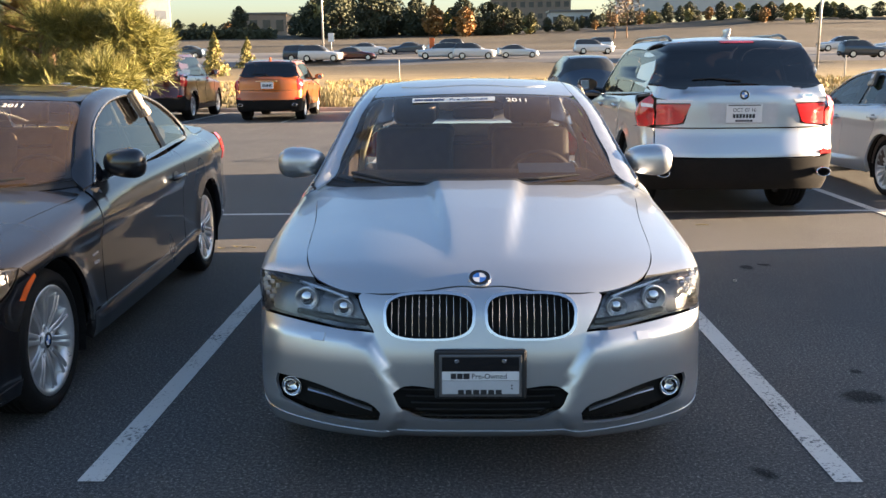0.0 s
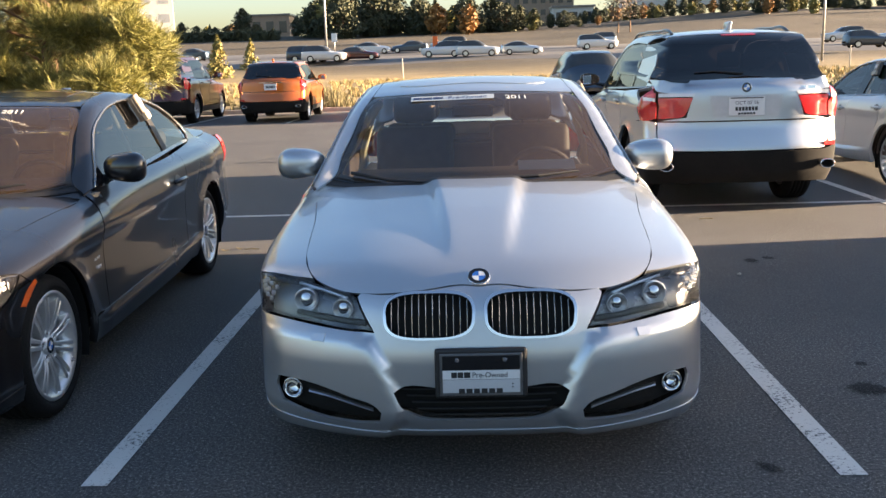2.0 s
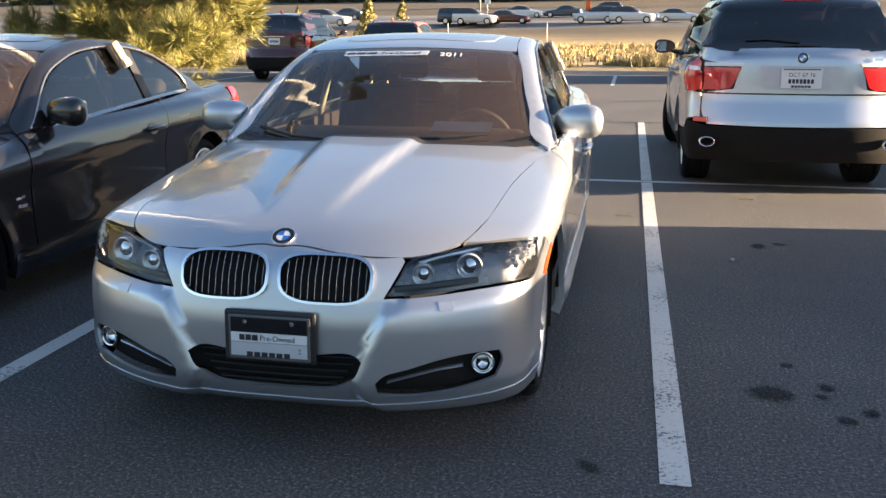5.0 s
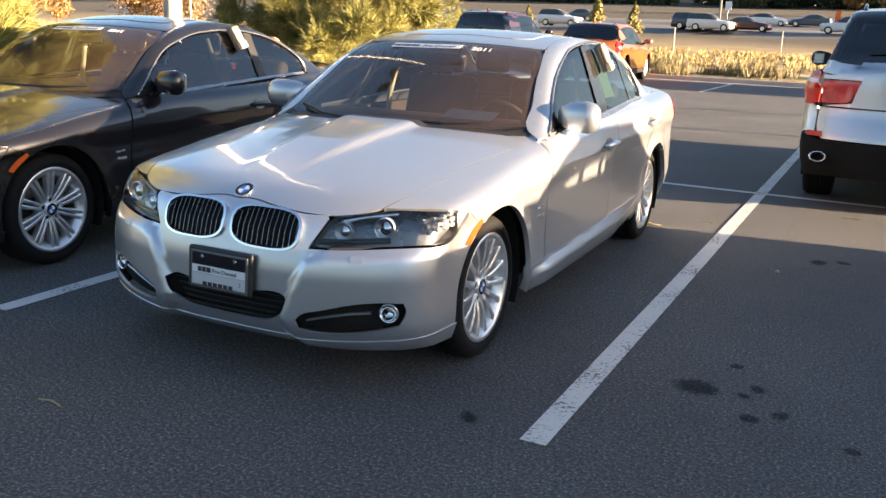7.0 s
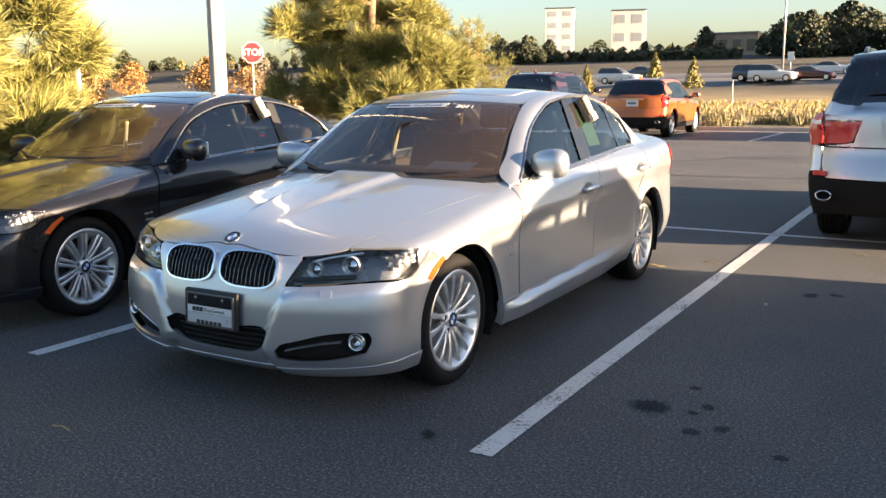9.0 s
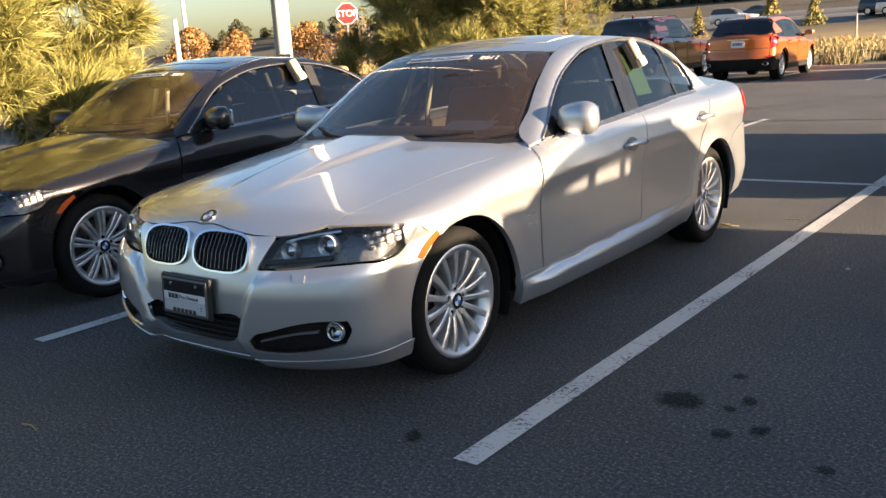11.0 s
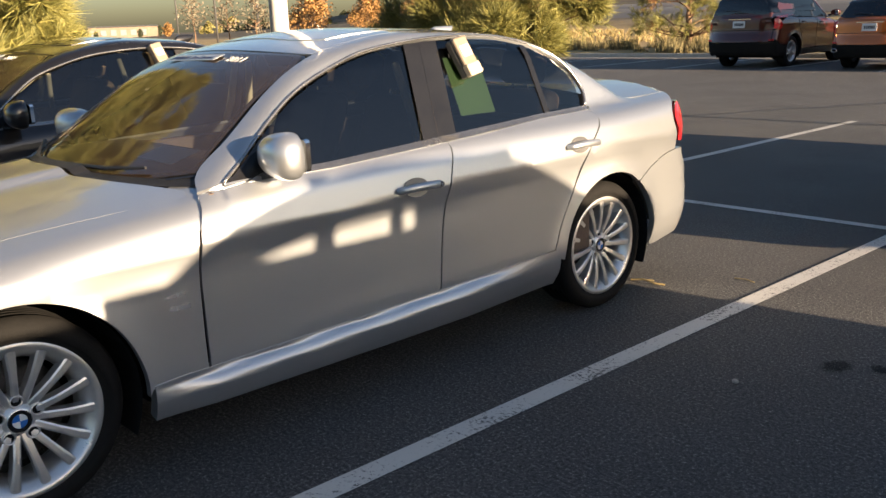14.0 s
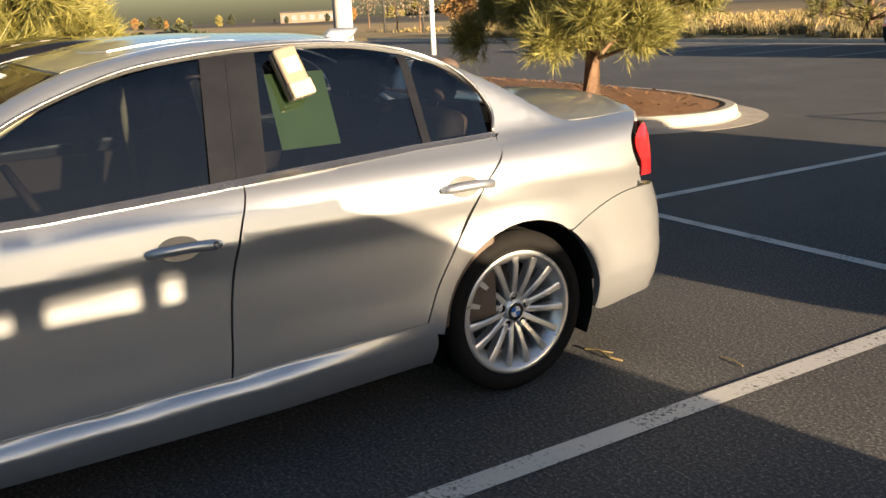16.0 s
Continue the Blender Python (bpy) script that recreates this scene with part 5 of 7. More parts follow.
    # inside
    inside = M["tan_leather"] if tan else M["leather"]
    part("floor_pan", box_bm((-0.74, 1.20, 0.21), (0.74, 3.1, 0.27), 0.02), M["matt_black"], car)
    part("engine_bay", box_bm((-0.48, 0.22, 0.21), (0.48, 1.25, 0.62), 0.05), M["matt_black"], car)
    part("boot_floor", box_bm((-0.48, 3.0, 0.22), (0.48, 4.30, 0.60), 0.05), M["matt_black"], car)
    for s in (-1, 1):
        part("door_lining", box_bm((s * 0.80 - 0.02, 1.45, 0.32), (s * 0.80 + 0.02, 3.45, 0.90), 0.015), inside, car)
    dash = box_bm((-0.64, 1.42, 0.62), (0.64, 1.86, 0.945), 0.05, seg=3)
    part("dashboard", dash, M["leather"], car, "", True)
    sw = bmesh.new()
    th = np.linspace(0, 2 * math.pi, 25)
    tube_bm([(0.18 * math.cos(a), 0.18 * math.sin(a), 0) for a in th], 0.014, 8, sw, caps=False)
    box_bm((-0.17, -0.025, -0.01), (0.17, 0.025, 0.01), 0.008, sw)
    box_bm((-0.05, -0.06, -0.02), (0.05, 0.05, 0.02), 0.015, sw)
    part("steering_wheel", sw, M["leather"], car, "", True).matrix_local = Matrix.Translation((0.36, 1.98, 0.86)) @ Matrix.Rotation(radians(-65), 4, 'X')
    for x in (-0.36, 0.36):
        seat(car, x, 2.28, 0.42, inside)
    for x in (-0.36, 0.36):
        seat(car, x, 3.05, 0.45, inside, 0.56)
    for s in (-1, 1):
        part("seat_belt", tube_bm([(s * 0.70, 2.52, 0.70), (s * 0.665, 2.50, 0.98), (s * 0.575, 2.47, 1.26)], [0.016, 0.02, 0.016], 6), M["cream"], car, "pale seat belt on the door pillar", True)
        part("pillar_trim", tube_bm([(s * 0.685, 1.58, 0.97), (s * 0.60, 1.84, 1.14), (s * 0.515, 2.08, 1.28)], [0.022, 0.026, 0.024], 8), M["cream"], car, "pale inner trim of the windscreen pillar", True)
    part("rear_bench", box_bm((-0.64, 3.30, 0.42), (0.64, 3.38, 0.945), 0.03), inside, car)
    part("centre_console", box_bm((-0.11, 1.8, 0.27), (0.11, 2.6, 0.56), 0.04), M["leather"], car)
    part("rear_view_mirror", box_bm((-0.11, 1.93, 1.20), (0.11, 1.96, 1.265), 0.014), M["plastic"], car)
    part("rear_shelf", box_bm((-0.60, 3.32, 0.94), (0.60, 3.85, 0.965), 0.01), M["leather"], car)
    if sticker:
        sticker_band(car, cab, -0.33, 0.115, 1.935, [(-0.21, -0.165, 0.0), (-0.16, -0.11, 0.0), (-0.105, -0.05, 0.0)], "Pre-Owned", "2011", 0.235)
    wiper(car, cab, [("t", 0.50, 1.40), ("t", 0.30, 1.335), ("t", 0.02, 1.30), ("t", -0.12, 1.30)])
    wiper(car, cab, [("t", -0.22, 1.30), ("t", -0.40, 1.345), ("t", -0.60, 1.45)])
    if box_y:
        lockbox(car, cab, box_y, 1.255, 1)
    return car


def suv(name, label, sh, paint_mat, L=4.86, W=0.96, H=1.77, gate=True, wheel=None, plate_text=False, tail="wide", rails=True, exhaust=True):
    """A tall estate-bodied car with a lifting tailgate. Nose at y = 0."""
    car = thing(name, label, "car")
    kz, kx, ky = H / 1.77, W / 0.96, L / 4.86
    low, cab, body = sh.lower, sh.cabin, both_solids(sh, 0.98 * kz)
    tb = both_solids(sh, 1.05 * kz)
    P, Bk = M[paint_mat], M["gloss_black"]
    nose, rear = polar_proj(1.1 * ky, -1), polar_proj(3.6 * ky, 1)
    R, yf, yr = sh.radius, *sh.axles
    ra = R + 0.06
    S = lambda *v: [("s", a * ky, b * kz) for a, b in v]
    T = lambda *v: [("t", a * kx, b * ky) for a, b in v]
    Q = lambda *v: [("r", a * kx, b * kz) for a, b in v]
    F = lambda *v: [("f", a * kx, b * kz) for a, b in v]
    panel("hood", low, T((0, 0.20), (0.5, 0.24), (0.72, 0.42), (0.78, 0.9), (0.80, 1.36), (0.5, 1.25), (0, 1.18)), TOP, P, car, sym=True, h=0.08)
    panel("front_bumper", low, F((0, 0.93), (0.5, 0.93)) + [("s", 0.32 * ky, 0.93 * kz), ("s", 0.5 * ky, 0.9 * kz), *arch(yf, R, ra, 130, 190, 7), ("s", yf - ra, 0.30), *F((0.6, 0.27), (0, 0.27))], nose, P, car, sym=True, h=0.08, soft=1)
    panel("front_fender", body, [*S((0.5, 0.9), (0.36, 0.95)), *T((0.76, 0.60), (0.80, 1.0), (0.82, 1.36)), *S((1.50, 1.06), (1.46, 0.8), (1.46, 0.42)), ("s", yf + ra + 0.01, 0.40 * kz), *arch(yf, R, ra, 8, 128, 12)], OBL, P, car, twin=True, h=0.06, soft=1, depth=0.03)
    panel("front_door", body, S((1.475, 0.42), (1.475, 0.8), (1.515, 1.06), (1.9, 1.10), (2.53, 1.115), (2.52, 0.8), (2.50, 0.42)), SIDE, P, car, twin=True, h=0.06, soft=1)
    panel("rear_door", body, S((2.515, 0.42), (2.535, 0.8), (2.545, 1.115), (3.1, 1.13), (3.55, 1.14), (3.52, 0.95), (3.40, 0.80), (3.34, 0.6), (3.34, 0.42)), SIDE, P, car, twin=True, h=0.06, soft=1)
    panel("rear_quarter", body, [*S((3.355, 0.42), (3.355, 0.6), (3.415, 0.79), (3.535, 0.95), (3.565, 1.14), (4.3, 1.19), (4.52, 1.21)), *Q((0.915, 1.20), (0.93, 1.05)), ("s", 4.46 * ky, 0.99 * kz), ("s", 4.46 * ky, 0.88 * kz), *Q((0.93, 0.875), (0.805, 0.875), (0.80, 0.66)), ("s", 4.62 * ky, 0.66 * kz), ("s", 4.45 * ky, 0.56 * kz), *arch(yr, R, ra, 25, 176, 14)], plane_proj((-1, -0.75, -0.35), 6.5, 9.0), P, car, twin=True, h=0.06, soft=1, depth=0.03)
    panel("sill", low, [("s", yf + ra, 0.41 * kz), ("s", 2.4 * ky, 0.40 * kz), ("s", yr - ra, 0.41 * kz), ("s", yr - ra, 0.27 * kz), ("s", yf + ra, 0.27 * kz)], SIDE, M["plastic"], car, twin=True, h=0.07, soft=0, depth=0.03, off=0.004)
    # rear face
    panel("rear_bumper", low, [*Q((0, 0.60), (0.55, 0.60), (0.76, 0.605), (0.86, 0.63)), ("s", 4.60 * ky, 0.64 * kz), ("s", 4.44 * ky, 0.55 * kz), *arch(yr, R, ra, 22, -12, 4), ("s", 4.5 * ky, 0.28 * kz), *Q((0.6, 0.30), (0, 0.30))], rear, M["matt_black"], car, sym=True, h=0.05, soft=1, depth=0.04, label="black plastic rear bumper")
    panel("gate_lower", low, Q((0, 0.875), (0.79, 0.875), (0.785, 0.70), (0.74, 0.615), (0, 0.61)), rear, P, car, sym=True, h=0.05, soft=1)
    lamp_in = 0.46 if tail == "wide" else 0.74
    panel("tailgate", tb, Q((0, 1.266), (0.5, 1.266), (0.80, 1.268), (0.795, 1.215), (0.79, 1.16), (lamp_in + 0.02, 1.135), (lamp_in + 0.08, 0.92), (0.785, 0.885), (0, 0.885)), rear, P, car, sym=True, h=0.045, soft=1)
    panel("tail_lamp", tb, [*Q((0.80, 1.205), (0.805, 1.14), (0.80, 0.91), (0.86, 0.89)), ("s", 4.50 * ky, 0.89 * kz), ("s", 4.44 * ky, 0.95 * kz), ("s", 4.46 * ky, 1.06 * kz), ("s", 4.56 * ky, 1.19 * kz)], rear, M["red_lens"], car, twin=True, h=0.035, soft=1, off=0.006, label="red tail lamp")
    if tail == "wide":
        panel("gate_lamp", tb, Q((0.785, 1.10), (lamp_in + 0.02, 1.10), (lamp_in + 0.09, 0.935), (lamp_in + 0.14, 0.915), (0.785, 0.905)), rear, M["red_lens"], car, twin=True, h=0.035, soft=0, off=0.006, label="red tail lamp set in the tailgate")
        panel("lamp_strip", tb, Q((0.785, 1.145), (lamp_in, 1.14), (lamp_in + 0.018, 1.108), (0.785, 1.108)), rear, M["clear_lens"], car, twin=True, h=0.035, soft=0, off=0.006, label="pale strip above the tail lamp")
        panel("lamp_strip", tb, [*Q((0.90, 1.11), (0.815, 1.10), (0.815, 1.068), (0.90, 1.075))], rear, M["clear_lens"], car, twin=True, h=0.035, soft=0, off=0.010)
    glassf = tb
    panel("rear_window", glassf, Q((0, 1.668), (0.5, 1.662), (0.64, 1.645), (0.70, 1.59), (0.80, 1.36), (0.82, 1.30), (0.79, 1.284), (0, 1.283)), REAR, M["privacy"], car, sym=True, h=0.06, soft=1, depth=0.012, off=0.004)
    panel("spoiler", glassf, [*T((0, 4.20), (0.5, 4.19), (0.64, 4.2)), *Q((0.69, 1.62), (0.64, 1.652), (0.5, 1.67), (0, 1.676))], plane_proj((0, -0.7, -0.7), 7.0, 9.0), P, car, sym=True, h=0.06, soft=1, off=0.004, depth=0.02)
    if plate_text:
        panel("brake_light", glassf, Q((0, 1.672), (0.16, 1.671), (0.16, 1.655), (0, 1.655)), REAR, M["red_lens"], car, sym=True, h=0.06, soft=0, off=0.006)
    a = place(glassf, Q((0.02, 1.31), (0.28, 1.335), (0.46, 1.325))) + (0, 0.02, 0)
    part("rear_wiper", tube_bm(a, [0.012, 0.008, 0.006], 6), M["plastic"], car, "black rear wiper")
    panel("plate_recess", tb, Q((0, 1.115), (0.34, 1.115), (0.30, 0.915), (0, 0.91)), rear, M["plate_grey"] if plate_text else P, car, sym=True, h=0.05, off=0.002, depth=0.008, soft=0)
    pm = frame_at(place(tb, Q((0, 1.015)))[0] + (0, 0.008, 0), (0, 1, 0.05))
    pl = part("number_plate", box_bm((-0.165, -0.085, 0), (0.165, 0.085, 0.006), 0.002), M["plate"], car, "white paper temporary permit in a plate frame" if plate_text else "white number plate")
    pl.matrix_local = pm
    if plate_text:
        words("lettering", "OCT 07 16", 0.046, Matrix.Translation((0, 0.028, 0.0068)), M["ink"], pl)
        bars(pl, Matrix(), [(-0.105 + 0.03 * k, -0.082 + 0.03 * k, -0.025) for k in range(7)], 0.036, M["ink"], 0.006)
        bars(pl, Matrix(), [(-0.08 + 0.027 * k, -0.058 + 0.027 * k, -0.068) for k in range(6)], 0.018, M["ink"], 0.006)
        bars(pl, Matrix(), [(-0.15, 0.15, 0.074)], 0.012, M["smoke"], 0.006)
        roundel(frame_at(place(tb, Q((0, 1.183)))[0] + (0, 0.002, 0), (0, 1, 0.1)), 0.045, car)
        bm2 = frame_at(place(tb, Q((-0.57, 1.17)))[0] + (0, 0.003, 0), (0, 1, 0.1))
        bars(car, bm2, [(-0.07, -0.012, 0), (0.005, 0.075, 0)], 0.03, M["chrome"])
    else:
        bars(pl, Matrix(), [(-0.12 + 0.042 * k, -0.09 + 0.042 * k, 0) for k in range(6)], 0.07, M["ink"], 0.006)
        bars(car, frame_at(place(tb, Q((0, 1.135)))[0] + (0, 0.004, 0), (0, 1, 0)), [(-0.3, 0.3, 0)], 0.022, M["chrome"])
    for s in (1, -1):
        if exhaust:
            m = Matrix.Translation((s * 0.74 * kx, 4.745 * ky, 0.475 * kz)) @ Matrix.Rotation(radians(-90), 4, 'X') @ Matrix.Diagonal((1.55, 1, 1, 1))
            part("exhaust_tip", lathe_bm([(0.04, 0), (0.044, 0.12), (0.040, 0.124), (0.036, 0.12), (0.035, 0.10)], 20), M["chrome"], car, "chrome exhaust tip", True).matrix_local = m
            part("exhaust_bore", lathe_bm([(0.0355, 0.112), (0.034, 0.06), (0.0001, 0.06)], 20), M["matt_black"], car, "", True).matrix_local = m
        m = frame_at(place(low, Q((s * 0.79, 0.655)))[0] + (s * 0.006, 0.016, 0), (s * 0.45, 1, 0))
        part("reflector", box_bm((-0.065, -0.022, 0), (0.065, 0.022, 0.006), 0.004), M["red_lens"], car, "red rear reflector").matrix_local = m
        mirror(car, cab, 1.62 * ky, 1.22 * kz, 0.90 * kx, Bk if plate_text else P, s)
        handle(car, body, 2.33 * ky, 1.0 * kz, P, s)
        handle(car, body, 3.32 * ky, 1.03 * kz, P, s)
        for yw in (yf, yr):
            wheel_at(car, s * (W - 0.075), yw, R, R * 0.66, side=s, steer=(-18 if plate_text and yw == yf else 0), width=0.255, **(wheel or dict(spokes=5, cheap=True)))
            bm = bmesh.new()
            rows = [[bm.verts.new((s * xx, yw + (ra - 0.004) * math.cos(a), R + (ra - 0.004) * math.sin(a))) for xx in (W - 0.42, W - 0.06)] for a in np.linspace(radians(-20), radians(200), 16)]
            for p, q2 in zip(rows, rows[1:]):
                bm.faces.new((p[0], p[1], q2[1], q2[0]))
            part("wheel_housing", bm, M["matt_black"], car)
        if rails:
            r = place(cab, T((s * 0.60, 2.35), (s * 0.60, 2.45), (s * 0.59, 3.0), (s * 0.575, 3.6), (s * 0.56, 4.05), (s * 0.56, 4.15)))
            r[1:-1, 2] += 0.022 * kz
            part("roof_rail", tube_bm(soften(r, 1, False), 0.016, 8), M["gloss_black"], car, "", True)
    # roof, screen, side glass
    re = T((0.70, 1.55), (0.655, 1.95), (0.62, 2.3), (0.60, 2.9), (0.585, 3.6), (0.57, 4.1))
    panel("roof", cab, T((0, 2.14), (0.4, 2.17), (0.60, 2.25)) + re[3:] + T((0.56, 4.2), (0, 4.24)), TOP, P, car, sym=True, h=0.08, soft=1)
    panel("windscreen", cab, T((0, 1.27), (0.4, 1.33), (0.72, 1.53), (0.655, 1.90), (0.60, 2.2), (0.4, 2.15), (0, 2.12)), TOP, M["tint"], car, sym=True, h=0.1, soft=1, depth=0)
    top_line = [(1.72, 1.16), (1.95, 1.33), (2.2, 1.50), (2.45, 1.585), (2.8, 1.625), (3.4, 1.62), (3.9, 1.575), (4.2, 1.50), (4.28, 1.40), (4.20, 1.24)]
    dl = S(*top_line)
    belt = [("s", 1.72 * ky, 1.12 * kz), ("s", 2.5 * ky, 1.14 * kz), ("s", 3.4 * ky, 1.165 * kz), ("s", 4.18 * ky, 1.20 * kz)]
    bz = lambda y: float(np.interp(y, (1.72, 2.5, 3.4, 4.18), (1.125, 1.14, 1.165, 1.20)))
    tz = lambda y: float(np.interp(y, [p[0] for p in top_line[:-1]], [p[1] for p in top_line[:-1]]))
    panel("roof_side", body, [*S((1.52, 1.06), (1.70, 1.115)), *dl, *S((4.18, 1.195), (4.52, 1.215)), *Q((0.82, 1.29), (0.81, 1.36), (0.71, 1.59), (0.69, 1.63)), *T((0.60, 4.19)), *re[::-1]], plane_proj((-1, 0.0, -0.5), 4.0, 7.0), P, car, twin=True, h=0.06, soft=1, depth=0.01)
    for nm, a, b, mt, o in (("front_window", 1.78, 2.50, M["tint"], -0.006), ("rear_side_window", 2.56, 3.46, M["privacy"] if not plate_text else M["tint"], -0.006), ("quarter_window", 3.52, 4.24, M["privacy"] if not plate_text else M["tint"], -0.006), ("window_pillar", 2.48, 2.58, Bk, 0.0), ("window_pillar", 3.44, 3.54, Bk, 0.0)):
        ys = np.linspace(a, b, 8)
        panel(nm, cab, S(*[(y, bz(y)) for y in ys]) + S(*[(y, tz(y) - 0.003) for y in ys])[::-1], SIDE, mt, car, twin=True, h=0.09, soft=0, off=o, depth=0, gap=0)
    panel("belt_trim", body, S((1.60, 1.10), (2.5, 1.128), (3.4, 1.153), (4.2, 1.188), (4.2, 1.204), (3.4, 1.17), (2.5, 1.145), (1.70, 1.127)), SIDE, Bk, car, twin=True, h=0.06, soft=0, off=0.003, depth=0.006, gap=0)
    part("floor_pan", box_bm((-W * 0.6, 0.3, 0.26), (W * 0.6, L - 0.35, 0.62 * kz), 0.04), M["matt_black"], car)
    part("cabin_floor", box_bm((-W * 0.85, 1.4 * ky, 0.40), (W * 0.85, 3.3 * ky, 0.62 * kz), 0.04), M["matt_black"], car)
    part("cargo_floor", box_bm((-W * 0.6, 3.2 * ky, 0.6 * kz), (W * 0.6, 4.6 * ky, 0.9 * kz), 0.04), M["leather"], car)
    part("dashboard", box_bm((-W * 0.8, 1.45 * ky, 0.8 * kz), (W * 0.8, 1.95 * ky, 1.12 * kz), 0.05), M["leather"], car)
    for x in (-0.38, 0.38):
        seat(car, x, 2.35 * ky, 0.62 * kz, M["leather"], 0.64)
        seat(car, x, 3.25 * ky, 0.64 * kz, M["leather"], 0.60)
    fin = box_bm((-0.02, 3.95 * ky, H - 0.06), (0.02, 4.12 * ky, H + 0.03), 0.014)
    for v in fin.verts:
        v.co.y += 0.05 * (v.co.z - H + 0.06) / 0.08
    part("antenna_fin", fin, P, car, "", True)
    return car


def suv_shape(L, W, H, R, axles, upright=0.0):
    ky, kz = L / 4.86, H / 1.77
    Y = lambda *v: tuple(a * ky for a in v)
    Z = lambda *v: tuple(a * kz for a in v)
    kw = W / 0.96
    Wd = lambda *v: tuple(a * kw for a in v)
    u = upright
    return Shape(
        width=(Y(0, 0.4, 0.9, 2, 3.8, 4.4, 4.86), Wd(0.82, 0.90, 0.955, 0.96, 0.96, 0.945, 0.90)),
        crease=(Y(0, 2.4, 4.86), Z(0.93, 0.97, 1.02)),
        inset=(Z(-0.8, -0.6, -0.4, -0.2, 0, 0.1, 0.25, 0.4), (0.09, 0.03, 0.01, 0.014, 0, 0.008, 0.04, 0.1)),
        top=(Y(0, 0.2, 1.0, 1.45, 2, 4.4, 4.86), Z(0.85, 0.98, 1.08, 1.13, 1.19, 1.25, 1.22)), crown=0.09,
        nose=(Z(0.2, 0.4, 0.6, 0.8, 0.95, 1.05, 1.1), (0.2, 0.05, 0.02, 0.03, 0.1, 0.3, 0.5)),
        tail=(Z(0.25, 0.4, 0.6, 0.72, 0.85, 1.1, 1.3), Y(4.74, 4.83, 4.86, 4.83, 4.79, 4.775, 4.74)),
        nose_plan=(0.22, 3.0), tail_plan=(0.15, 3.2),
        roof=(Y(1.0, 1.35, 2.1, 2.4, 2.9, 3.8, 4.35 + u, 4.50 + u, 4.61 + u * 0.8, 4.69 + u * 0.4, 4.72 + u * 0.2), Z(0.95, 1.11, 1.60, 1.70, 1.745, 1.735, 1.69, 1.62, 1.42, 1.22, 0.6)),
        cabin=(Y(1.3, 2, 3.4, 4.2, 4.8), Wd(0.915, 0.92, 0.915, 0.90, 0.87)), lean=0.33, axles=axles, radius=R, screen=0.14, back=0.06, flare=0.018, floor=0.22, edge=0.06)


sedan = saloon("silver_sedan", "silver metallic four-door sedan with dealer plate, parked in a stall", SEDAN, "silver", wheel=dict(spokes=15), box_y=2.76)
SEDAN_CAB = SEDAN.cabin
gp = part("paper_form", box_bm((-0.105, -0.13, -0.016), (0.105, 0.13, -0.015)), M["green_paper"], sedan, "green paper form behind the rear window")
gp.matrix_local = skin(SEDAN_CAB, "s", 2.79, 1.155)
ds = part("dash_paper", box_bm((-0.14, -0.05, 0), (0.14, 0.07, 0.003)), M["paper"], sedan, "white paper lying on the dashboard")
ds.matrix_local = Matrix.Translation((0.36, 1.535, 0.975)) @ Matrix.Rotation(radians(16), 4, "X")

# the graphite coupe in the next stall
COUPE = Shape(
    width=((0, 0.3, 0.6, 0.9, 1.6, 2.6, 3.5, 4.0, 4.3, 4.58), (0.80, 0.84, 0.865, 0.876, 0.88, 0.89, 0.89, 0.865, 0.83, 0.78)),
    crease=((0, 1.375, 2.4, 4.6), (0.71, 0.745, 0.78, 0.85)),
    inset=((-0.65, -0.52, -0.42, -0.28, -0.14, 0, 0.12, 0.25, 0.4), (0.080, 0.022, 0.004, 0.008, 0.008, 0, 0.001, 0.011, 0.082)),
    top=((0.0, 0.14, 0.3, 0.6, 1.0, 1.4, 1.9, 3.3, 3.8, 4.38, 4.58), (0.65, 0.735, 0.785, 0.85, 0.91, 0.955, 1.0, 1.03, 1.035, 1.05, 1.02)), crown=0.105,
    nose=((0.14, 0.2, 0.3, 0.46, 0.58, 0.68, 0.76, 0.9), (0.15, 0.065, 0.024, 0.026, 0.05, 0.085, 0.16, 0.5)),
    tail=((0.14, 0.25, 0.45, 0.6, 0.75, 1.0, 1.1), (4.42, 4.52, 4.57, 4.56, 4.51, 4.48, 4.46)),
    nose_plan=(0.22, 2.8), tail_plan=(0.17, 2.6),
    roof=((0.9, 1.3, 1.6, 1.88, 2.1, 2.5, 2.95, 3.3, 3.6, 3.9, 4.3), (0.70, 0.93, 1.12, 1.28, 1.35, 1.40, 1.38, 1.305, 1.195, 1.055, 0.82)),
    cabin=((1.2, 1.7, 2.4, 3.2, 3.8, 4.2), (0.79, 0.795, 0.79, 0.775, 0.74, 0.70)), lean=0.45,
    axles=(0.78, 3.54), radius=0.317, ridge=0.011, sill=0.012)
coupe = saloon("graphite_coupe", "dark graphite two-door coupe with dealer plate, parked in a stall", COUPE, "graphite", coupe=True, wheel=dict(spokes=10, pair=0.085, twin=0.14), box_y=2.70, tan=True)
coupe.matrix_basis = Matrix.Translation((-2.70, 0.78, 0)) @ Matrix.Rotation(radians(2.2), 4, "Z") @ Matrix.Translation((0, -0.78, 0))

# the tall silver car in the facing row, nose away
X_SUV = suv_shape(4.86, 0.96, 1.77, 0.37, (0.87, 3.80))
big_suv = suv("silver_suv", "silver metallic utility car with black lower bumper and red lamps", X_SUV, "silver", wheel=dict(spokes=7, pair=0.1), plate_text=True)
big_suv.matrix_basis = Matrix.Translation((2.545, 5.48 + 4.80, 0)) @ Matrix.Rotation(math.pi, 4, 'Z')


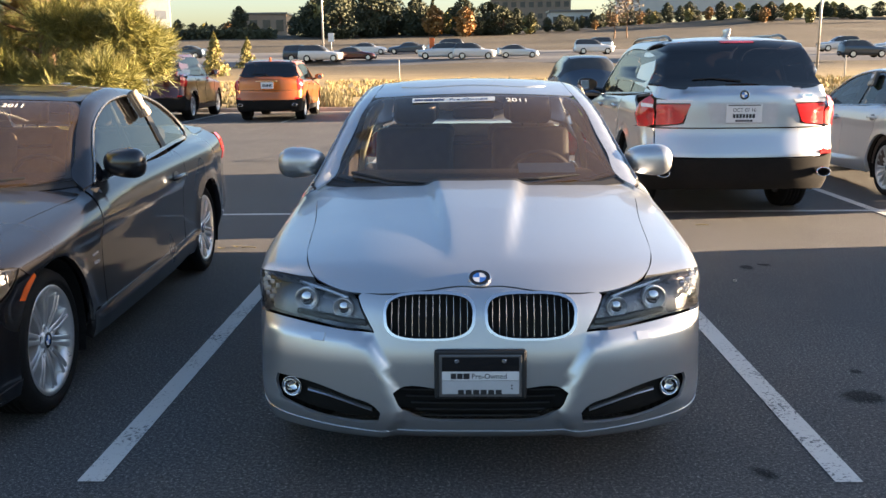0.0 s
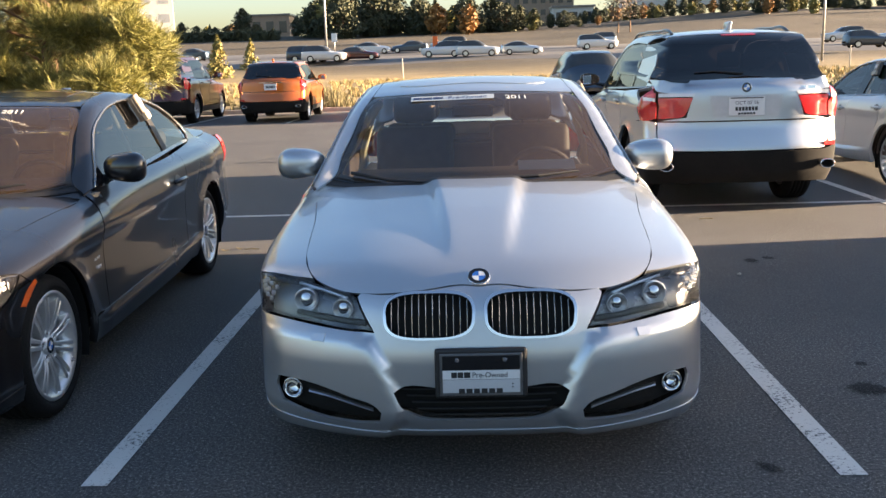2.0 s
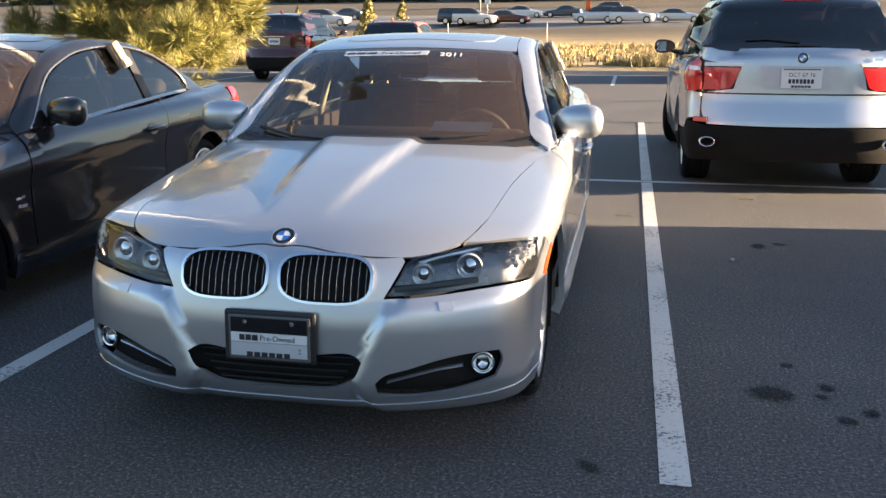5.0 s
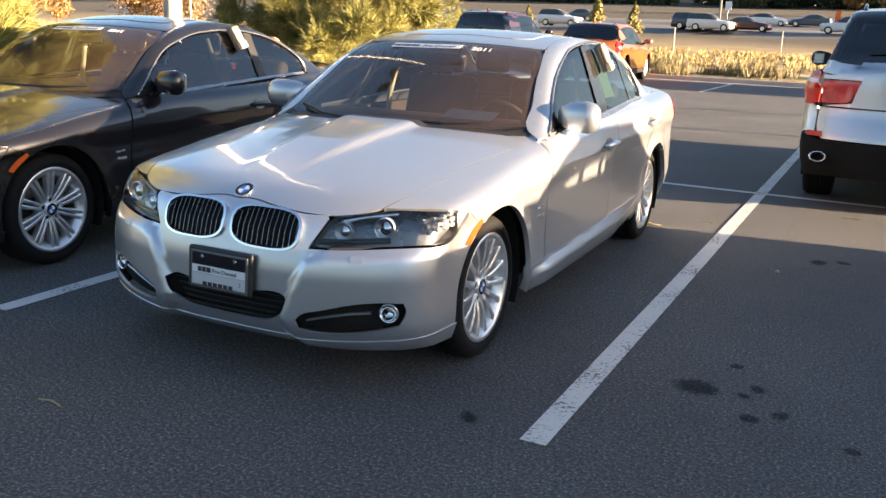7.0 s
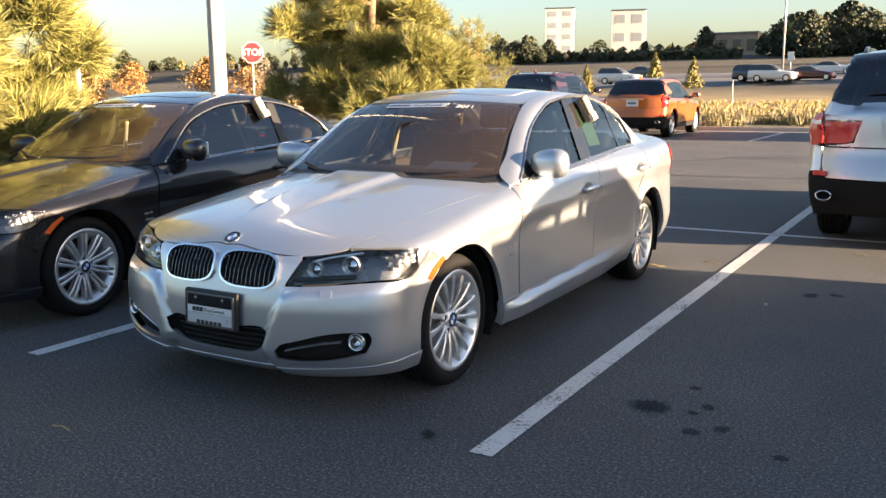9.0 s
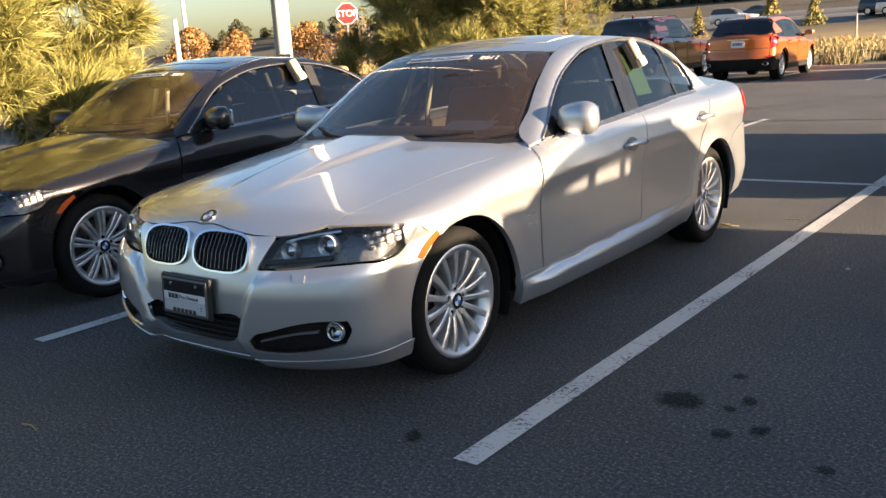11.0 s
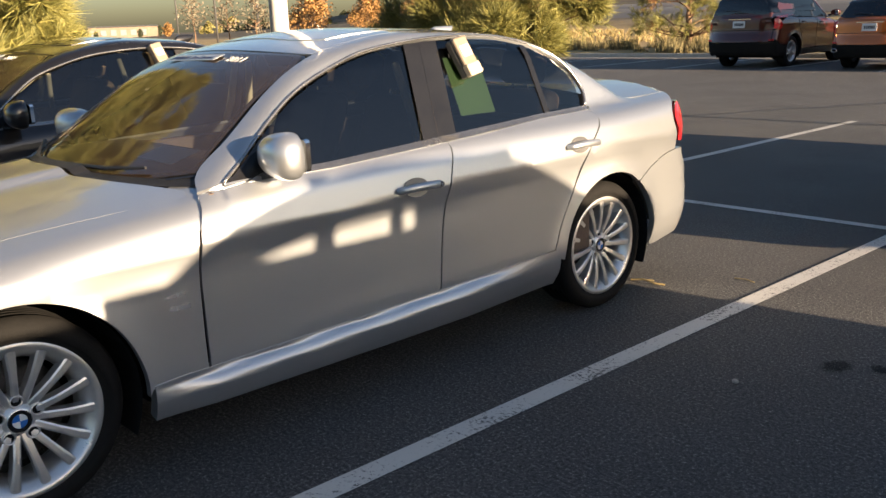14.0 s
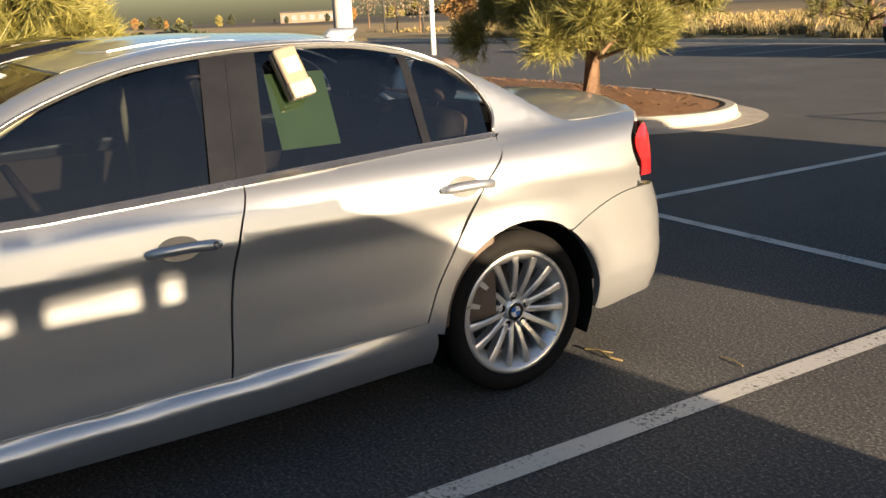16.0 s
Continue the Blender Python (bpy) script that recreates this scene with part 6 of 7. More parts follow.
def repaint(ob, old, fresh):
    """Another colour on a copy that shares its meshes."""
    for o in ob.children_recursive:
        if o.type == 'MESH' and o.data.materials and o.data.materials[0] == old:
            o.material_slots[0].link = 'OBJECT'
            o.material_slots[0].material = fresh


white_sedan = copy_thing(sedan, Matrix.Translation((5.45, 10.62, 0)) @ Matrix.Rotation(math.pi, 4, 'Z'))
white_sedan.name = "white_sedan"
tagged(white_sedan, "pearl white four-door sedan parked beside the tall silver car", "car")
repaint(white_sedan, M["silver"], M["white_paint"])
next_sedan = copy_thing(sedan, Matrix.Translation((5.55, 0.24, 0)))
next_sedan.scale = (1.0, 0.97, 1.06)
next_sedan.name = "grey_sedan"
tagged(next_sedan, "grey four-door sedan parked one empty stall away", "car")
for o in [o for o in next_sedan.children_recursive if o.name.split(".")[0] in ("headrest_post", "headrest", "backrest", "seat", "steering_wheel", "paper_form", "key_box", "cover", "sticker", "sticker_band", "flap", "key_slot", "seat_belt", "pillar_trim")]:
    bpy.data.objects.remove(o)
for o in [o for o in next_sedan.children_recursive if o.name.startswith(("window_pillar", "door_lining", "rear_view"))]:
    bpy.data.objects.remove(o)
# its near side in the car's own measure: unseen blocks, set as door cards up to the sill of the glass, two slim pillars
# and closed rear quarter, added to shape the sun patches
for lo, hi in (((-0.68, 1.40, 0.33), (-0.63, 3.45, 1.112)), ((-0.66, 2.206, 1.0), (-0.62, 2.293, 1.36)), ((-0.66, 2.558, 1.0), (-0.62, 2.623, 1.36)), ((-0.66, 2.688, 1.0), (-0.60, 3.24, 1.345))):
    part("window_pillar" if hi[1] - lo[1] < 0.1 else "door_lining", box_bm(lo, hi, 0.004), M["plastic"], next_sedan)
# added block over the bonnet, out of view, shades the silver car's bumper
part("raised_bonnet", box_bm((-0.76, 0.30, 0.66), (0.76, 1.50, 1.05), 0.07, seg=3), M["graphite"], next_sedan, "unseen grey block added over the bonnet to raise its shadow", True)
repaint(next_sedan, M["silver"], M["graphite"])
repaint(next_sedan, M["tint"], M["lens"])
repaint(next_sedan, M["glass"], M["lens"])
# cars by the verge, noses to the grass
ORANGE = suv_shape(4.80, 0.95, 1.68, 0.375, (0.93, 3.78), -0.12)
orange = suv("orange_crossover", "burnt orange crossover with roof rack, parked at the verge", ORANGE, "orange_paint", 4.80, 0.95, 1.68, tail="narrow")
orange.matrix_basis = Matrix.Translation((-5.5, 21.35 + 4.75, 0)) @ Matrix.Rotation(math.pi + radians(2), 4, 'Z')
MAROON = suv_shape(5.05, 1.0, 1.90, 0.39, (0.95, 3.93), 0.10)
maroon = suv("dark_red_suv", "large dark red full-size utility car, parked at the verge", MAROON, "maroon_paint", 5.05, 1.0, 1.90, tail="narrow", exhaust=False)
maroon.matrix_basis = Matrix.Translation((-8.75, 21.35 + 5.0, 0)) @ Matrix.Rotation(math.pi + radians(2), 4, 'Z')

# ---- islands, kerbs, verge ----
rng = np.random.default_rng(7)


def kerb_island(name, outline, h=0.15, w=0.16, label=""):
    """A raised bed inside a concrete kerb with a rounded top."""
    q = dense(soften(np.array(outline, float), 1), 0.25)
    a = 0.5 * np.sum(q[:, 0] * np.roll(q[:, 1], -1) - np.roll(q[:, 0], -1) * q[:, 1])
    q = q if a > 0 else q[::-1]
    t = np.roll(q, -1, 0) - np.roll(q, 1, 0)
    n = np.stack([-t[:, 1], t[:, 0]], 1)
    n /= np.linalg.norm(n, axis=1, keepdims=True)
    isl = thing(name, label, "kerb")
    isl["kind"] = "structure"
    prof = [(-0.36, 0.004), (-0.36, 0.006), (-0.03, 0.012), (0.0, 0.03), (0.02, h - 0.03), (0.05, h), (w, h), (w, 0.0)]
    V = [(*(p + m * o), z) for o, z in prof for p, m in zip(q, n)]
    k = len(q)
    F = [(r * k + i, r * k + (i + 1) % k, (r + 1) * k + (i + 1) % k, (r + 1) * k + i) for r in range(len(prof) - 1) for i in range(k)]
    mesh_ob("kerb", V, F, M["concrete"], isl, label="pale concrete kerb and gutter")
    inner = q + n * (w - 0.005)
    c = inner.mean(0)
    V = [(*c, h + 0.12)] + [(*(c + (p - c) * s), h - 0.02 + 0.14 * (1 - s * s)) for s in (0.5, 0.8, 1.0) for p in inner]
    F = [(0, 1 + i, 1 + (i + 1) % k) for i in range(k)] + [(1 + r * k + i, 1 + (r + 1) * k + i, 1 + (r + 1) * k + (i + 1) % k, 1 + r * k + (i + 1) % k) for r in range(2) for i in range(k)]
    mesh_ob("mulch_bed", V, F, M["mulch"], isl, True, "brown wood mulch bed")
    # loose chips on the bed
    V, F = [], []
    for i in range(700):
        p = inner[rng.integers(k)]
        s = math.sqrt(rng.random()) * 0.97
        x, y = c + (p - c) * s
        z = h - 0.015 + 0.14 * (1 - s * s)
        a, l, w2 = rng.random() * 6.3, rng.uniform(0.03, 0.08), rng.uniform(0.008, 0.02)
        d, e = np.array((math.cos(a), math.sin(a), rng.uniform(-0.3, 0.5))) * l, np.array((-math.sin(a), math.cos(a), 0)) * w2
        b = np.array((x, y, z + 0.012))
        j = len(V)
        V += [b - d - e, b + d - e, b + d + e, b - d + e]
        F.append((j, j + 1, j + 2, j + 3))
    ch = mesh_ob("mulch_chips", V, F, M["mulch"], isl)
    ch["kind"] = "stuff"
    return isl


kerb_island("island_kerb_1", [(-12.0, 8.95), (-7.5, 8.7), (-5.3, 8.55), (-4.35, 8.95), (-4.0, 9.8), (-4.35, 10.75), (-5.5, 11.45), (-8.5, 11.85), (-12.0, 11.85)], label="planted parking island edged by a concrete kerb")
kerb_island("island_kerb_2", [(-36, -6), (-23.0, -5), (-20.6, -3), (-20.9, 4.5), (-22.4, 8.6), (-26.0, 11.6), (-36, 13.0)], label="planted bed at the lot's edge behind a concrete kerb")
kerb_island("island_kerb_3", [(-6.5, -0.6), (-5.6, -0.9), (-4.8, -0.5), (-4.6, 0.6), (-4.6, 3.6), (-4.9, 4.4), (-5.7, 4.7), (-6.5, 4.4), (-6.7, 3.4), (-6.7, 0.6)], label="narrow planted island beside the stalls edged by a concrete kerb")
kb = thing("verge_kerb", "long concrete kerb between lot and verge", "kerb")
kb["kind"] = "structure"
part("kerb", box_bm((-46, 26.4, -0.02), (46, 26.56, 0.14), 0.02), M["concrete"], kb)
part("gutter", box_bm((-46, 26.0, -0.02), (46, 26.4, 0.006)), M["concrete"], kb)
for a, b in (((-3.7, 11.2), (-1.2, 15.5)), ((-1.2, 15.5), (3.0, 16.3)), ((-3.7, 11.2), (8.0, 12.4))):
    pts = [np.array(a) + (np.array(b) - np.array(a)) * t + rng.normal(0, 0.04, 2) for t in np.linspace(0, 1, 12)]
    V, F = [], []
    for p, q in zip(pts, pts[1:]):
        n = np.array((-(q - p)[1], (q - p)[0]))
        n = n / np.linalg.norm(n) * 0.03
        j = len(V)
        V += [(*(p - n), 0.004), (*(q - n), 0.004), (*(q + n), 0.004), (*(p + n), 0.004)]
        F.append((j, j + 1, j + 2, j + 3))
    tagged(mesh_ob("tar_seam", V, F, M["tar"]), "black tar crack filler on the asphalt", "crack", "tar seams", "structure")


def stain(x, y, rx, ry, seed):
    r = np.random.default_rng(seed)
    th = np.linspace(0, 2 * math.pi, 28, endpoint=False)
    wob = 1 + 0.16 * np.sin(3 * th + r.random() * 6) + 0.12 * np.sin(5 * th + r.random() * 6) + 0.05 * r.normal(size=28)
    V = [(0, 0, 0)] + [(a * math.cos(t), a * math.sin(t), 0) for a, t in zip(wob, th)]
    o = mesh_ob("oil_stain", V, [(0, 1 + i, 1 + (i + 1) % 28) for i in range(28)], M["stain"])
    o.location, o.scale, o.rotation_euler = (x, y, 0.006), (rx * 1.35, ry * 1.35, 1), (0, 0, seed * 1.3)
    tagged(o, "dark dried oil stain on the asphalt", "stain", "oil stains", "structure")


for i, (x, y, rx, ry) in enumerate(((1.741, 0.918, 0.085, 0.08), (2.085, 0.79, 0.04, 0.032), (1.93, 0.92, 0.03, 0.025), (1.98, 0.70, 0.035, 0.04), (1.97, 1.02, 0.04, 0.03), (2.35, 0.60, 0.03, 0.03), (2.02, 3.52, 0.07, 0.05), (2.17, 3.60, 0.05, 0.04), (1.85, 1.25, 0.03, 0.03), (1.05, 0.15, 0.05, 0.03), (-0.4, -0.9, 0.04, 0.03))):
    stain(x, y, rx, ry, i)


def litter(name, x, y, kind):
    r = np.random.default_rng(int(x * 100) % 97)
    bm = bmesh.new()
    if kind == "twig":
        tube_bm([(x - 0.09, y - 0.01, 0.006), (x - 0.02, y + 0.012, 0.014), (x + 0.06, y, 0.01), (x + 0.11, y + 0.02, 0.007)], 0.005, 5, bm)
        tube_bm([(x - 0.03, y + 0.01, 0.012), (x + 0.03, y + 0.04, 0.012)], 0.003, 5, bm)
        lab = "dry brown twig lying on the asphalt"
    elif kind == "sprig":
        tube_bm([(x - 0.06, y, 0.005), (x, y + 0.008, 0.009), (x + 0.06, y - 0.004, 0.005)], 0.0032, 5, bm)
        lab = "thin dry stalk lying on the asphalt"
    elif kind == "leaf":
        v = [bm.verts.new((x + 0.03 * math.cos(a) * (1 + 0.3 * math.cos(2 * a)), y + 0.018 * math.sin(a), 0.008 + 0.008 * math.cos(2 * a))) for a in np.linspace(0, 6.28, 9)[:-1]]
        c = bm.verts.new((x, y, 0.006))
        for a, b in zip(v, v[1:] + v[:1]):
            bm.faces.new((c, a, b))
        lab = "dry curled autumn leaf on the asphalt"
    else:
        bmesh.ops.create_icosphere(bm, subdivisions=1, radius=0.016, matrix=Matrix.Translation((x, y, 0.010)) @ Matrix.Diagonal((1, 0.8, 0.7, 1)))
        lab = "small pale stone on the asphalt"
    tagged(part(name, bm, M["straw" if kind != "stone" else "concrete"], None), lab, "litter", "litter on the asphalt")


for x, y, k in ((0.75, 4.02, "twig"), (1.13, 4.39, "sprig"), (1.81, 3.10, "stone"), (2.15, 5.29, "sprig"), (-1.97, 4.40, "leaf"), (-1.86, 4.36, "sprig"), (-2.08, 4.34, "leaf"), (-0.35, -0.55, "sprig"), (0.45, -0.95, "sprig")):
    litter({"twig": "twig", "sprig": "twig", "leaf": "fallen_leaf", "stone": "stone"}[k], x, y, k)


def blades(name, boxes, n, hgt, mat, label, lean=0.35, width=0.02, clumps=0):
    """Tufts of dry blades over stretches of ground: boxes of (x0, x1, y0, y1)."""
    V = []
    for x0, x1, y0, y1 in boxes:
        b = np.stack([rng.uniform(x0, x1, n), rng.uniform(y0, y1, n), np.zeros(n)], 1)
        big = rng.uniform(0.5, 1.2, n)
        if clumps:
            k = rng.integers(clumps, size=n)
            c, sz = np.stack([rng.uniform(x0, x1, clumps), rng.uniform(y0 + 0.3, y1, clumps)], 1), rng.uniform(0.3, 1.35, clumps)
            b[:, :2] = c[k] + rng.normal(0, 0.28, (n, 2)) * sz[k][:, None]
            b[:, 1] = np.maximum(b[:, 1], y0)
            big *= sz[k]
        b[:, 2] = [rise(y) - 0.03 for y in b[:, 1]]
        b, big = np.repeat(b, 9, 0), np.repeat(big, 9)
        k = len(b)
        a, h = rng.random(k) * 6.28, hgt * big * rng.uniform(0.6, 1.15, k)
        b[:, :2] += rng.normal(0, 0.06, (k, 2)) * big[:, None]
        tip = b + np.stack([np.cos(a) * lean * h, np.sin(a) * lean * h, h], 1)
        e = np.stack([-np.sin(a), np.cos(a), 0 * a], 1) * width
        V.append(np.stack([b - e, b + e, tip], 1).reshape(-1, 3))
    V = np.vstack(V)
    tagged(mesh_ob(name, V, np.arange(len(V)).reshape(-1, 3), M[mat]), label, "grass", kind="stuff")


blades("verge_grass", [(-40, 14, 26.7, 31.0)], 3200, 0.45, "sage", "tall dry brown verge grass and brush behind the kerb", clumps=110)
blades("field_grass", [(-60, 40, 33, 60)], 4200, 0.32, "straw", "golden dry field grass", 0.5, 0.04)
blades("bed_grass", [(-33, -22.8, -3, 10.0)], 700, 0.6, "sage", "dry brown undergrowth in the planted bed")


# ---- trees ----
def limb_bm(bm, a, b, r0, r1, n=4, wob=0.06):
    a, b = np.array(a, float), np.array(b, float)
    ts = np.linspace(0, 1, n)
    tube_bm([a + (b - a) * t + (rng.normal(0, wob, 3) if 0 < t < 1 else 0) for t in ts], [r0 + (r1 - r0) * t for t in ts], 6, bm)


def pine(x, y, height, radius, base, tufts, name="pine_tree", label="", brown=0.065):
    """A round bushy pine: trunk, limbs, and needle tufts set along the outer twigs."""
    t = thing(name, label, "tree", "pines")
    t.location = (x, y, 0.2)
    bm = bmesh.new()
    limb_bm(bm, (0, 0, -0.1), (0.12, 0.05, height * 0.85), 0.15, 0.03, 6, 0.04)
    part("trunk", bm, M["bark"], t, "rough brown trunk", True)
    unit = lambda v: v / np.linalg.norm(v, axis=1, keepdims=True)
    ends = []
    for k in range(120):
        f = rng.random() ** 1.25
        z = base + (height - base) * f
        rr = radius * (1 - 0.75 * max(0, f - 0.25) ** 1.3) * math.sqrt(rng.uniform(0.18, 1.08))
        a = rng.random() * 6.28
        end = np.array((rr * math.cos(a), rr * math.sin(a), z))
        if k < 34:
            bl = bmesh.new()
            limb_bm(bl, (0.05, 0.02, max(0.4, z - 0.35 * rr)), end, 0.035, 0.008, 4, 0.05)
            part("limb", bl, M["bark"], t)
        ends.append(end)
    ends = np.array(ends)
    lean = unit(ends - (0, 0, base)) * (1, 1, 0.4) + (0, 0, 0.35)
    dead = rng.random(len(ends)) < brown * (1.6 - ends[:, 2] / height)
    per = 21
    for mask, mat, lab in ((~dead, "needles", "bushy yellow-green needle crown"), (dead, "brown_needles", "dead orange-brown needles")):
        if not mask.any():
            continue
        n = int(tufts * mask.mean())
        own = np.flatnonzero(mask)[rng.integers(mask.sum(), size=n)]
        # tufts sit along short twigs that fan out from each limb's end
        reach = radius * rng.uniform(0.03, 0.27, (n, 1))
        d = unit(lean[own] + rng.normal(0, 0.75, (n, 3)))
        p = ends[own] + d * reach
        p[:, 2] = np.maximum(p[:, 2], base * 0.7)
        axis = np.repeat(unit(d + (0, 0, 0.25) + rng.normal(0, 0.25, (n, 3))), per, 0)
        k = len(axis)
        v = unit(axis * rng.uniform(0.5, 1.5, (k, 1)) + rng.normal(0, 0.5, (k, 3))) * rng.uniform(0.13, 0.27, (k, 1))
        e = unit(np.cross(v, rng.normal(0, 1, (k, 3)))) * 0.0048
        o = np.repeat(p, per, 0) - axis * rng.uniform(0, 0.14, (k, 1))
        V = np.stack([o - e, o + e, o + v], 1).reshape(-1, 3)
        mesh_ob("crown" if mat == "needles" else "dead_needles", V, np.arange(len(V)).reshape(-1, 3), M[mat], t, label=lab)
    return t


pine(-5.85, 9.6, 4.7, 1.46, 0.8, 18000, label="round bushy pine with yellow-green needles on an island")
pine(-5.65, 1.8, 4.6, 1.5, 0.80, 26000, brown=0.09, label="bushy pine with browning needles on the island beside the coupe")
pine(-14.5, 28.4, 3.6, 1.7, 0.5, 1800, label="bushy pine in the verge grass")


def leafy(name, label, height, radius, leaf, n, cone=0.0, trunk=0.12, base=0.25, size=0.16, group="", limbs=7):
    """A tree of many small leaf clumps round limbs; cone 1 is a spire, 0 a round crown."""
    t = thing(name, label, "tree", group)
    bm = bmesh.new()
    limb_bm(bm, (0, 0, -0.3), (0.05, 0, height * 0.9), trunk, trunk * 0.2, 5, 0.04 * height / 5)
    for k in range(limbs):
        a, z = rng.random() * 6.28, height * rng.uniform(base, 0.75)
        limb_bm(bm, (0, 0, z), (radius * 0.7 * math.cos(a), radius * 0.7 * math.sin(a), z + height * 0.12), trunk * 0.35, trunk * 0.1, 3, 0.04)
    part("trunk", bm, M["bark"], t)
    V, F = [], []
    lumps = [(rng.random() * 6.28, rng.random(), rng.uniform(0.55, 1.25)) for _ in range(26)]
    unit = lambda v: v / np.linalg.norm(v, axis=1, keepdims=True)
    lump = np.array(lumps)[rng.integers(26, size=n)]
    a, f = lump[:, 0] + rng.normal(0, 0.35, n), np.clip(lump[:, 1] + rng.normal(0, 0.09, n), 0, 1)
    prof = (1 - f) ** 0.9 if cone > 0.5 else np.sin(math.pi * (0.12 + 0.85 * f)) ** 0.8
    r = radius * prof * rng.uniform(0.25, 1.05, n) * lump[:, 2]
    p = np.stack([r * np.cos(a), r * np.sin(a), height * (base + (1 - base) * f)], 1)
    u = unit(rng.normal(0, 1, (n, 3)))
    v = unit(np.cross(u, rng.normal(0, 1, (n, 3))))
    sz = size * rng.uniform(0.6, 1.3, (n, 1))
    V = np.stack([p - u * sz, p + v * sz * 0.7, p + u * sz, p - v * sz * 0.7], 1).reshape(-1, 3)
    F = np.arange(len(V)).reshape(-1, 4)
    mesh_ob("crown", V, F, M[leaf], t)
    return t


def az_at(az, d, eye=(0.0, -2.78)):
    return eye[0] + d * math.sin(radians(az)), eye[1] + d * math.cos(radians(az))


def stand(t, x, y, s=1.0, turn=0.0):
    t.matrix_basis = Matrix.Translation((x, y, rise(y, x))) @ Matrix.Rotation(turn, 4, 'Z') @ Matrix.Diagonal((s, s, s, 1))


def stand_copy(t, x, y, s=1.0, turn=0.0):
    m = Matrix.Translation((x, y, rise(y, x))) @ Matrix.Rotation(turn, 4, 'Z')
    o = copy_thing(t, m)
    o.scale = (s, s, s)
    return o


shrub = leafy("young_tree", "small upright yellow-green young tree in the field", 2.7, 1.0, "olive_leaf", 2600, 0.8, 0.05, 0.05, 0.09, "young trees")
for i, (x, y) in enumerate(((-19.9, 69.7), (-20.9, 85.0), (-27.5, 74.0), (-33.5, 72.0))):
    (stand if i == 0 else stand_copy)(shrub, x, y, (1.28, 1.1, 0.95, 0.9)[i], i * 1.7)
autumn = leafy("autumn_tree", "small tree with orange autumn leaves by the lane", 3.0, 1.35, "autumn_leaf", 3600, 0, 0.07, 0.25, 0.065, "autumn trees")
for i, (az, d, s) in enumerate(((-52.4, 44, 0.95), (-45.4, 41, 0.9), (-43.0, 46, 0.8), (-49.8, 60, 1.0))):
    x, y = az_at(az, d, (2.85, -2.26))
    (stand if i == 0 else stand_copy)(autumn, x, y, s, i * 2.1)
bare = leafy("bare_tree", "thin grey tree nearly bare of leaves", 3.2, 1.2, "bare_twig", 500, 0, 0.06, 0.3, 0.08, "bare trees", 14)
for i, (az, d, s) in enumerate(((-42.2, 44, 0.9), (-58.5, 70, 1.2), (-61, 95, 1.5), (-56.5, 60, 1.1), (9.0, 150, 2.6), (8.2, 150, 2.2))):
    x, y = az_at(az, d, (2.85, -2.26))
    (stand if i == 0 else stand_copy)(bare, x, y, s, i * 1.3)

spire = leafy("conifer", "dark green conifer on the far hillside", 7.5, 2.9, "conifer", 2200, 1.0, 0.2, 0.03, 0.30, "hillside conifers", 4)
rounded = leafy("conifer", "dark rounded pine on the far hillside", 7.5, 3.0, "conifer", 2400, 0.0, 0.25, 0.04, 0.31, "hillside conifers", 5)
broad = leafy("conifer", "dark spreading pine on the far hillside", 6.5, 4.2, "conifer", 2600, 0.0, 0.25, 0.02, 0.32, "hillside conifers", 6)
tawny = leafy("hillside_tree", "tawny broad-leaved tree on the far hillside", 7.0, 2.8, "autumn_leaf", 1500, 0.0, 0.2, 0.08, 0.5, "hillside broadleaves", 6)
olive = leafy("hillside_tree", "olive broad-leaved tree on the far hillside", 6.5, 2.6, "olive_leaf", 1500, 0.0, 0.2, 0.06, 0.5, "hillside broadleaves", 6)
first = {id(broad): 1, id(spire): 1, id(rounded): 1, id(tawny): 1, id(olive): 1}
stands = [(-300 + 390 * (k + rng.random()) / 62, 174 + 34 * rng.random() ** 2, rng.uniform(0.7, 1.25)) for k in range(62)]
for i in range(360):
    cx, cy, size = stands[rng.integers(62)]
    x, y = cx + rng.normal(0, 5.5), max(168, cy + rng.normal(0, 6))
    t = (spire, rounded, rounded, broad, rounded, olive, broad, rounded, bare, rounded, olive, broad, broad, tawny)[rng.integers(14)]
    s = (0.42 + 0.72 * rng.random() ** 1.5) * size * (0.66 if x < -42 else 1.0) if x < 16 else rng.uniform(0.25, 0.5)
    if first.pop(id(t), None):
        stand(t, x, y, s, rng.random() * 6)
    else:
        stand_copy(t, x, y, s, rng.random() * 6)
n = 16000
p = np.stack([rng.uniform(-128, -36, n), rng.uniform(170.5, 173.5, n), rng.random(n)], 1)
p[:, 2] = [rise(y, x) + f * (1.5 + 0.7 * noise.noise((x * 0.25, 0, 3))) for x, y, f in p]
u = rng.normal(0, 0.22, (n, 3))
v = np.cross(u, rng.normal(0, 1, (n, 3)))
tagged(mesh_ob("far_hedge", np.stack([p - u, p + v * 0.6, p + u, p - v * 0.6], 1).reshape(-1, 3), np.arange(4 * n).reshape(-1, 4), M["conifer"]), "long dark clipped hedge along the far hillside", "hedge", kind="stuff")
for i in range(16):
    stand_copy((broad, rounded, olive)[rng.integers(3)], 42 + 3.4 * i + rng.random() * 2, rng.uniform(222, 240), rng.uniform(0.4, 0.65), rng.random() * 6)
for i in range(40):
    x, y = az_at(-55 - 28 * rng.random(), rng.uniform(260, 420))
    stand_copy((rounded, olive, tawny, bare)[rng.integers(4)], x, y, rng.uniform(0.3, 0.6), rng.random() * 6)

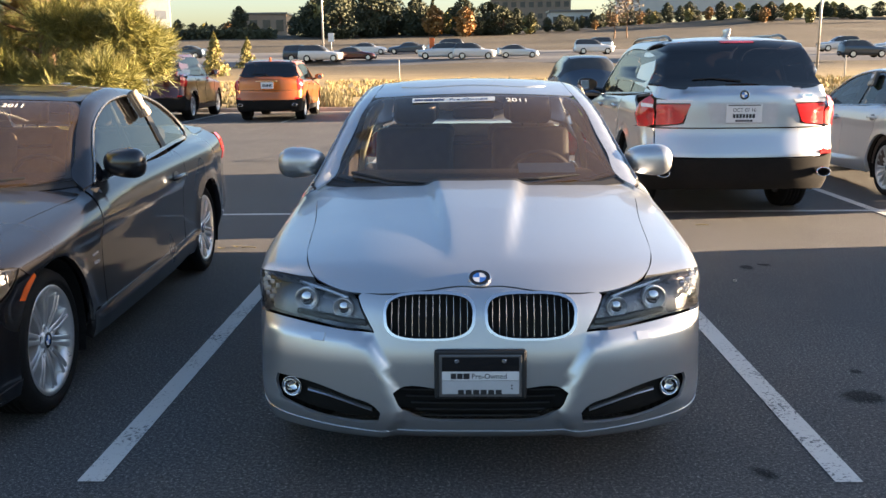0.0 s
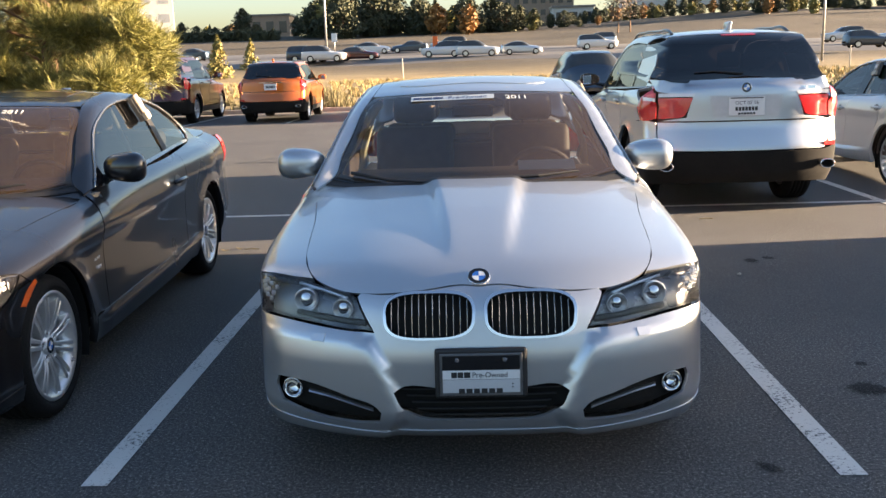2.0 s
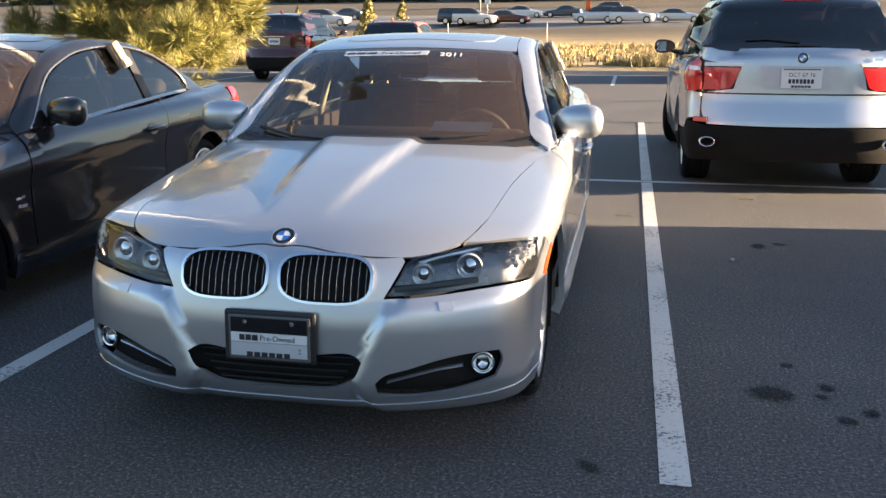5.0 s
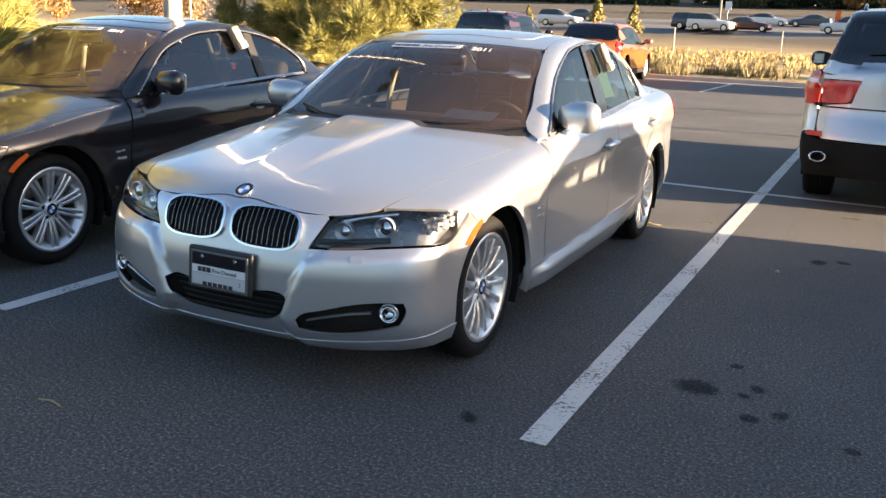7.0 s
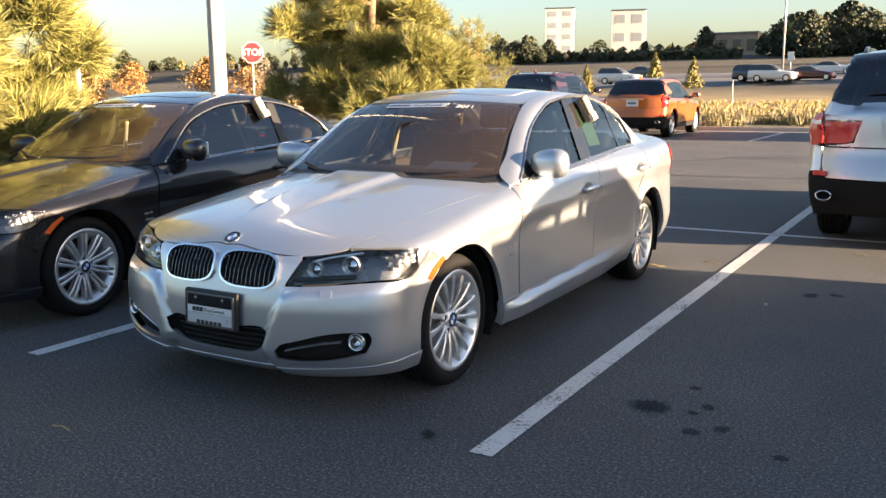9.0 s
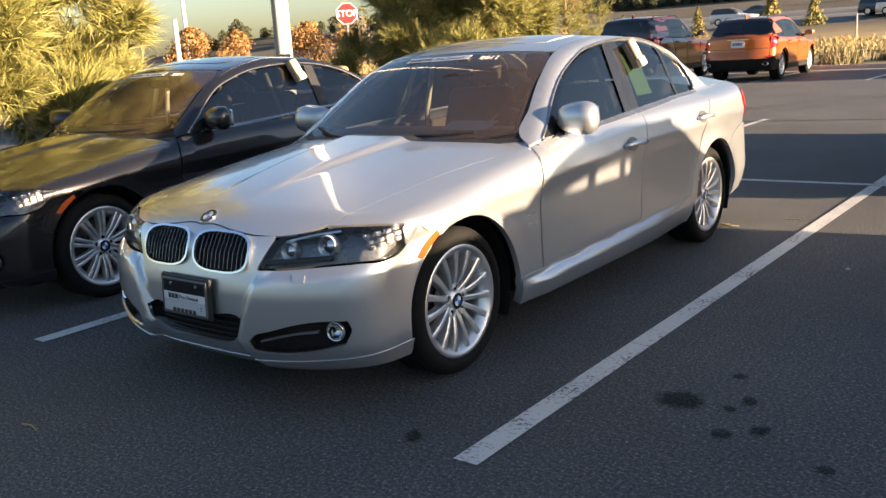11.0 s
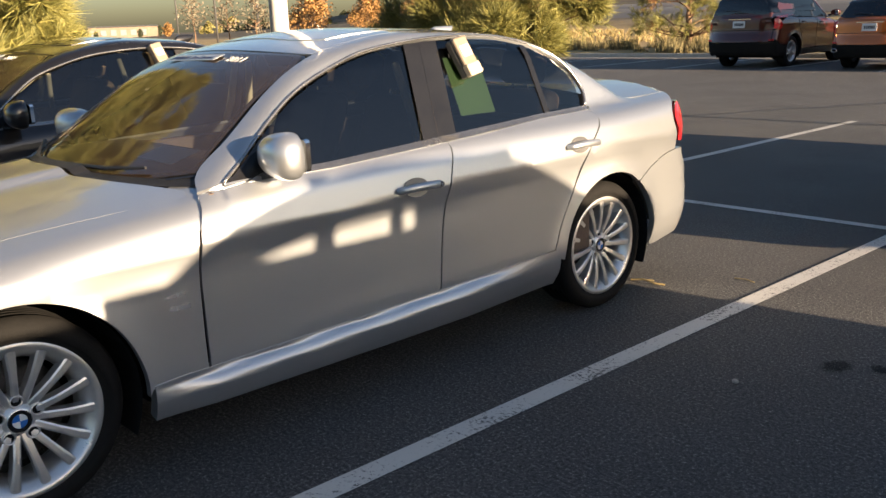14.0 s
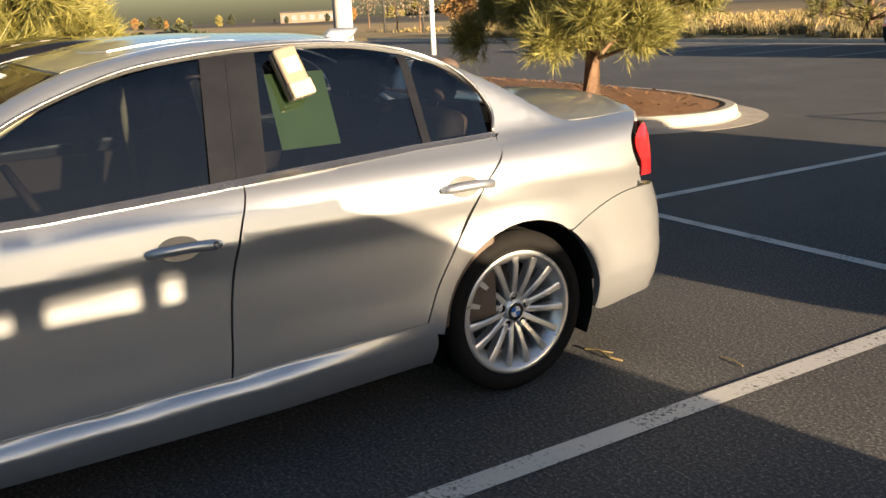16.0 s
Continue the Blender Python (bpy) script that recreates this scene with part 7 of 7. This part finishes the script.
hedge = leafy("hedge_shrub", "dense dark green juniper shrub in the planted bed", 1.3, 1.15, "conifer", 3000, 0.0, 0.05, 0.02, 0.09, "bed shrubs", 5)
for i, (x, y) in enumerate(((-24.4, 9.4), (-23.6, 7.9), (-22.6, 5.4), (-22.7, 1.6), (-22.5, 0.0))):
    (stand if i == 0 else stand_copy)(hedge, x, y, (1.0, 0.85, 0.9, 0.7, 0.8)[i], i * 1.9)

# ---- far road ----
xs2 = np.linspace(-95, 400, 60)
for nm, ya, yb in (("road", 91.0, 99.0), ("road", 103.0, 113.0)):
    V = [(x, y, rise(y) + (0.42 if ya <= y <= yb else -0.35)) for y in (ya - 3.5, *np.linspace(ya, yb, 4), yb + 0.5) for x in xs2]
    F = [(j * 60 + i, j * 60 + i + 1, (j + 1) * 60 + i + 1, (j + 1) * 60 + i) for j in range(5) for i in range(59)]
    tagged(mesh_ob(nm, V, F, M["far_road"], smooth=True), "grey asphalt road crossing below the hillside", "road", kind="structure")

# ---- poles and signs ----
def pole(name, x, y, h, r, base=False, label="", mat="steel", arm=False):
    t = thing(name, label, "pole")
    t.location = (x, y, 0.0 if y < 26.4 and x > -45 else rise(y))
    if base:
        part("concrete_base", lathe_bm([(0.30, 0), (0.30, 0.62), (0.27, 0.66), (0.0001, 0.66)], 24), M["concrete"], t, "round concrete base", True)
        part("base_plate", box_bm((-0.2, -0.2, 0.66), (0.2, 0.2, 0.69), 0.004), M["steel"], t)
        for a in (-0.15, 0.15):
            for b in (-0.15, 0.15):
                part("bolt", tube_bm([(a, b, 0.69), (a, b, 0.74)], 0.014, 6), M["steel"], t)
    z0 = 0.69 if base else 0
    part("shaft", tube_bm([(0, 0, z0), (0, 0, h * 0.5), (0, 0, h)], [r, r * 0.9, r * 0.75], 14), M[mat], t, "", True)
    if arm:
        part("arm", tube_bm([(0, 0, h - 0.1), (0.7, 0, h + 0.05), (1.3, 0, h + 0.05)], 0.04, 8), M[mat], t)
        part("lamp_head", box_bm((1.2, -0.2, h), (1.95, 0.2, h + 0.14), 0.04), M["smoke"], t, "flat lamp head")
    return t


post = pole("lamp_post", -5.72, 5.97, 11.0, 0.11, True, "white painted lamp post on a round concrete base", "white", True)
part("arm", tube_bm([(0, 0, 10.9), (-0.7, 0, 11.05), (-1.3, 0, 11.05)], 0.04, 8), M["white"], post)
part("lamp_head", box_bm((-1.95, -0.2, 11.0), (-1.2, 0.2, 11.14), 0.04), M["smoke"], post, "flat lamp head")
x, y = az_at(-8.75, 118)
pole("lamp_post", x, y, 14, 0.14, False, "slim grey lamp post beside the road", "steel", True)
x, y = az_at(21, 80)
pole("lamp_post", x, y, 11, 0.10, False, "slim grey lamp post beside the road", "steel", True)
x, y = az_at(-53.1, 34, (2.85, -2.26))
pole("white_post", x, y, 2.9, 0.10, False, "white post beyond the lot", "white")
for az, d, h, r, b in ((-56.4, 52, 8.0, 0.12, True), (-59.8, 60, 9.0, 0.08, False), (-62.2, 66, 9.0, 0.08, False), (-64.6, 60, 8, 0.05, False)):
    x, y = az_at(az, d, (3.34, 1.64))
    pole("lamp_post", x, y, h, r, b, "lamp post at the far end of the lot", "white" if b else "smoke", not b)
for az, d in ((-4.1, 62), (6.6, 60), (22.5, 62), (-10.2, 60)):
    x, y = az_at(az, d)
    pole("marker_post", x, y, 1.5, 0.05, False, "short pale wooden marker post in the field", "concrete")


def stop_sign(x, y, z, toward):
    t = thing("stop_sign", "red octagonal stop sign with white lettering on a post", "road sign")
    t.location = (x, y, rise(y))
    t.rotation_euler = (0, 0, math.atan2(toward[0] - x, -(toward[1] - y)))
    zz = z - rise(y)
    part("post", box_bm((-0.03, 0.0, 0), (0.03, 0.05, zz + 0.3), 0.004), M["steel"], t)
    for r, d, mt, nm in ((0.45, 0.0, "white", "border"), (0.42, -0.003, "stop_red", "sign_face")):
        bm = bmesh.new()
        v = [bm.verts.new((r * math.cos(a), d - 0.004, zz + r * math.sin(a))) for a in np.linspace(math.pi / 8, math.pi / 8 + 2 * math.pi, 9)[:-1]]
        w = [bm.verts.new((q.co.x, d, q.co.z)) for q in v]
        bm.faces.new(v)
        bm.faces.new(w[::-1])
        for i in range(8):
            bm.faces.new((v[i], w[i], w[(i + 1) % 8], v[(i + 1) % 8]))
        part(nm, bm, M[mt], t)
    words("lettering", "STOP", 0.36, Matrix.Translation((0, -0.0085, zz)) @ Matrix.Rotation(radians(90), 4, 'X'), M["white"], t, 0.004)


stop_sign(-22.7, 25.3, 2.92, (2.9, -2.0))
x, y = az_at(-8.25, 112)
sg = pole("sign_post", x, y, 2.9, 0.04, False, "small white road sign on a slim post", "steel")
part("sign_face", box_bm((-0.35, -0.03, 1.9), (0.35, -0.01, 2.9), 0.01), M["white"], sg)
x, y = az_at(-2.0, 96)
fl = pole("marker_flag", x, y, 2.6, 0.02, False, "orange road works flag beside the road", "steel")
part("flag", box_bm((-0.25, -0.02, 1.4), (0.25, 0.0, 2.6), 0.008), M["bright_orange"], fl)


# ---- far buildings ----
def building(name, label, az, d, w, h, depth, wall, storeys, bays, turn=0.0, z=None, glass="far_glass"):
    x, y = az_at(az, d)
    t = thing(name, label, "building")
    t.matrix_basis = Matrix.Translation((x, y, rise(y, x) - 0.5 if z is None else z)) @ Matrix.Rotation(turn, 4, 'Z')
    part("wall", box_bm((-w / 2, 0, 0), (w / 2, depth, h), 0.05), M[wall], t)
    part("roof", box_bm((-w / 2 - 0.3, -0.3, h), (w / 2 + 0.3, depth + 0.3, h + 0.5), 0.05), M["smoke"], t)
    for j in range(storeys):
        for i in range(bays):
            cx, cz = -w / 2 + w * (i + 0.5) / bays, h * (j + 0.55) / storeys
            hw, hh = w / bays * 0.32, h / storeys * 0.27
            win = part("window", box_bm((cx - hw, -0.06, cz - hh), (cx + hw, 0.02, cz + hh), 0.01), M[wall], t)
            part("pane", box_bm((cx - hw * 0.88, -0.08, cz - hh * 0.85), (cx + hw * 0.88, -0.061, cz + hh * 0.85)), M[glass], win)
    return t


building("office_building", "long pale green office building on the hilltop", 14.6, 260, 42, 14, 20, "wall_pale", 0, 0, 0.0, 14.5)
building("warehouse", "low white flat-roofed building on the hillside", 6.6, 205, 9, 4.2, 8, "wall_pale", 1, 3)
building("office_building", "brown stepped office building with window bands", 4.2, 260, 22, 9.5, 18, "wall_brown", 3, 9)
building("house", "low brown house roof above the hillside trees", -12.5, 250, 14, 6.5, 10, "wall_brown", 1, 4)
building("warehouse", "low tan building far across the lane", -66, 330, 20, 4, 14, "wall_brown", 1, 6, 0.9, None, "hazy_glass")
building("hotel_tower", "tall pale hotel tower on the far hilltop", -22.94, 419, 13, 25.5, 13, "wall_pale", 5, 2, 0.35, 11.0, "hazy_glass")
building("office_building", "pale flat-roofed office block on the far hilltop", -18.75, 419, 15, 24, 13, "wall_pale", 3, 2, 0.3, 11.0, "hazy_glass")
# an added block, out of view, whose shade lies over the near stalls
dealer = thing("dealership_building", "plain pale unseen block added beside the lot to shade the near stalls", "building")
part("wall", box_bm((36, -70, 0), (54, 5.6, 5.24), 0.05), M["wall_pale"], dealer)
part("roof", box_bm((36.0, -70, 5.24), (54, 5.6, 5.29), 0.02), M["smoke"], dealer)


# ---- traffic and parked cars far off ----
def far_car(name, label, paint_mat, sh, L, H, W):
    t = thing(name, label, "car", "cars on the far road")
    f = lambda x, y, z: np.minimum(sh.lower(x, y, z), np.maximum(sh.cabin(x, y, z), 0.8 - z))
    ny, na = 34, 26
    yy = 0.02 + (L - 0.04) * (1 - np.cos(np.pi * (np.arange(ny) + 0.25) / (ny - 0.5))) / 2
    an = np.linspace(-0.6, math.pi + 0.6, na)
    o, d = [], []
    for y in yy:
        for a in an:
            o.append((1.9 * math.cos(a), y, 0.5 + 1.9 * math.sin(a)))
            d.append((-math.cos(a), 0, -math.sin(a)))
    P = march(f, o, d, 1.88, 80)
    body, win = [], []
    belt, top = 0.655 * H, 0.93 * H
    for j in range(ny - 1):
        for i in range(na - 1):
            q = (j * na + i, j * na + i + 1, (j + 1) * na + i + 1, (j + 1) * na + i)
            c = P[list(q)].mean(0)
            (win if belt < c[2] < top and 0.29 * L < c[1] < 0.95 * L else body).append(q)
    body.append(tuple(range(na)))
    body.append(tuple(range((ny - 1) * na, ny * na))[::-1])
    mesh_ob("body", P, body, M[paint_mat], t, True)
    mesh_ob("window_band", P, win, M["far_glass"], t, True)
    for s in (1, -1):
        for yw in sh.axles:
            w = part("wheel", disc_bm(sh.radius, 0.2, 18), M["rubber"], t)
            w.matrix_local = Matrix.Translation((s * (W - 0.19), yw, sh.radius)) @ Matrix.Rotation(radians(90 * s), 4, 'Y')
            part("rim", disc_bm(sh.radius * 0.62, 0.012, 14, Matrix.Translation((0, 0, 0.2))), M["alloy"], w)
    return t


SMALL_SUV = suv_shape(4.6, 0.92, 1.72, 0.36, (0.85, 3.55))
far_a = far_car("sedan_car", "white sedan on the far road", "white_paint", SEDAN, 4.5, 1.42, 0.9)
far_b = far_car("suv_car", "white utility car on the far road", "white_paint", SMALL_SUV, 4.6, 1.72, 0.92)
paints = {"w": ("white", "white_paint"), "s": ("silver", "silver"), "d": ("dark", "blue_paint"), "r": ("dark red", "maroon_paint")}
used = set()
for az, d, kind, col, face in ((-5.9, 109, "a", "w", 1), (-6.8, 95.5, "a", "r", 1), (-8.9, 94, "b", "w", 1), (-1.2, 111, "b", "w", -1), (-1.6, 96, "b", "w", -1), (0.7, 95, "b", "w", 1), (3.4, 97, "a", "s", 1), (8.0, 111, "b", "s", -1), (8.1, 104, "b", "w", 1), (22.0, 112, "b", "w", -1), (23.4, 97, "b", "d", 1), (24.9, 109, "b", "w", -1), (-24.0, 95, "a", "w", 1), (-17.0, 109, "a", "d", -1), (13.0, 96, "a", "s", 1), (-3.6, 109, "a", "d", -1), (-17.9, 95, "b", "w", 1), (-9.85, 95.4, "b", "d", 1)):
    x, y = az_at(az, d)
    src = far_a if kind == "a" else far_b
    m = Matrix.Translation((x, y, rise(y) + 0.42)) @ Matrix.Rotation(radians(90 if face > 0 else -90), 4, 'Z') @ Matrix.Translation((0, -2.2, 0))
    if kind in used:
        o = copy_thing(src, m)
    else:
        o = src
        o.matrix_basis = m
        used.add(kind)
    word, mt = paints[col]
    tagged(o, f"{word} {'sedan' if kind == 'a' else 'utility car'} on the far road")
    if col != "w":
        repaint(o, M["white_paint"], M[mt])
# a blue utility car beyond the tall silver one
o = copy_thing(far_b, Matrix.Translation((3.4, 26.6, 0)) @ Matrix.Rotation(math.pi, 4, 'Z'))
o.name = "blue_suv"
tagged(o, "dark blue utility car parked at the verge", "car")
del o["group"]
repaint(o, M["white_paint"], M["blue_paint"])
